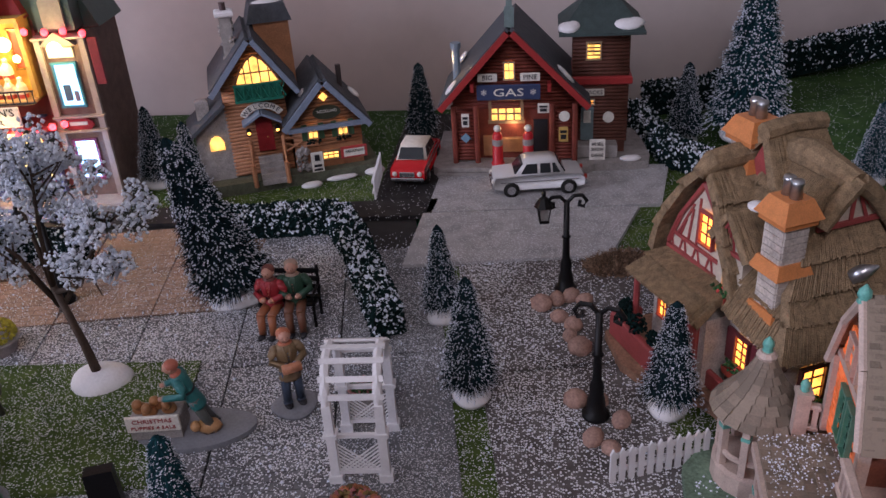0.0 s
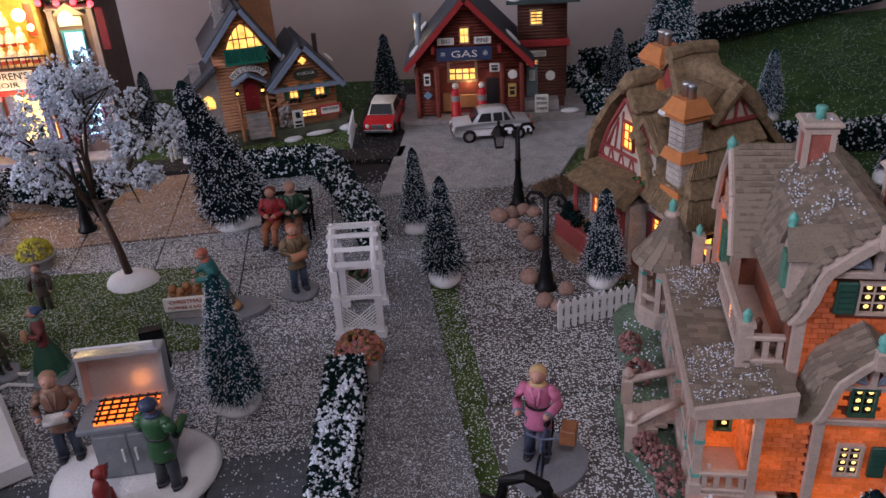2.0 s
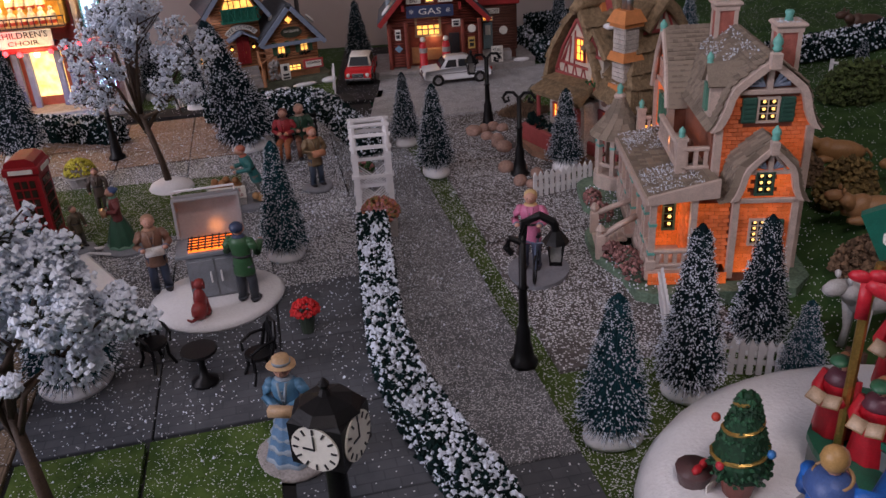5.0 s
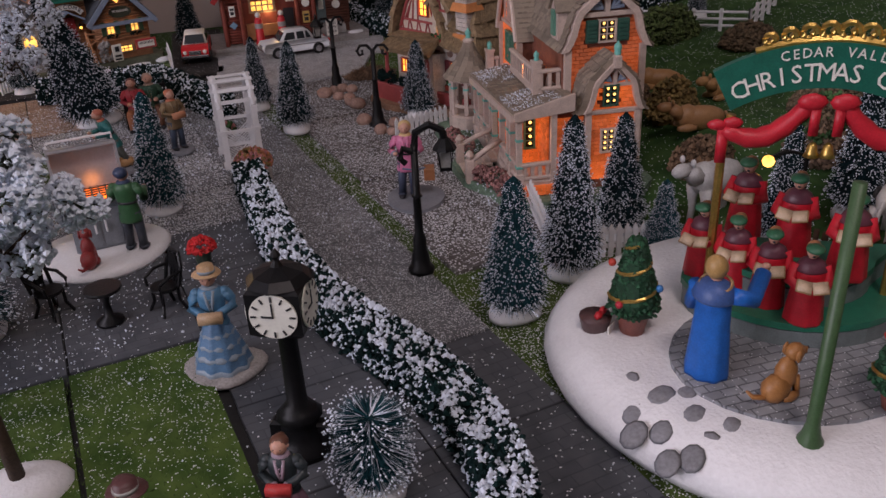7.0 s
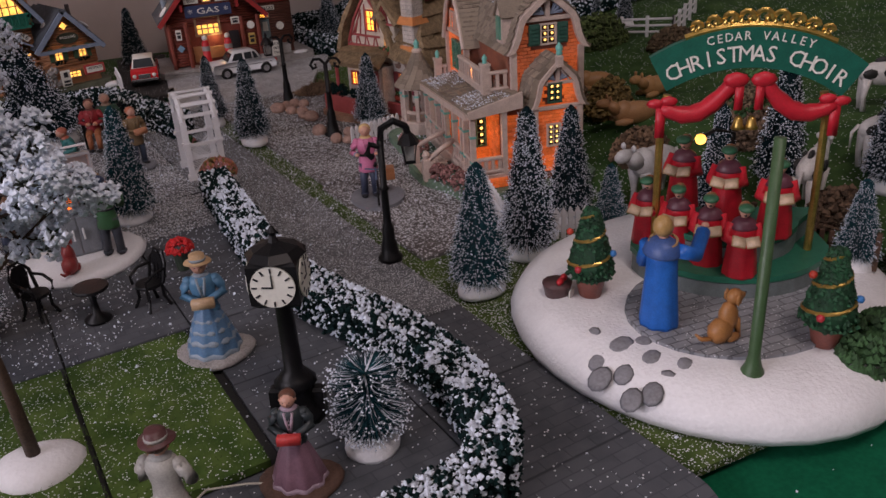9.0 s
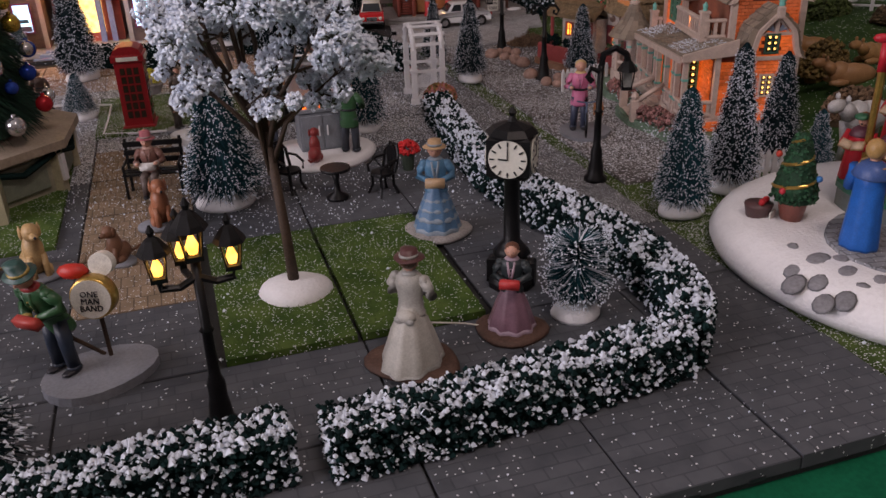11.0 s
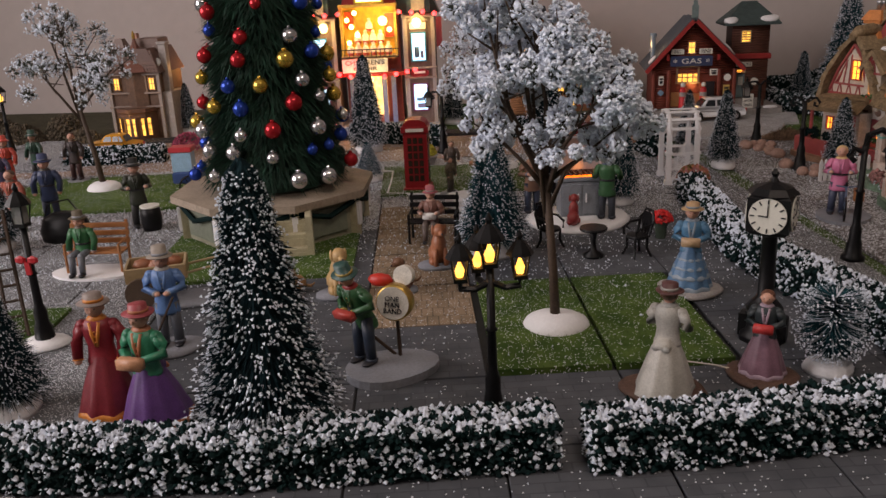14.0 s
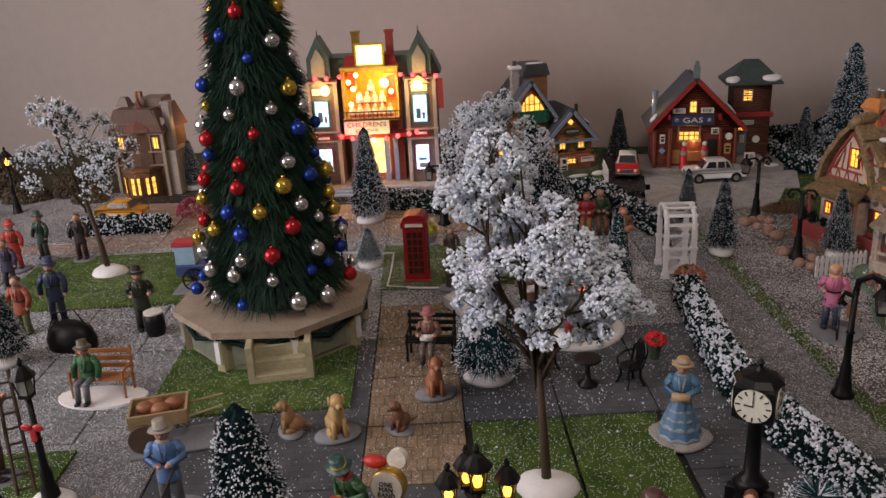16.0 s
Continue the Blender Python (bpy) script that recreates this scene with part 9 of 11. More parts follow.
figure("figurine of a boy dressed in brown and grey", -0.123, 0.611, 0.086, 30, (0.22, 0.15, 0.08), (0.05, 0.07, 0.11), (0.45, 0.15, 0.08), None, False, GREY_B, 0.021, 0.019, arms="fold", item=(0.5, 0.22, 0.12))
figure("figurine in a red coat seated on a bench", -0.178, 0.742, 0.088, -5, (0.34, 0.03, 0.04), (0.35, 0.13, 0.06), (0.16, 0.05, 0.04), None, z=0.002, sit=True, arms="fold")
figure("figurine in a dark green coat seated on a bench", -0.155, 0.748, 0.092, 10, (0.03, 0.08, 0.05), (0.16, 0.07, 0.04), (0.40, 0.28, 0.22), None, z=0.002, sit=True, arms="fold")
figure("figurine of a stooping man in a teal coat", -0.185, 0.575, 0.080, -70, (0.03, 0.17, 0.17), (0.10, 0.11, 0.10), (0.45, 0.14, 0.09), None, False, None, z=0.006, arms="out", lean=0.28)
figure("figurine in green skirt and blue cap carrying a basket", -0.340, 0.468, 0.078, -60, (0.20, 0.05, 0.05), (0.03, 0.10, 0.06), (0.05, 0.09, 0.22), None, True, GREY_B, 0.030, 0.022, arms="fold", item=(0.4, 0.22, 0.12))
figure("small figurine of a child in brown", -0.388, 0.468, 0.058, 60, (0.10, 0.08, 0.05), (0.08, 0.07, 0.06), (0.10, 0.07, 0.05), None, False, GREY_B, 0.016)
figure("figurine in a pink jacket standing by a bicycle", 0.122, 0.338, 0.088, -15, (0.55, 0.17, 0.30), (0.05, 0.06, 0.10), (0.60, 0.42, 0.20), None, False, None, z=0.005, arms="out")
for fx, fy, fr, c1, c2, lb in ((-1.150, 0.53, 20, (0.45, 0.06, 0.04), (0.40, 0.05, 0.04), "figurine in a long red coat"), (-1.13, 0.58, -10, (0.03, 0.07, 0.05), (0.05, 0.05, 0.05), "figurine in a dark green coat"), (-1.057, 0.58, 10, (0.04, 0.03, 0.03), (0.05, 0.02, 0.02), "figurine in a black coat"), (-0.972, 0.285, 0, (0.32, 0.08, 0.05), (0.10, 0.12, 0.05), "figurine in brown and green"), (-1.10, 0.44, 15, (0.06, 0.05, 0.10), (0.04, 0.04, 0.05), "figurine in a dark coat"), (-1.19, 0.45, 30, (0.40, 0.10, 0.03), (0.06, 0.05, 0.05), "figurine in an orange coat"), (-0.60, 0.62, 200, (0.08, 0.05, 0.04), (0.05, 0.05, 0.05), "small dark figurine behind the tree"), (-0.40, 0.585, 10, (0.08, 0.06, 0.05), (0.06, 0.05, 0.04), "small brown figurine behind the telephone box")):
    figure(lb, fx, fy, 0.088 if fx < -0.7 else 0.06, fr, c1, c2, (0.12, 0.07, 0.05), c1 if fx < -1.1 else None, False, GREY_B if fx < -1 else None, 0.02)


def one_man_band():
    x, y = -0.381, -0.124
    base = Geo().slab([(0.042 * math.cos(a) * (1.15 if math.cos(a) > 0 else 0.75), 0.030 * math.sin(a)) for a in [2 * PI * i / 20 for i in range(20)]], 0, 0.007)
    solo("stone_slab", base, GREY_B, "rounded grey slab under the bandsman", "slab", x + 0.012, y - 0.002, 0, 28)
    figure("figurine of a one-man band in green hat and coat", x - 0.004, y + 0.006, 0.090, -30, (0.03, 0.10, 0.04), (0.02, 0.03, 0.05), (0.30, 0.03, 0.03), (0.03, 0.08, 0.07), False, None, z=0.007, arms="fold", item=(0.40, 0.05, 0.04), stoop=0.32, trim=(0.45, 0.32, 0.10))
    e = thing("drum", "white round drum lettered one man band", "drum", x + 0.022, y + 0.016, 0.007, -8, scale=0.84)
    M = Matrix.Translation((0, 0, 0.060)) @ Matrix.Rotation(PI / 2 - 0.12, 4, "X")
    part("shell", Geo().lathe([(0.0175, -0.006), (0.0185, -0.004), (0.0185, 0.006), (0.0175, 0.008)], 24, 0, M), M_GOLD, e, "gilded rim", True)
    part("skin", Geo().lathe([(0.0165, 0), (0.0165, 0.0092)], 24, 0, M), M_SIGNW, e, "cream drum skin")
    for t, z in (("ONE", 0.0665), ("MAN", 0.0600), ("BAND", 0.0535)):
        words(t, 0.0070, e, T(0, -0.0105, z - 0.0002) @ Matrix.Rotation(-0.12, 4, "X"), M_INK)
    part("stand", Geo().tube([(0, 0.004, 0.0), (0, 0.002, 0.045)], 0.002, 6).tube([(-0.006, 0.006, 0.0), (-0.03, -0.008, 0.03)], 0.0018, 6), M_TRUNK, e)
    part("small_drum", Geo().lathe([(0.010, -0.004), (0.010, 0.006)], 18, 0, Matrix.Translation((0.006, 0.014, 0.083)) @ Matrix.Rotation(PI / 2 - 0.2, 4, "X")), M_SIGNW, e)
    part("red_sack", Geo().blob((-0.018, 0.010, 0.078), (0.014, 0.008, 0.007)), paint(0.5, 0.03, 0.02), e, "", True)


one_man_band()


def dog(x, y, rz, col, s, label, sitting=True, base=None):
    g = Geo()
    mats = [paint(*col), M_INK, base or GREY_B]
    if base is not None:
        g.lathe([(0.019, 0), (0.019, 0.003)], 16, 2, None, (0, 0, 0), 0.7)
    if sitting:
        g.blob((0, 0.006, 0.010), (0.0085, 0.011, 0.010), 0, None, 9, 6)
        g.blob((0, -0.001, 0.019), (0.0068, 0.008, 0.013), 0, None, 9, 6)
        for k in (-1, 1):
            g.tube([(k * 0.004, -0.006, 0.018), (k * 0.0045, -0.008, 0.002)], 0.0022, 6, 0)
            g.blob((k * 0.0065, -0.001, 0.005), (0.003, 0.007, 0.004), 0, None, 7, 4)
        g.blob((0, -0.006, 0.034), (0.0058, 0.007, 0.006), 0, None, 9, 6)
        g.blob((0, -0.0125, 0.033), (0.003, 0.005, 0.0028), 0, None, 7, 4)
        g.blob((0, -0.017, 0.0335), 0.0012, 1, None, 5, 3)
        for k in (-1, 1):
            g.blob((k * 0.0055, -0.004, 0.034), (0.0014, 0.003, 0.005), 0, None, 6, 4)
        g.tube([(0, 0.015, 0.006), (0.004, 0.021, 0.006), (0.007, 0.024, 0.010)], [0.002, 0.0018, 0.0008], 5, 0)
    else:
        g.blob((0, 0, 0.028), (0.008, 0.020, 0.009), 0, None, 9, 6)
        for k in (-1, 1):
            for yy in (-0.013, 0.014):
                g.tube([(k * 0.005, yy, 0.026), (k * 0.005, yy + 0.001, 0.012), (k * 0.005, yy, 0.0)], [0.0034, 0.0022, 0.0020], 6, 0)
        g.tube([(0, -0.016, 0.031), (0, -0.024, 0.040)], [0.006, 0.0045], 7, 0)
        g.blob((0, -0.028, 0.042), (0.0045, 0.009, 0.005), 0, None, 8, 5)
        g.tube([(0, 0.019, 0.030), (0, 0.025, 0.020)], [0.0018, 0.001], 5, 0)
        for k in (-1, 1):
            g.blob((k * 0.004, -0.023, 0.047), (0.0015, 0.002, 0.0035), 0, None, 5, 4)
    return solo("animal_figurine", g, mats, label, "animal figurine", x, y, 0, rz, "animal figurines", smooth=True, scale=s)


dog(-0.506, 0.056, -60, (0.30, 0.17, 0.08), 1.0, "brown sitting dog figurine on a pale base", base=GREY_B)
dog(-0.452, 0.052, 30, (0.50, 0.33, 0.15), 1.35, "golden sitting dog figurine on a pale base", base=GREY_B)
dog(-0.360, 0.145, 20, (0.36, 0.14, 0.07), 1.3, "reddish sitting dog figurine with green scarf", base=GREY_B)
dog(-0.388, 0.068, -30, (0.20, 0.10, 0.06), 0.95, "dark brown dog figurine on a pale base", base=GREY_B)


def bench(x, y, rz, m, label, w=0.062, base=None):
    e = thing("bench", label, "bench", x, y, 0.0, rz)
    for i in range(3):
        part("seat_slat", Geo().box((0, -0.010 + i * 0.008, 0.026), (w, 0.006, 0.0025), bev=0.0005), m, e)
    for i in range(3):
        part("back_slat", Geo().box((0, 0.013 + i * 0.0012, 0.034 + i * 0.009), (w, 0.0025, 0.006), bev=0.0005), m, e)
    for s in (-1, 1):
        part("bench_end", Geo().tube([(s * w * 0.46, -0.013, 0.0), (s * w * 0.46, -0.012, 0.036), (s * w * 0.46, 0.010, 0.037)], 0.0017, 6).tube([(s * w * 0.46, 0.012, 0.0), (s * w * 0.46, 0.013, 0.03), (s * w * 0.46, 0.017, 0.058)], 0.0018, 6), m, e)
    if base:
        part("base", Geo().lathe([(w * 0.78, 0), (w * 0.78, 0.003)], 20, 0, None, (0, -0.008, 0), 0.5, 0.04), base, e, "pale snowy base")
    return e


bench(-0.760, 0.122, 5, paint(0.34, 0.14, 0.05), "varnished wooden bench on a snowy base", 0.07, M_SNOW)
bench(-0.380, 0.240, 0, M_BLACK, "black slatted park bench")
bench(-0.164, 0.754, 0, M_BLACK, "black iron bench before the hedge")
bench(-0.600, 0.60, 95, M_BLACK, "small dark bench behind the platform", 0.05)


def iron_chair(x, y, rz):
    e = thing("garden_chair", "black wrought-iron garden chair on the paving", "chair", x, y, 0, rz, "garden chairs")
    part("seat", Geo().lathe([(0.012, 0.022), (0.0125, 0.0235), (0.012, 0.025)], 16, 0), M_BLACK, e)
    part("backrest", Geo().tube([(-0.011, 0.008, 0.024), (-0.012, 0.013, 0.042), (-0.006, 0.016, 0.052), (0.006, 0.016, 0.052), (0.012, 0.013, 0.042), (0.011, 0.008, 0.024)], 0.0017, 6).tube([(0, 0.010, 0.024), (0, 0.016, 0.052)], 0.0014, 5).tube([(-0.005, 0.010, 0.025), (-0.006, 0.015, 0.046)], 0.0012, 5).tube([(0.005, 0.010, 0.025), (0.006, 0.015, 0.046)], 0.0012, 5), M_BLACK, e, "curled iron back")
    part("splat", Geo().prism([(-0.0075, 0.026), (0.0075, 0.026), (0.0095, 0.040), (0.0050, 0.050), (-0.0050, 0.050), (-0.0095, 0.040)], 0.0125, 0.0145), M_BLACK, e, "cast iron back plate")
    for sx in (-1, 1):
        part("arm", Geo().tube([(sx * 0.0115, 0.012, 0.038), (sx * 0.0135, 0.0, 0.037), (sx * 0.0125, -0.010, 0.032), (sx * 0.011, -0.010, 0.024)], 0.0015, 6), M_BLACK, e)
    for sx in (-1, 1):
        for sy in (-1, 1):
            part("leg", Geo().tube([(sx * 0.008, sy * 0.008, 0.023), (sx * 0.008, sy * 0.008, 0.010), (sx * 0.0115, sy * 0.0115, 0.0)], 0.0016, 6), M_BLACK, e)


iron_chair(-0.236, 0.213, 50)
iron_chair(-0.138, 0.184, -60)
tb = thing("garden_table", "small round black pedestal table", "table", -0.187, 0.180)
part("tabletop", Geo().lathe([(0.0155, 0.032), (0.016, 0.0335), (0.0155, 0.035)], 18, 0), M_BLACK, tb)
part("pedestal", Geo().lathe([(0.012, 0), (0.012, 0.003), (0.004, 0.008), (0.0028, 0.02), (0.005, 0.032)], 12, 0), M_BLACK, tb, "", True)


def barbecue():
    bx, by = -0.202, 0.322
    e = thing("barbecue_set", "grey barbecue with glowing coals on a white snow base", "barbecue", bx, by, 0, 10)
    part("base", Geo().lathe([(0.066, 0), (0.068, 0.004), (0.062, 0.009)], 28, 0, None, (0, 0, 0), 0.90, 0.03), M_SNOW, e, "white snow base", True)
    G = paint(0.22, 0.24, 0.27)
    b = part("cabinet", Geo().box((0.004, 0.012, 0.032), (0.054, 0.036, 0.048), bev=0.002), G, e, "grey cabinet")
    part("worktop", Geo().box((0.004, 0.012, 0.058), (0.072, 0.040, 0.005), bev=0.001), G, b)
    for x in (-0.009, 0.017):
        d = part("cabinet_door", Geo().box((x, -0.0068, 0.032), (0.024, 0.002, 0.040), bev=0.0006), G, b)
        part("handle", Geo().tube([(x + (0.008 if x < 0 else -0.008), -0.0095, 0.040), (x + (0.008 if x < 0 else -0.008), -0.0095, 0.028)], 0.0010, 6), M_WHITE, d)
    part("coals", Geo().box((0.004, 0.012, 0.0610), (0.046, 0.030, 0.002)), glow("coals", (1.0, 0.16, 0.015), 2.6), b, "glowing orange coals")
    for i in range(7):
        part("grate_bar", Geo().box((-0.016 + i * 0.0067, 0.012, 0.0632), (0.0014, 0.032, 0.0014)), M_BLACK, b)
    for i in range(5):
        part("grate_bar", Geo().box((0.004, -0.001 + i * 0.0065, 0.0634), (0.048, 0.0014, 0.0012)), M_BLACK, b)
    Lm = Matrix.Translation((0.004, 0.031, 0.061)) @ Matrix.Rotation(-0.22, 4, "X")
    ld = part("lid", Geo().box((0, 0, 0.022), (0.064, 0.003, 0.044), 0, Lm, bev=0.001).box((0, -0.011, 0.0435), (0.064, 0.022, 0.003), 0, Lm).box((-0.0315, -0.009, 0.024), (0.0025, 0.018, 0.040), 0, Lm).box((0.0315, -0.009, 0.024), (0.0025, 0.018, 0.040), 0, Lm), mat("polished_lid", (0.52, 0.53, 0.56), 0.30, 0.6, vary=0.1), b, "raised grey metal hood")
    part("lid_rail", Geo().tube([(-0.030, -0.024, 0.048), (-0.030, -0.026, 0.053), (0.030, -0.026, 0.053), (0.030, -0.024, 0.048)], 0.0013, 6, 0, Lm), M_WHITE, ld, "pale hood rail")
    bulb(bx + 0.006, by + 0.012, 0.072, 0.006, (1.0, 0.28, 0.05), 0.008)
    figure("figurine of a cook in green coat and blue cap", bx + 0.036, by - 0.018, 0.088, 165, (0.04, 0.12, 0.05), (0.06, 0.07, 0.09), (0.04, 0.06, 0.12), None, False, None, z=0.009, arms="out")
    figure("figurine in a brown hooded coat holding a plate", bx - 0.060, by + 0.02, 0.086, 20, (0.22, 0.12, 0.08), (0.03, 0.04, 0.07), (0.38, 0.22, 0.14), None, False, None, z=0.008, arms="out", item=(0.7, 0.68, 0.66))
    d = dog(bx - 0.006, by - 0.042, 175, (0.28, 0.04, 0.04), 0.95, "small dog figurine in a red coat")
    d.location.z = 0.009


barbecue()


def puppy_cart():
    e = thing("puppy_cart", "grey crate of brown puppies with a sale board", "cart", -0.215, 0.572, 0, 8)
    part("base", Geo().lathe([(0.055, 0), (0.055, 0.005)], 20, 0, None, (0.01, 0, 0), 0.5, 0.04), GREY_B, e)
    part("crate", Geo().box((-0.018, 0, 0.016), (0.044, 0.026, 0.022), bev=0.001), M_STONE, e, "grey crate")
    s = part("board", Geo().box((-0.018, -0.0145, 0.024), (0.046, 0.003, 0.016), bev=0.0006), M_SIGNW, e, "cream sale board")
    words("CHRISTMAS", 0.0058, s, T(-0.018, -0.0163, 0.0275), M_ROSE, width=0.034)
    words("PUPPIES 4 SALE", 0.0048, s, T(-0.018, -0.0163, 0.0205), M_ROSE, width=0.038)
    for i, (dx, dy) in enumerate(((-0.032, 0), (-0.018, 0.004), (-0.006, -0.002), (-0.022, -0.006))):
        part("puppy", Geo().blob((dx, dy, 0.030), (0.007, 0.006, 0.006), 0, None, 8, 5).blob((dx, dy - 0.004, 0.037), 0.0048, 0, None, 8, 5), paint(0.36, 0.17, 0.07), e, "brown moulded puppy", True)
    part("puppy", Geo().blob((0.026, -0.006, 0.011), (0.012, 0.008, 0.007), 0, None, 8, 5).blob((0.016, -0.011, 0.015), 0.005, 0, None, 8, 5), paint(0.48, 0.27, 0.12), e, "tan moulded puppy", True)


puppy_cart()


def bicycle():
    e = thing("bicycle", "small blue-grey bicycle on a grey base", "bicycle", 0.126, 0.322, 0, -15)
    part("base", Geo().lathe([(0.032, 0), (0.032, 0.005)], 20, 0, None, (0, 0.01, 0), 1.15, 0.04), GREY_B, e)
    B = paint(0.08, 0.11, 0.18)
    for y in (-0.018, 0.022):
        ring = [(0.0, y + 0.0145 * math.cos(a), 0.0195 + 0.0145 * math.sin(a)) for a in [2 * PI * i / 16 for i in range(17)]]
        part("wheel", Geo().tube(ring, 0.0011, 5), M_BLACK, e)
    part("frame", Geo().tube([(0, -0.018, 0.0195), (0, -0.012, 0.045)], 0.0012, 5).tube([(0, -0.012, 0.04), (0, 0.006, 0.018), (0, 0.022, 0.0195), (0, 0.010, 0.040), (0, -0.012, 0.04)], 0.0012, 5).tube([(-0.012, -0.010, 0.047), (0, -0.013, 0.046), (0.012, -0.010, 0.047)], 0.0010, 5), B, e)
    part("saddle", Geo().blob((0, 0.011, 0.043), (0.003, 0.006, 0.002)), M_BLACK, e)
    part("basket", Geo().box((0.016, 0.018, 0.03), (0.012, 0.016, 0.014), bev=0.001), paint(0.34, 0.14, 0.06), e, "brown side basket")


bicycle()


def handcart():
    e = thing("handcart", "wooden handcart loaded with brown sacks", "cart", -0.640, 0.032, 0, 22)
    Wd = paint(0.36, 0.26, 0.14)
    part("base", Geo().box((0.01, -0.01, 0.002), (0.085, 0.05, 0.004), bev=0.001), GREY_B, e)
    for s in (-1, 1):
        part("side_board", Geo().box((0, s * 0.020, 0.036), (0.058, 0.003, 0.016), bev=0.0006), Wd, e)
        part("end_board", Geo().box((s * 0.029, 0, 0.036), (0.003, 0.040, 0.016), bev=0.0006), Wd, e)
        M = Matrix.Translation((-0.016, s * 0.026, 0.019)) @ Matrix.Rotation(PI / 2, 4, "X")
        part("wheel", Geo().lathe([(0.016, -0.002), (0.016, 0.002)], 18, 0, M), paint(0.10, 0.07, 0.05), e)
        part("handle", Geo().tube([(0.028, s * 0.016, 0.032), (0.066, s * 0.013, 0.038)], 0.0014, 5), Wd, e)
    part("floor_board", Geo().box((0, 0, 0.029), (0.056, 0.038, 0.003)), Wd, e)
    for dx, dy in ((-0.014, 0.004), (0.002, -0.004), (0.015, 0.005), (-0.004, 0.009)):
        part("sack", Geo().blob((dx, dy, 0.040), (0.011, 0.009, 0.007), 0, None, 9, 5), paint(0.32, 0.13, 0.07), e, "brown sack", True)


handcart()
br = Geo().tube([(0.010, -0.014, 0.052), (-0.012, -0.022, 0.010)], 0.0011, 5).lathe([(0.003, 0), (0.005, -0.010), (0.006, -0.014)], 8, 1, None, (-0.012, -0.022, 0.016))
solo("broom", br, [M_TRUNK, paint(0.42, 0.33, 0.18)], "thin broom with straw head", "broom", -0.572, -0.088, 0.004, 15)


def barrel_organ():
    e = thing("barrel_organ", "blue and red barrel organ cart on a grey base", "cart", -0.790, 0.450, 0, 8)
    part("base", Geo().box((0.012, 0, 0.003), (0.085, 0.05, 0.006), bev=0.002), GREY_B, e)
    part("cart_body", Geo().box((0, 0, 0.038), (0.044, 0.026, 0.018), bev=0.002), paint(0.04, 0.08, 0.22), e, "dark blue cart")
    part("organ", Geo().box((-0.006, 0, 0.062), (0.030, 0.022, 0.030), bev=0.001), paint(0.30, 0.48, 0.62), e, "light blue organ case")
    part("organ_top", Geo().box((-0.006, 0, 0.081), (0.034, 0.026, 0.008), bev=0.001), paint(0.5, 0.04, 0.05), e, "red roof")
    for s in (-1, 1):
        ring = [(0.006 + 0.018 * math.cos(a), s * 0.016, 0.024 + 0.018 * math.sin(a)) for a in [2 * PI * i / 18 for i in range(19)]]
        w = Geo().tube(ring, 0.0015, 5)
        for i in range(6):
            a = PI * i / 6
            w.tube([(0.006 - 0.018 * math.cos(a), s * 0.016, 0.024 - 0.018 * math.sin(a)), (0.006 + 0.018 * math.cos(a), s * 0.016, 0.024 + 0.018 * math.sin(a))], 0.0007, 4)
        part("wheel", w, M_BLACK, e, "black spoked wheel")


barrel_organ()
bd = thing("barrel_drum", "black barrel drum with pale skin", "drum", -0.778, 0.292)
part("shell", Geo().lathe([(0.012, 0), (0.014, 0.010), (0.014, 0.022), (0.0125, 0.032)], 16, 0), M_BLACK, bd, "", True)
part("skin", Geo().lathe([(0.013, 0.032), (0.013, 0.0345)], 16, 0), M_SIGNW, bd)
bk = thing("wicker_arch", "black woven basket hood with a tall handle", "basket", -0.875, 0.245)
part("hood", Geo().lathe([(0.034, 0), (0.036, 0.014), (0.030, 0.030), (0.016, 0.038)], 16, 0, None, (0, 0, 0), 0.6), M_BLACK, bk, "", True)
part("handle", Geo().tube([(-0.034, 0, 0.02), (-0.02, 0, 0.05), (0.01, 0, 0.056), (0.034, 0, 0.02)], 0.0012, 5), M_BLACK, bk)


def lamplighter():
    e = thing("street_lamp", "black gas lamp post with a red bow on a snowy foot", "street lamp", -0.700, -0.082, 0, 0, "street lamps")
    part("snow_foot", mound(0.022, 0.008), M_SNOW, e, "", True)
    post(e, 0.115, 0.004)
    lantern(e, 0, 0, 0.118, 1.1, False)
    part("bow", Geo().blob((-0.006, -0.004, 0.085), (0.006, 0.002, 0.004), 0, None, 7, 4).blob((0.006, -0.004, 0.085), (0.006, 0.002, 0.004), 0, None, 7, 4).box((0, -0.004, 0.077), (0.005, 0.002, 0.012)), paint(0.5, 0.02, 0.03), e, "red bow")
    l = thing("ladder", "dark wooden ladder leaning at the lamp", "ladder", -0.742, -0.06, 0, 35)
    for s in (-1, 1):
        part("ladder_rail", Geo().tube([(s * 0.008, -0.02, 0.0), (s * 0.006, 0.025, 0.118)], 0.0019, 5), M_TRUNK, l)
    for i in range(8):
        f = (i + 0.6) / 8.4
        part("rung", Geo().tube([(-0.0075, -0.02 + 0.045 * f, 0.118 * f), (0.0075, -0.02 + 0.045 * f, 0.118 * f)], 0.0013, 5), M_TRUNK, l)
    figure("figurine of a lamplighter in a brown coat on a ladder", -0.775, -0.055, 0.105, 110, (0.17, 0.07, 0.05), (0.12, 0.05, 0.04), (0.1, 0.06, 0.05), (0.05, 0.05, 0.05), False, GREY_B, 0.022, arms="up")


lamplighter()

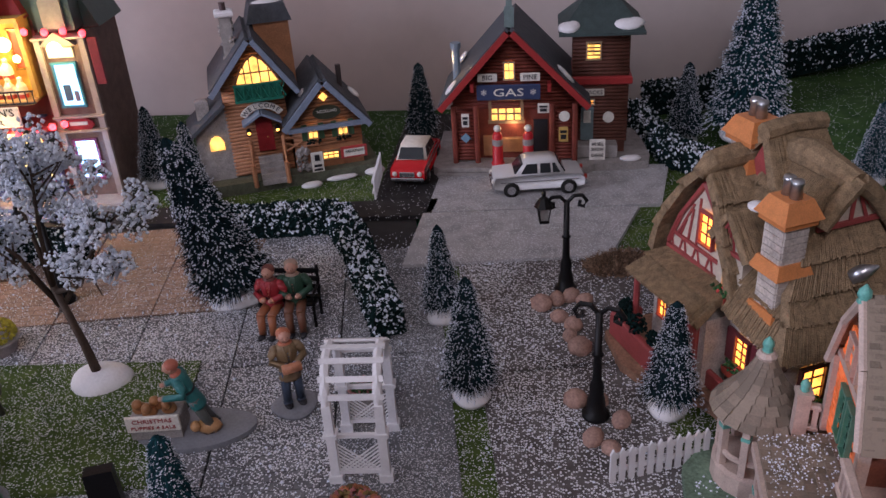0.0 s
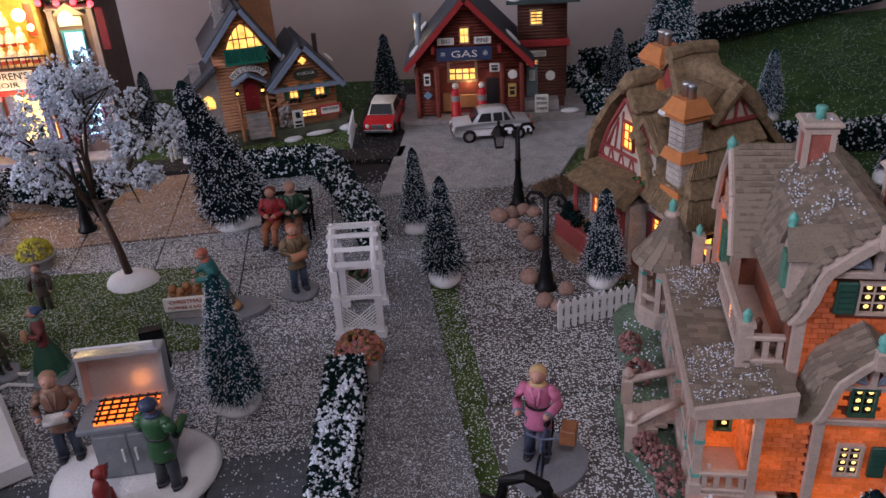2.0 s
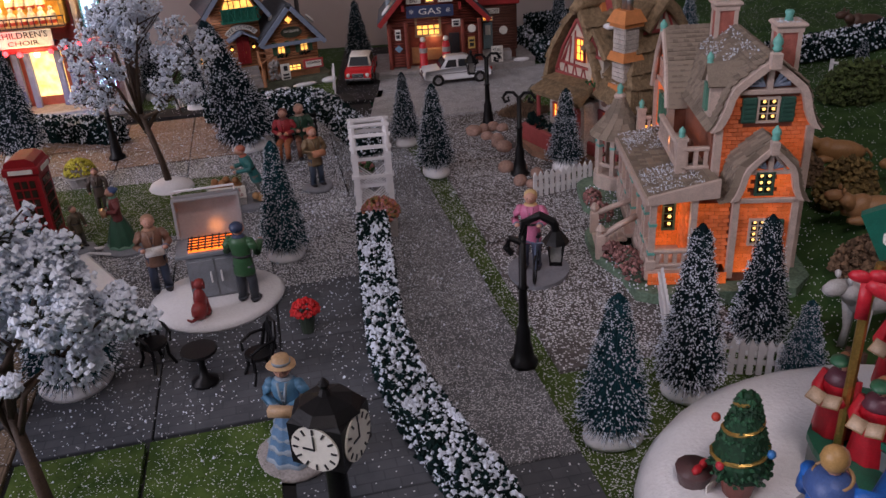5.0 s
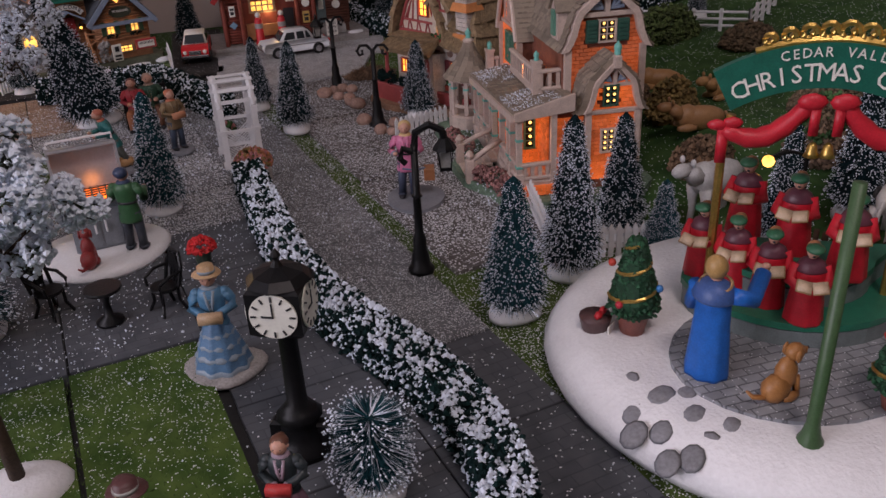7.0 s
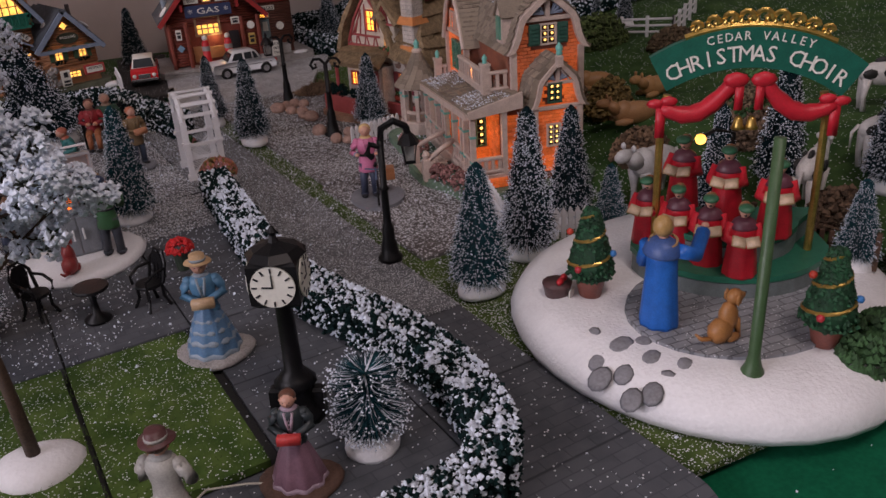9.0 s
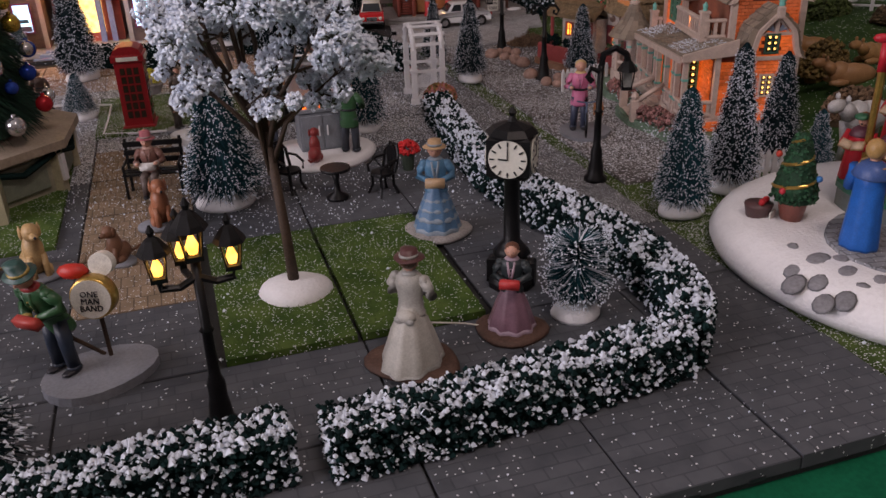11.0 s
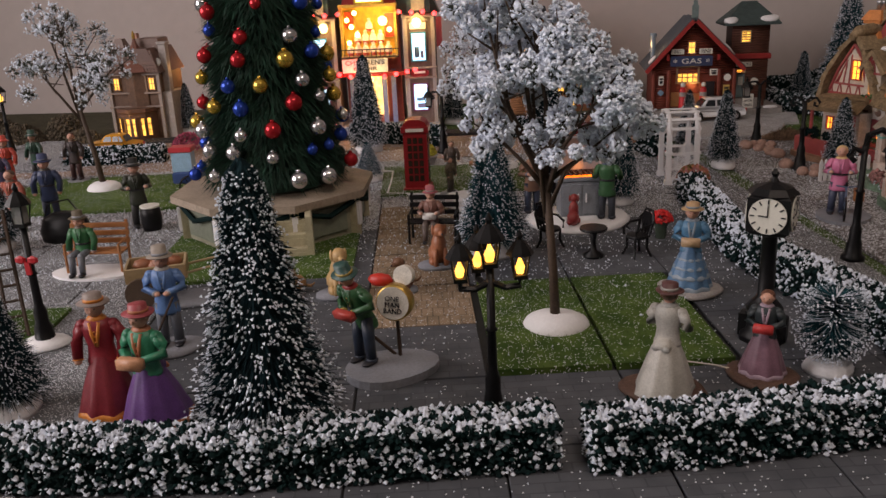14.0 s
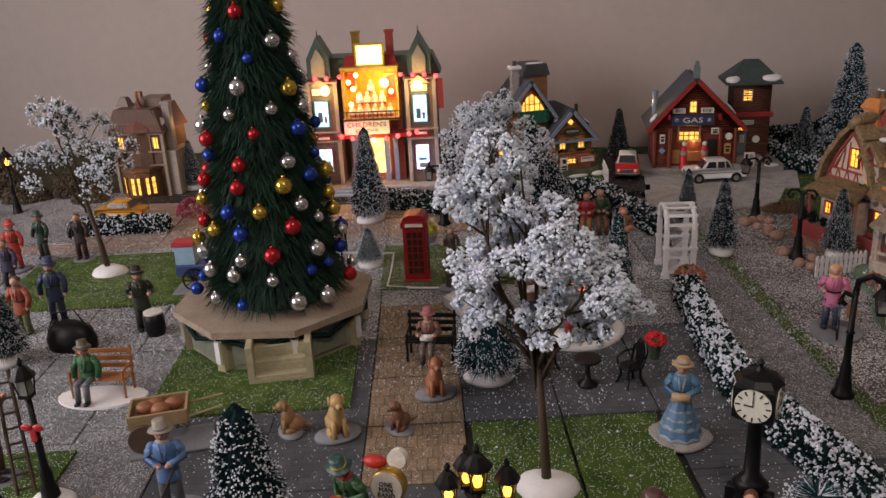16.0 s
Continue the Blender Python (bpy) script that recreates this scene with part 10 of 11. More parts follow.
# power adapter, its cable, and the loose cable behind the telephone box
pa = thing("power_adapter", "white plastic power adapter lying on the paving", "adapter", -0.338, 0.360, 0, -52)
part("case", Geo().box((0, 0, 0.011), (0.115, 0.034, 0.022), bev=0.004), M_WHITE, pa)
part("cord", Geo().tube([(-0.057, 0, 0.011), (-0.075, 0.006, 0.012), (-0.085, 0.025, 0.008), (-0.075, 0.045, 0.003)], 0.0018, 6), M_WHITE, pa)
solo("cable", Geo().tube([(-0.62, 0.57, 0.02), (-0.56, 0.59, 0.014), (-0.505, 0.615, 0.004), (-0.495, 0.55, 0.003), (-0.485, 0.468, 0.003), (-0.44, 0.463, 0.003), (-0.36, 0.466, 0.003)], 0.0019, 6), M_WHITE, "thin white cable lying over the paving", "cable")
solo("cable", Geo().tube([(-0.145, -0.12, 0.004), (-0.125, -0.105, 0.007), (-0.10, -0.108, 0.005), (-0.085, -0.112, 0.003)], 0.0008, 5), paint(0.5, 0.47, 0.40), "fine pale cord between two figurines", "cable")
solo("litter_bin", Geo().box((0, 0, 0.022), (0.024, 0.012, 0.044), taper=0.9), M_BLACK, "dark slim litter bin on the paving", "bin", -0.238, 0.478, 0, 20)

# ---- the choir ornament ----
def choir():
    e = thing("choir_stand", "snowy ornament base with paved ring, arched sign and risers", "ornament", 0.30, -0.055, 0, 0)
    rim = []
    n = 40
    for i in range(n):
        a = 2 * PI * i / n
        r = 1 + 0.06 * math.sin(2 * a + 0.6) + 0.03 * math.sin(3 * a)
        rim.append((0.158 * r * math.cos(a), 0.178 * r * math.sin(a)))
    vs, fs = [], []
    for k, z in ((1.0, 0), (1.02, 0.008), (0.98, 0.020), (0.90, 0.029), (0.78, 0.032), (0.62, 0.030)):
        vs += [(x * k, y * k, z) for x, y in rim]
    for r in range(5):
        for i in range(n):
            j = (i + 1) % n
            fs.append((r * n + i, r * n + j, r * n + n + j, r * n + n + i))
    fs += [tuple(range(n - 1, -1, -1)), tuple(5 * n + i for i in range(n))]
    part("snow_plate", Geo().add(vs, fs), M_SNOW, e, "smooth white snow plate", True)
    part("paved_ring", Geo().slab([(-0.012 + 0.088 * math.cos(a), -0.045 + 0.074 * math.sin(a)) for a in [2 * PI * i / 26 for i in range(26)]], 0.028, 0.0335), snowy("pale_paving", (0.22, 0.23, 0.25), (0.34, 0.35, 0.37), 0.03, brick=(0.014, 0.008)), e, "grey paved ring")
    rng = random.Random(2)
    for x, y, r in ((0.168, -0.085, 0.009), (0.158, -0.112, 0.009), (0.180, -0.108, 0.011), (0.190, -0.132, 0.009), (0.165, -0.135, 0.009), (0.150, -0.128, 0.011), (0.158, -0.156, 0.010), (0.172, -0.160, 0.010), (0.185, -0.157, 0.010), (0.196, -0.112, 0.008), (0.205, -0.150, 0.008)):
        d = Vector((x - 0.30, y + 0.055, 0))
        f = max(abs(d.x) / 0.158, d.length / 0.175)
        z = 0.031 if f < 0.80 else 0.031 - (f - 0.80) * 0.06
        tilt = Matrix.Translation((d.x, d.y, z)) @ Matrix.Rotation(math.atan2(d.y, d.x), 4, "Z") @ Matrix.Rotation(0.1 if f < 0.8 else 0.5, 4, "Y")
        part("stepping_stone", Geo().blob((0, 0, 0), (r, r * 0.8, 0.0016), 0, tilt, 10, 5), mat("stone_spot", (0.24, 0.24, 0.26), 0.7, vary=0.3), e, "grey stepping stone", True)
    R = Matrix.Translation((0.012, -0.012, 0)) @ Matrix.Rotation(radians(-29.4), 4, "Z")
    # risers, curved
    for k, (r0, h) in enumerate(((0.078, 0.046), (0.054, 0.066))):
        g = Geo()
        arc = [PI * (1.08 + 0.84 * i / 14) for i in range(15)]
        pts = [(r0 * math.cos(a) * 1.05, 0.045 + r0 * math.sin(a)) for a in arc]
        g.slab(pts + [(0.075, 0.06), (-0.075, 0.06)], 0.028, h, 0, R)
        ro = part("riser", g, paint(0.16, 0.19, 0.19), e, "grey choir riser")
        t = Geo().slab(pts + [(0.075, 0.06), (-0.075, 0.06)], h, h + 0.005, 0, R @ Matrix.Scale(1.02, 4))
        part("riser_top", t, paint(0.02, 0.15, 0.09), ro, "dark green riser top")
    # arch with sign
    for s in (-1, 1):
        part("arch_pole", Geo().tube([(s * 0.062, 0.02, 0.03), (s * 0.062, 0.02, 0.16), (s * 0.058, 0.02, 0.185)], 0.0032, 8, 0, R), M_GOLD, e, "gold arch pole")
    # the sign board sits a little askew on its poles
    RS = R @ Matrix.Translation((0.006, 0, 0.214)) @ Matrix.Rotation(0.055, 4, "Y") @ Matrix.Diagonal((0.93, 1, 1, 1)) @ Matrix.Translation((0, 0, -0.208))
    board = Geo()
    m = 18
    r0, r1, cz = 0.128, 0.158, 0.072

    def arcpt(a, r):
        return (r * math.cos(a), cz + r * math.sin(a) * 1.0)

    up = [arcpt(PI * (0.682 - 0.364 * i / m), r1) for i in range(m + 1)]
    dn = [arcpt(PI * (0.682 - 0.364 * i / m), r0) for i in range(m + 1)]
    vs = [(x, y, z) for y in (0.014, 0.021) for x, z in up + dn]
    k, q = m + 1, 2 * (m + 1)
    fs = []
    for i in range(m):
        fs += [(i, i + 1, k + i + 1, k + i), (q + i + 1, q + i, q + k + i, q + k + i + 1), (i + 1, i, q + i, q + i + 1), (k + i, k + i + 1, q + k + i + 1, q + k + i)]
    fs += [(0, k, q + k, q), (m, q + m, q + k + m, k + m)]
    board.add(vs, fs, 0, RS)
    bo = part("arch_sign", board, paint(0.01, 0.11, 0.075), e, "dark green arched sign")
    for text, rr, size, wid in (("CEDAR VALLEY", 0.1518, 0.0092, 0.165), ("CHRISTMAS CHOIR", 0.1382, 0.0172, 0.315)):
        for i, c in enumerate(text):
            if c == " ":
                continue
            a = PI * 0.5 + PI * wid * (0.5 - i / (len(text) - 1))
            words(c, size, bo, RS @ T(rr * math.cos(a), 0.0134, cz + rr * math.sin(a)) @ Matrix.Rotation(PI / 2 - a, 4, "Y"), M_SIGNW)
    cr = Geo()
    for i in range(9):
        a = PI * (0.5 + 0.10 * (1 - i / 4))
        x, z = arcpt(a, r1 + 0.006)
        s = 0.012 - 0.0012 * abs(i - 4)
        ring = [(x + s * 0.6 * math.cos(t) * (1 - t / 12), 0.0175, z + s * 0.6 * math.sin(t) * (1 - t / 12)) for t in [k * 0.6 for k in range(13)]]
        cr.tube(ring, 0.0022, 6, 0, RS)
    cr.tube([(arcpt(PI * (0.5 + 0.12 * (1 - i / 5)), r1 + 0.001)[0], 0.0175, arcpt(PI * (0.5 + 0.12 * (1 - i / 5)), r1 + 0.001)[1]) for i in range(11)], 0.003, 6, 0, RS)
    part("gold_scroll", cr, M_GOLD, e, "gold scrollwork crest")
    RED = paint(0.50, 0.015, 0.03)
    for s in (-1, 1):
        g = Geo()
        pts = [(s * (0.064 - 0.056 * f), 0.010, 0.178 + 0.022 * f - 0.016 * math.sin(PI * f)) for f in [t / 10 for t in range(11)]]
        g.tube(pts, [0.0045 + 0.0022 * math.sin(PI * t / 10) + 0.0008 * (t % 2) for t in range(11)], 8, 0, R)
        part("ribbon_swag", g, RED, e, "red ribbon swag", True)
        g = Geo().blob((s * 0.068, 0.008, 0.181), (0.007, 0.003, 0.004), 0, R, 8, 5).blob((s * 0.058, 0.008, 0.183), (0.007, 0.003, 0.004), 0, R, 8, 5).box((s * 0.064, 0.008, 0.166), (0.007, 0.003, 0.024), 0, R)
        part("side_bow", g, RED, e, "red bow", True)
    g = Geo().blob((-0.010, 0.006, 0.199), (0.010, 0.004, 0.006), 0, R, 9, 5).blob((0.010, 0.006, 0.199), (0.010, 0.004, 0.006), 0, R, 9, 5).box((-0.007, 0.006, 0.186), (0.006, 0.003, 0.020), 0, R).box((0.008, 0.006, 0.186), (0.006, 0.003, 0.020), 0, R)
    part("centre_bow", g, RED, e, "large red bow", True)
    g = Geo()
    for i in range(90):
        a = rng.random() * 6.283
        g.crumb(tuple(R @ Vector((0.013 * math.cos(a) + rng.gauss(0, 0.0015), 0.012 + rng.gauss(0, 0.0015), 0.188 + 0.015 * math.sin(a) + rng.gauss(0, 0.0015)))), 0.0024, 0, rng)
    part("wreath", g, GRN, e, "green wreath")
    for s in (-1, 1):
        part("bell", Geo().lathe([(0.0055, 0), (0.004, 0.003), (0.003, 0.008), (0.001, 0.010)], 10, 0, R @ Matrix.Translation((s * 0.005, 0.010, 0.160))), M_GOLD, e, "gold bell", True)
    # songbook figurines on the risers
    P = e.matrix_basis
    rows = [(0.0, 0.051, [(0.271, -0.004), (0.281, -0.032), (0.290, -0.060), (0.300, -0.088)], 0.062), (1, 0.071, [(0.316, 0.010), (0.330, -0.030), (0.342, -0.075)], 0.066)]
    for _, z, pts, h in rows:
        for k, (x, y) in enumerate(pts):
            singer("choir figurine in a red robe with an open songbook", x, y, h, -52 + k * 6, z, (0.46, 0.012, 0.025), (0.10, 0.03, 0.045), (0.30, 0.13, 0.06), (0.03, 0.12, 0.06))
    singer("conductor figurine in a bright blue robe with a raised arm", 0.219, -0.098, 0.090, 118, 0.0335, (0.015, 0.12, 0.46), (0.05, 0.10, 0.28), (0.42, 0.25, 0.09), None, False)
    d = dog(0.248, -0.139, 100, (0.36, 0.16, 0.05), 1.0, "golden brown sitting dog figurine by the choir")
    d.location.z = 0.033
    # potted small trees
    for x, y in ((0.200, -0.030), (0.309, -0.172)):
        t = thing("potted_tree", "small potted Christmas tree wound with gold garland", "tree", x, y, 0.030, 0, "potted trees")
        part("pot", Geo().lathe([(0.009, 0), (0.0125, 0.017), (0.013, 0.019)], 12, 0), paint(0.24, 0.08, 0.06), t, "brown clay pot", True)
        g = Geo()
        for _ in range(900):
            f = rng.random()
            a = rng.random() * 6.283
            r = 0.0195 * (1 - f * 0.72) * rng.uniform(0.85, 1.05)
            g.crumb((r * math.cos(a), r * math.sin(a), 0.020 + 0.056 * f), rng.uniform(0.0014, 0.0024), 0, rng)
        g.lathe([(0.016, 0.018), (0.018, 0.03), (0.010, 0.06), (0.002, 0.078)], 10, 0)
        part("foliage", g, mat("potted_green", (0.015, 0.07, 0.03), 0.7, vary=0.5, island=True), t)
        sp = [((0.0205 * (1 - f * 0.7)) * math.cos(f * 17), (0.0205 * (1 - f * 0.7)) * math.sin(f * 17), 0.022 + 0.052 * f) for f in [i / 40 for i in range(41)]]
        part("garland", Geo().tube(sp, 0.0014, 5), M_GOLD, t, "gold garland")
        for i, c in enumerate(((0.5, 0.03, 0.05), (0.05, 0.2, 0.5), (0.5, 0.1, 0.2), (0.5, 0.05, 0.03))):
            a = i * 1.9 + 3.6
            part("bauble", Geo().blob((0.018 * math.cos(a), 0.018 * math.sin(a), 0.03 + i * 0.010), 0.003, 0, None, 8, 5), paint(*c), t, "", True)
    b = thing("gift_basket", "dark wicker basket with red bow and card", "basket", 0.176, -0.018, 0.026, 40)
    part("basket", Geo().lathe([(0.009, 0), (0.012, 0.014), (0.0125, 0.016)], 12, 0), paint(0.10, 0.05, 0.05), b, "", True)
    part("bow", Geo().blob((-0.004, -0.004, 0.019), (0.005, 0.003, 0.003)).blob((0.004, -0.004, 0.019), (0.005, 0.003, 0.003)), paint(0.5, 0.02, 0.03), b, "red bow", True)
    part("card", Geo().box((0, -0.0125, 0.006), (0.011, 0.001, 0.011)), M_SIGNW, b, "white card")
    gp = thing("green_post", "plain green metal post on a round foot", "post", 0.240, -0.178, 0.024)
    part("shaft", Geo().lathe([(0.0105, 0), (0.0105, 0.003), (0.006, 0.012), (0.0042, 0.02), (0.0038, 0.175)], 12, 0), paint(0.05, 0.10, 0.04), gp, "", True)
    g = Geo()
    for _ in range(800):
        d = Vector((rng.gauss(0, 1), rng.gauss(0, 1), abs(rng.gauss(0, 0.7)))).normalized()
        g.crumb((d.x * 0.050, d.y * 0.028, 0.002 + d.z * 0.026), rng.uniform(0.0022, 0.004), 0, rng)
    g.blob((0, 0, 0.004), (0.046, 0.025, 0.020), 0)
    solo("round_bush", g, mat("bush_green", (0.035, 0.085, 0.03), 0.8, vary=0.5, island=True), "low dark green moulded bush", "bush", 0.345, -0.185, 0.018, 25)
    # small lantern behind the choir
    l = thing("tall_lamp", "thin black lamp with one glowing bulb", "street lamp", 0.375, 0.02, hill_z(0.375, 0.02))
    part("pole", Geo().tube([(0, 0, -0.002), (0, 0, 0.12), (-0.02, 0, 0.126), (-0.034, 0, 0.122)], 0.002, 6), M_BLACK, l)
    part("lamp_bulb", Geo().blob((-0.036, 0, 0.120), 0.005), M_LAMPGLOW, l, "warm bulb", True)


choir()


# ---- hillside animals, bushes, fences ----
def beast(x, y, rz, col, s, label, spots=None, lying=False):
    g = Geo()
    z0 = 0.0
    leg = 0.0 if lying else 0.030
    g.blob((0, 0, leg + 0.013), (0.012, 0.030, 0.0145), 0, None, 12, 8)
    g.blob((0, -0.016, leg + 0.016), (0.011, 0.014, 0.014), 0, None, 10, 6)
    if not lying:
        for k in (-1, 1):
            for yy in (-0.020, 0.020):
                g.tube([(k * 0.007, yy, leg + 0.008), (k * 0.0075, yy + 0.002, leg * 0.55), (k * 0.007, yy, 0)], [0.0058, 0.003, 0.0032], 7, 0)
    else:
        for k in (-1, 1):
            g.blob((k * 0.010, -0.018, 0.005), (0.005, 0.014, 0.005), 0, None, 7, 4)
    g.tube([(0, -0.024, leg + 0.018), (0, -0.036, leg + 0.028)], [0.009, 0.006], 8, 0)
    g.blob((0, -0.042, leg + 0.028), (0.0058, 0.011, 0.0065), 0, None, 9, 6)
    for k in (-1, 1):
        g.blob((k * 0.006, -0.036, leg + 0.035), (0.003, 0.002, 0.0035), 0, None, 5, 4)
    g.tube([(0, 0.029, leg + 0.018), (0, 0.036, leg + 0.010), (0, 0.036, leg - 0.006 if not lying else 0.003)], [0.002, 0.0018, 0.001], 5, 0)
    if spots:
        for px, py, pz in ((0.0115, 0.008, 0.017), (-0.0115, -0.004, 0.016), (-0.010, 0.018, 0.014), (0.0105, -0.014, 0.018), (0, 0.004, 0.0265)):
            g.blob((px, py, leg + pz), (0.0028, 0.009, 0.006), 1, None, 8, 5)
    return solo("animal_figurine", g, [paint(*col), paint(*(spots or col))], label, "animal figurine", x, y, hill_z(x, y) - 0.0005, rz, "animal figurines", smooth=True, scale=s)


beast(0.385, 0.150, -75, (0.55, 0.55, 0.55), 1.15, "white horse figurine on the grass")
beast(0.385, 0.085, -60, (0.62, 0.60, 0.57), 0.8, "white cow figurine with brown patches", (0.10, 0.06, 0.05))
beast(0.455, 0.005, 120, (0.60, 0.58, 0.56), 0.95, "black and white cow figurine", (0.02, 0.02, 0.02))
beast(0.56, 0.02, 70, (0.60, 0.58, 0.56), 0.95, "black and white cow figurine", (0.02, 0.02, 0.02))
beast(0.66, 0.12, 60, (0.60, 0.58, 0.56), 0.95, "black and white cow figurine", (0.02, 0.02, 0.02))
beast(0.46, 0.30, -100, (0.34, 0.18, 0.08), 1.0, "tan lying cow figurine", lying=True)
beast(0.54, 0.37, -80, (0.40, 0.22, 0.09), 0.95, "tan lying cow figurine", lying=True)
beast(0.50, 0.46, -110, (0.38, 0.20, 0.08), 0.95, "light brown lying cow figurine", lying=True)
beast(0.74, 0.88, -90, (0.09, 0.05, 0.035), 1.0, "dark brown cow figurine on the hillside", lying=True)


def bush(x, y, r, h, col, label, seed):
    rng = random.Random(seed)
    g = Geo()
    for _ in range(int(900 * r / 0.04)):
        d = Vector((rng.gauss(0, 1), rng.gauss(0, 1), abs(rng.gauss(0, 0.8)))).normalized() * rng.uniform(0.8, 1.05)
        g.crumb((d.x * r, d.y * r * 0.8, d.z * h), rng.uniform(0.0022, 0.0045), 0, rng)
    g.blob((0, 0, 0), (r * 0.86, r * 0.7, h * 0.86), 0)
    solo("bush", g, mat("bush_%d" % seed, col, 0.9, vary=0.5, island=True), label, "bush", x, y, hill_z(x, y) - 0.003, 0, "hillside bushes")


bush(0.43, 0.24, 0.036, 0.035, (0.16, 0.10, 0.06), "dry brown bush behind the villa", 31)
bush(0.46, 0.36, 0.032, 0.045, (0.20, 0.14, 0.05), "dry yellow-brown bush behind the villa", 32)
bush(0.44, 0.43, 0.03, 0.04, (0.14, 0.09, 0.05), "dry brown bush beside the villa", 33)
bush(0.60, 0.62, 0.05, 0.05, (0.07, 0.10, 0.03), "rounded olive bush on the hillside", 34)
bush(0.52, 0.16, 0.045, 0.035, (0.13, 0.085, 0.055), "dry brown bush in the pasture", 35)
bush(0.60, 0.26, 0.045, 0.03, (0.14, 0.10, 0.06), "dry brown bush in the pasture", 36)
bush(0.46, -0.03, 0.03, 0.03, (0.11, 0.07, 0.045), "dry brown bush behind the choir", 37)
bush(0.66, 0.50, 0.04, 0.03, (0.12, 0.085, 0.05), "dry brown bush in the pasture", 38)
bush(0.47, 0.55, 0.035, 0.04, (0.10, 0.075, 0.05), "dry brown bush behind the cottages", 39)

for bx0, by0, br0, bh0, bs0 in ((-1.52, 1.02, 0.060, 0.055, 41), (-1.42, 0.96, 0.055, 0.048, 42), (-1.33, 1.00, 0.050, 0.060, 43), (-1.26, 0.95, 0.042, 0.034, 44), (-1.60, 1.10, 0.060, 0.070, 45)):
    bush(bx0, by0, br0, bh0, (0.10, 0.08, 0.055), "dry brown bush before the back wall", bs0)
far_lamp = thing("street_lamp", "black lamp post with one lit lantern by the bushes", "street lamp", -1.375, 0.86, 0, 0, "street lamps")
post(far_lamp, 0.105)
lantern(far_lamp, 0, 0, 0.107, 1.2)


def paddock():
    for (x0, y0), (x1, y1) in (((0.60, 0.70), (0.70, 0.56)), ((0.70, 0.56), (0.80, 0.64))):
        e = thing("rail_fence", "white three-rail paddock fence on the hillside", "fence", x0, y0, hill_z(x0, y0), 0, "rail fences")
        d = Vector((x1 - x0, y1 - y0, hill_z(x1, y1) - hill_z(x0, y0)))
        for i in range(5):
            p = d * i / 4
            part("fence_post", Geo().box((p.x, p.y, p.z + 0.015), (0.004, 0.004, 0.036)), M_WHITE, e)
        for k in range(3):
            part("rail", Geo().tube([Vector((0, 0, 0.008 + k * 0.010)), d + Vector((0, 0, 0.008 + k * 0.010))], 0.0018, 4), M_WHITE, e)
    e = thing("stick_fence", "brown stake fence along the pasture edge", "fence", 0.345, 0.115, 0, 0, "rail fences")
    rng = random.Random(6)
    for i in range(26):
        f = i / 25
        x, y = 0.02 * math.sin(f * 5) + 0.10 * f, -0.22 * f
        z = hill_z(0.345 + x, 0.115 + y)
        part("stake", Geo().box((x, y, z + 0.014 + rng.uniform(-0.002, 0.003)), (0.004, 0.004, 0.034), rz=rng.uniform(0, 1)), mat("brown_stake", (0.10, 0.055, 0.035), 0.8, vary=0.4), e)


paddock()


# ---- paving tiles, last: each its own piece on a shared mesh ----
TW, TD = 0.1065, 0.1100


def tile_mesh(name, w, d, m, corner=False):
    g = Geo()
    if corner:
        pts = [(0, 0)] + [(w - 0.05 + 0.05 * math.sin(a), 0.05 - 0.05 * math.cos(a)) for a in [PI / 2 * i / 8 for i in range(9)]] + [(w, d), (0, d)]
        g.slab(pts, -0.010, 0.0)
    else:
        g.box((w / 2, d / 2, -0.005), (w, d, 0.010), bev=0.0007)
        for x in (w * 0.3, w * 0.72):
            g.box((x, 0.0006, -0.0085), (0.011, 0.0022, 0.003), 1)
    return g.mesh(name, [m, M_INK])


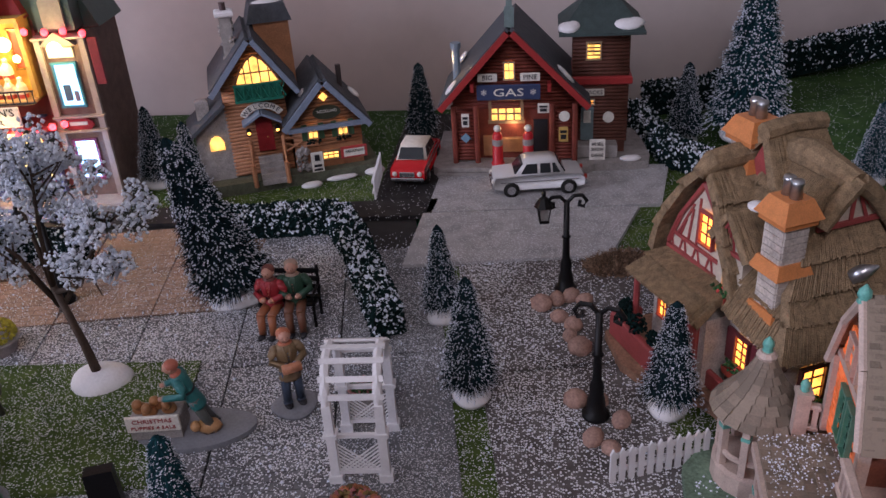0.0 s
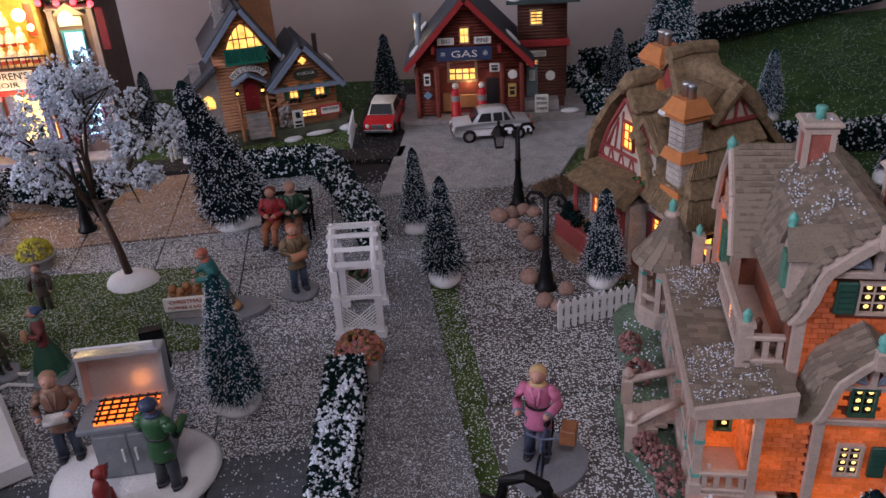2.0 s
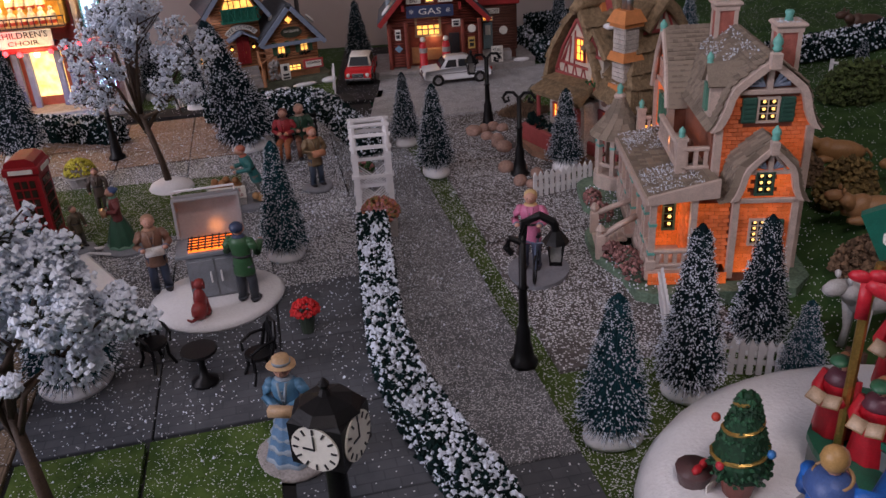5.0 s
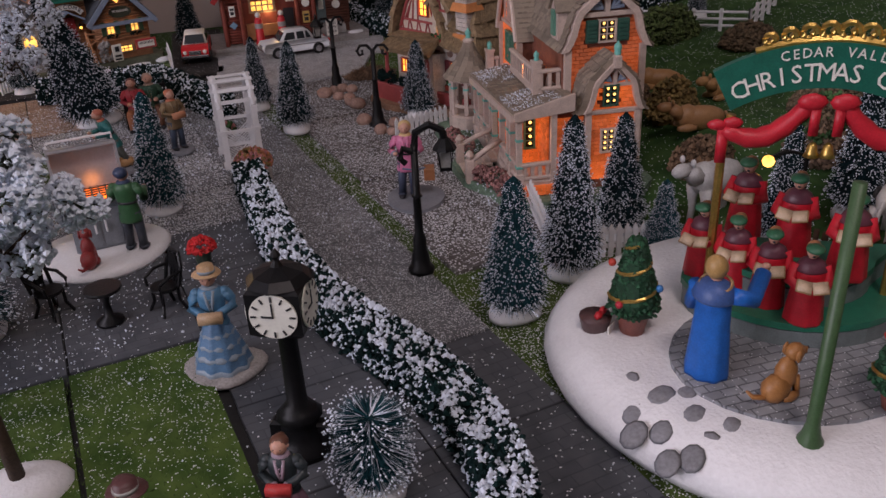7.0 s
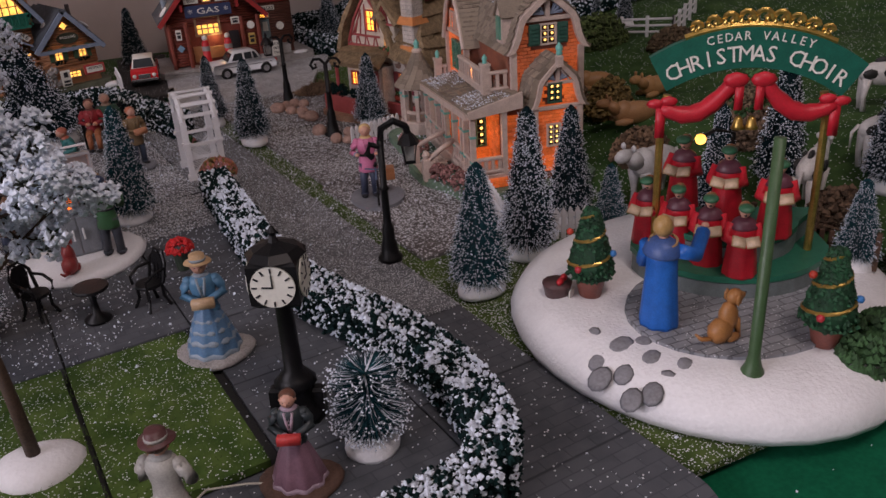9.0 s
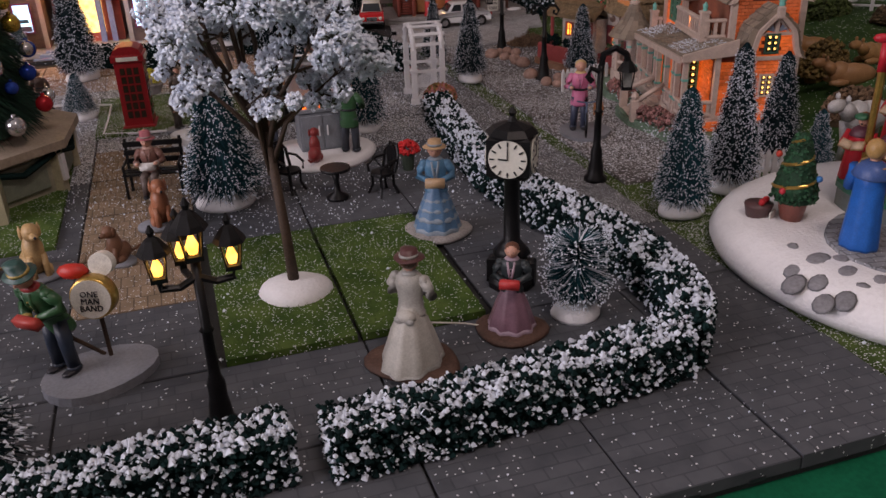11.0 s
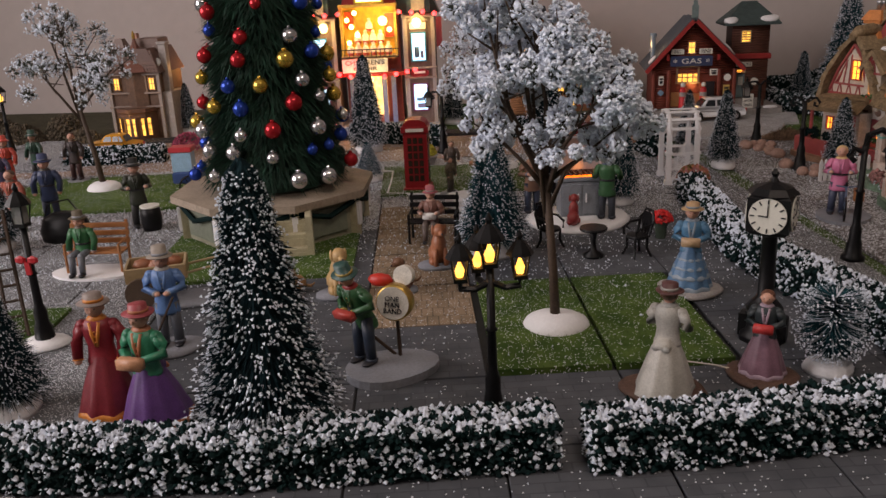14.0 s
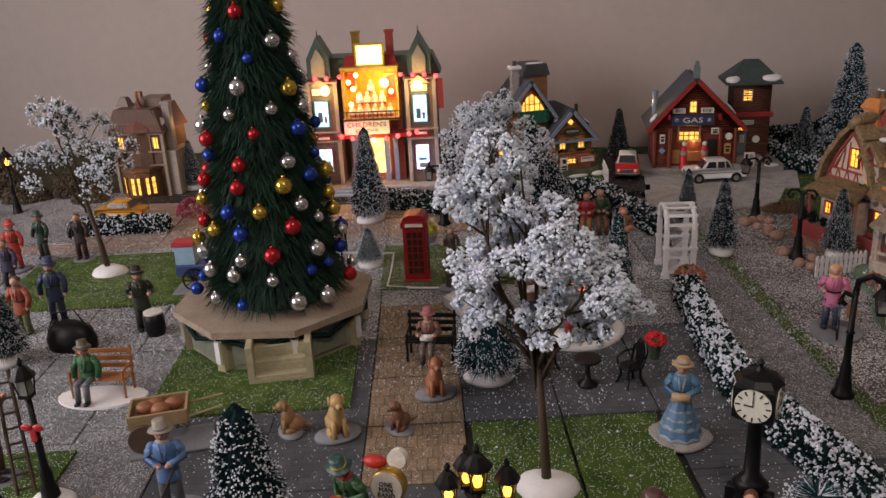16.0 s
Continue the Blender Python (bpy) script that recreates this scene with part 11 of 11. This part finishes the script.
def paving():
    e = thing("pavement", "grey moulded sett tiles with dark joints and snow", "pavement", 0, 0, 0, 0, kind="structure")
    e.matrix_basis = GRID
    gap = 0.0014
    kinds = {k: tile_mesh("paving_tile", TW - gap, TD - gap, m) for k, m in (("a", M_TILE), ("b", M_TILE2), ("c", M_BEIGE), ("d", M_PINKSETT), ("p", M_PATH))}
    kinds["e"] = tile_mesh("paving_tile", TW - gap, TD - gap, M_TILE, True)
    for i in range(-11, 3):
        for j in range(0, 13):
            u, v = i * TW, j * TD
            if i in (-1, 0) and j in (2, 3):
                continue
            x, y, _ = W(u + TW / 2, v + TD / 2)
            if y > 0.955 or x < -1.42:
                continue
            if i == 2 and j == 0:
                k = "e"
            elif i == 2:
                k = "a" if j < 3 else "p"
            elif i == -2 and j < 7:
                k = "c" if j > 2 else "a"
            elif v > 1.08 and u < 0.02:
                k = "d"
            elif v > 0.62:
                k = "b"
            else:
                k = "a" if j < 6 and i > -5 else ("p" if j < 7 else "b")
            o = new("paving_tile", kinds[k])
            o.parent = e
            dz = RNG.uniform(-0.0008, 0.0004)
            o.matrix_basis = Matrix.Translation((u + gap / 2 + RNG.uniform(-0.0006, 0.0006), v + gap / 2, dz))


paving()


def loose_snow():
    rng = random.Random(44)
    g = Geo()
    for _ in range(46000):
        u, v = rng.uniform(-1.1, 0.55), rng.random() ** 0.85 * 1.25
        dens = 0.14 + 0.86 * min(1, max(0, (v - 0.34) / 0.42))
        if rng.random() > 0.30 + 0.70 * dens:
            continue
        if noise.noise((u * 7, v * 7, 0)) * 0.5 + 0.5 > dens + 0.12 and rng.random() < 0.8:
            continue
        x, y, _ = W(u, v)
        g.crumb((x, y, 0.0008 + (0.004 if (-0.1 < u < 0.098 and 0.222 < v < 0.43) else 0)), rng.uniform(0.0004, 0.0010) * (1.9 if rng.random() < 0.08 else 1), 0, rng)
    solo("loose_snow", g, M_CRUMB, "loose white snow grains strewn over the paving", "snow", kind="stuff")
    g = Geo()
    for _ in range(9000):
        a = rng.random()
        if a < 0.35:
            u, v, z = rng.uniform(-0.10, 0.098), rng.uniform(0.222, 0.43), 0.004
        elif a < 0.6:
            u, v, z = rng.uniform(-0.21, 0.07), rng.uniform(0.83, 1.0), 0.004
        elif a < 0.8:
            u, v, z = rng.uniform(0.31, 0.46), rng.uniform(0.06, 0.45), -0.002
        else:
            u, v, z = rng.uniform(-0.47, -0.24), rng.uniform(0.48, 0.80), 0.004
        x, y, _ = W(u, v)
        p = Vector((x, y, z))
        g.needle(p, p + Vector((rng.gauss(0, 0.0012), rng.gauss(0, 0.0012), rng.uniform(0.001, 0.003))), 0.0003, 0)
    solo("grass_blades", g, mat("grass_blade", (0.07, 0.12, 0.025), 0.9, vary=0.5, island=True), "short green flock grass on the mats", "grass", kind="stuff")


loose_snow()
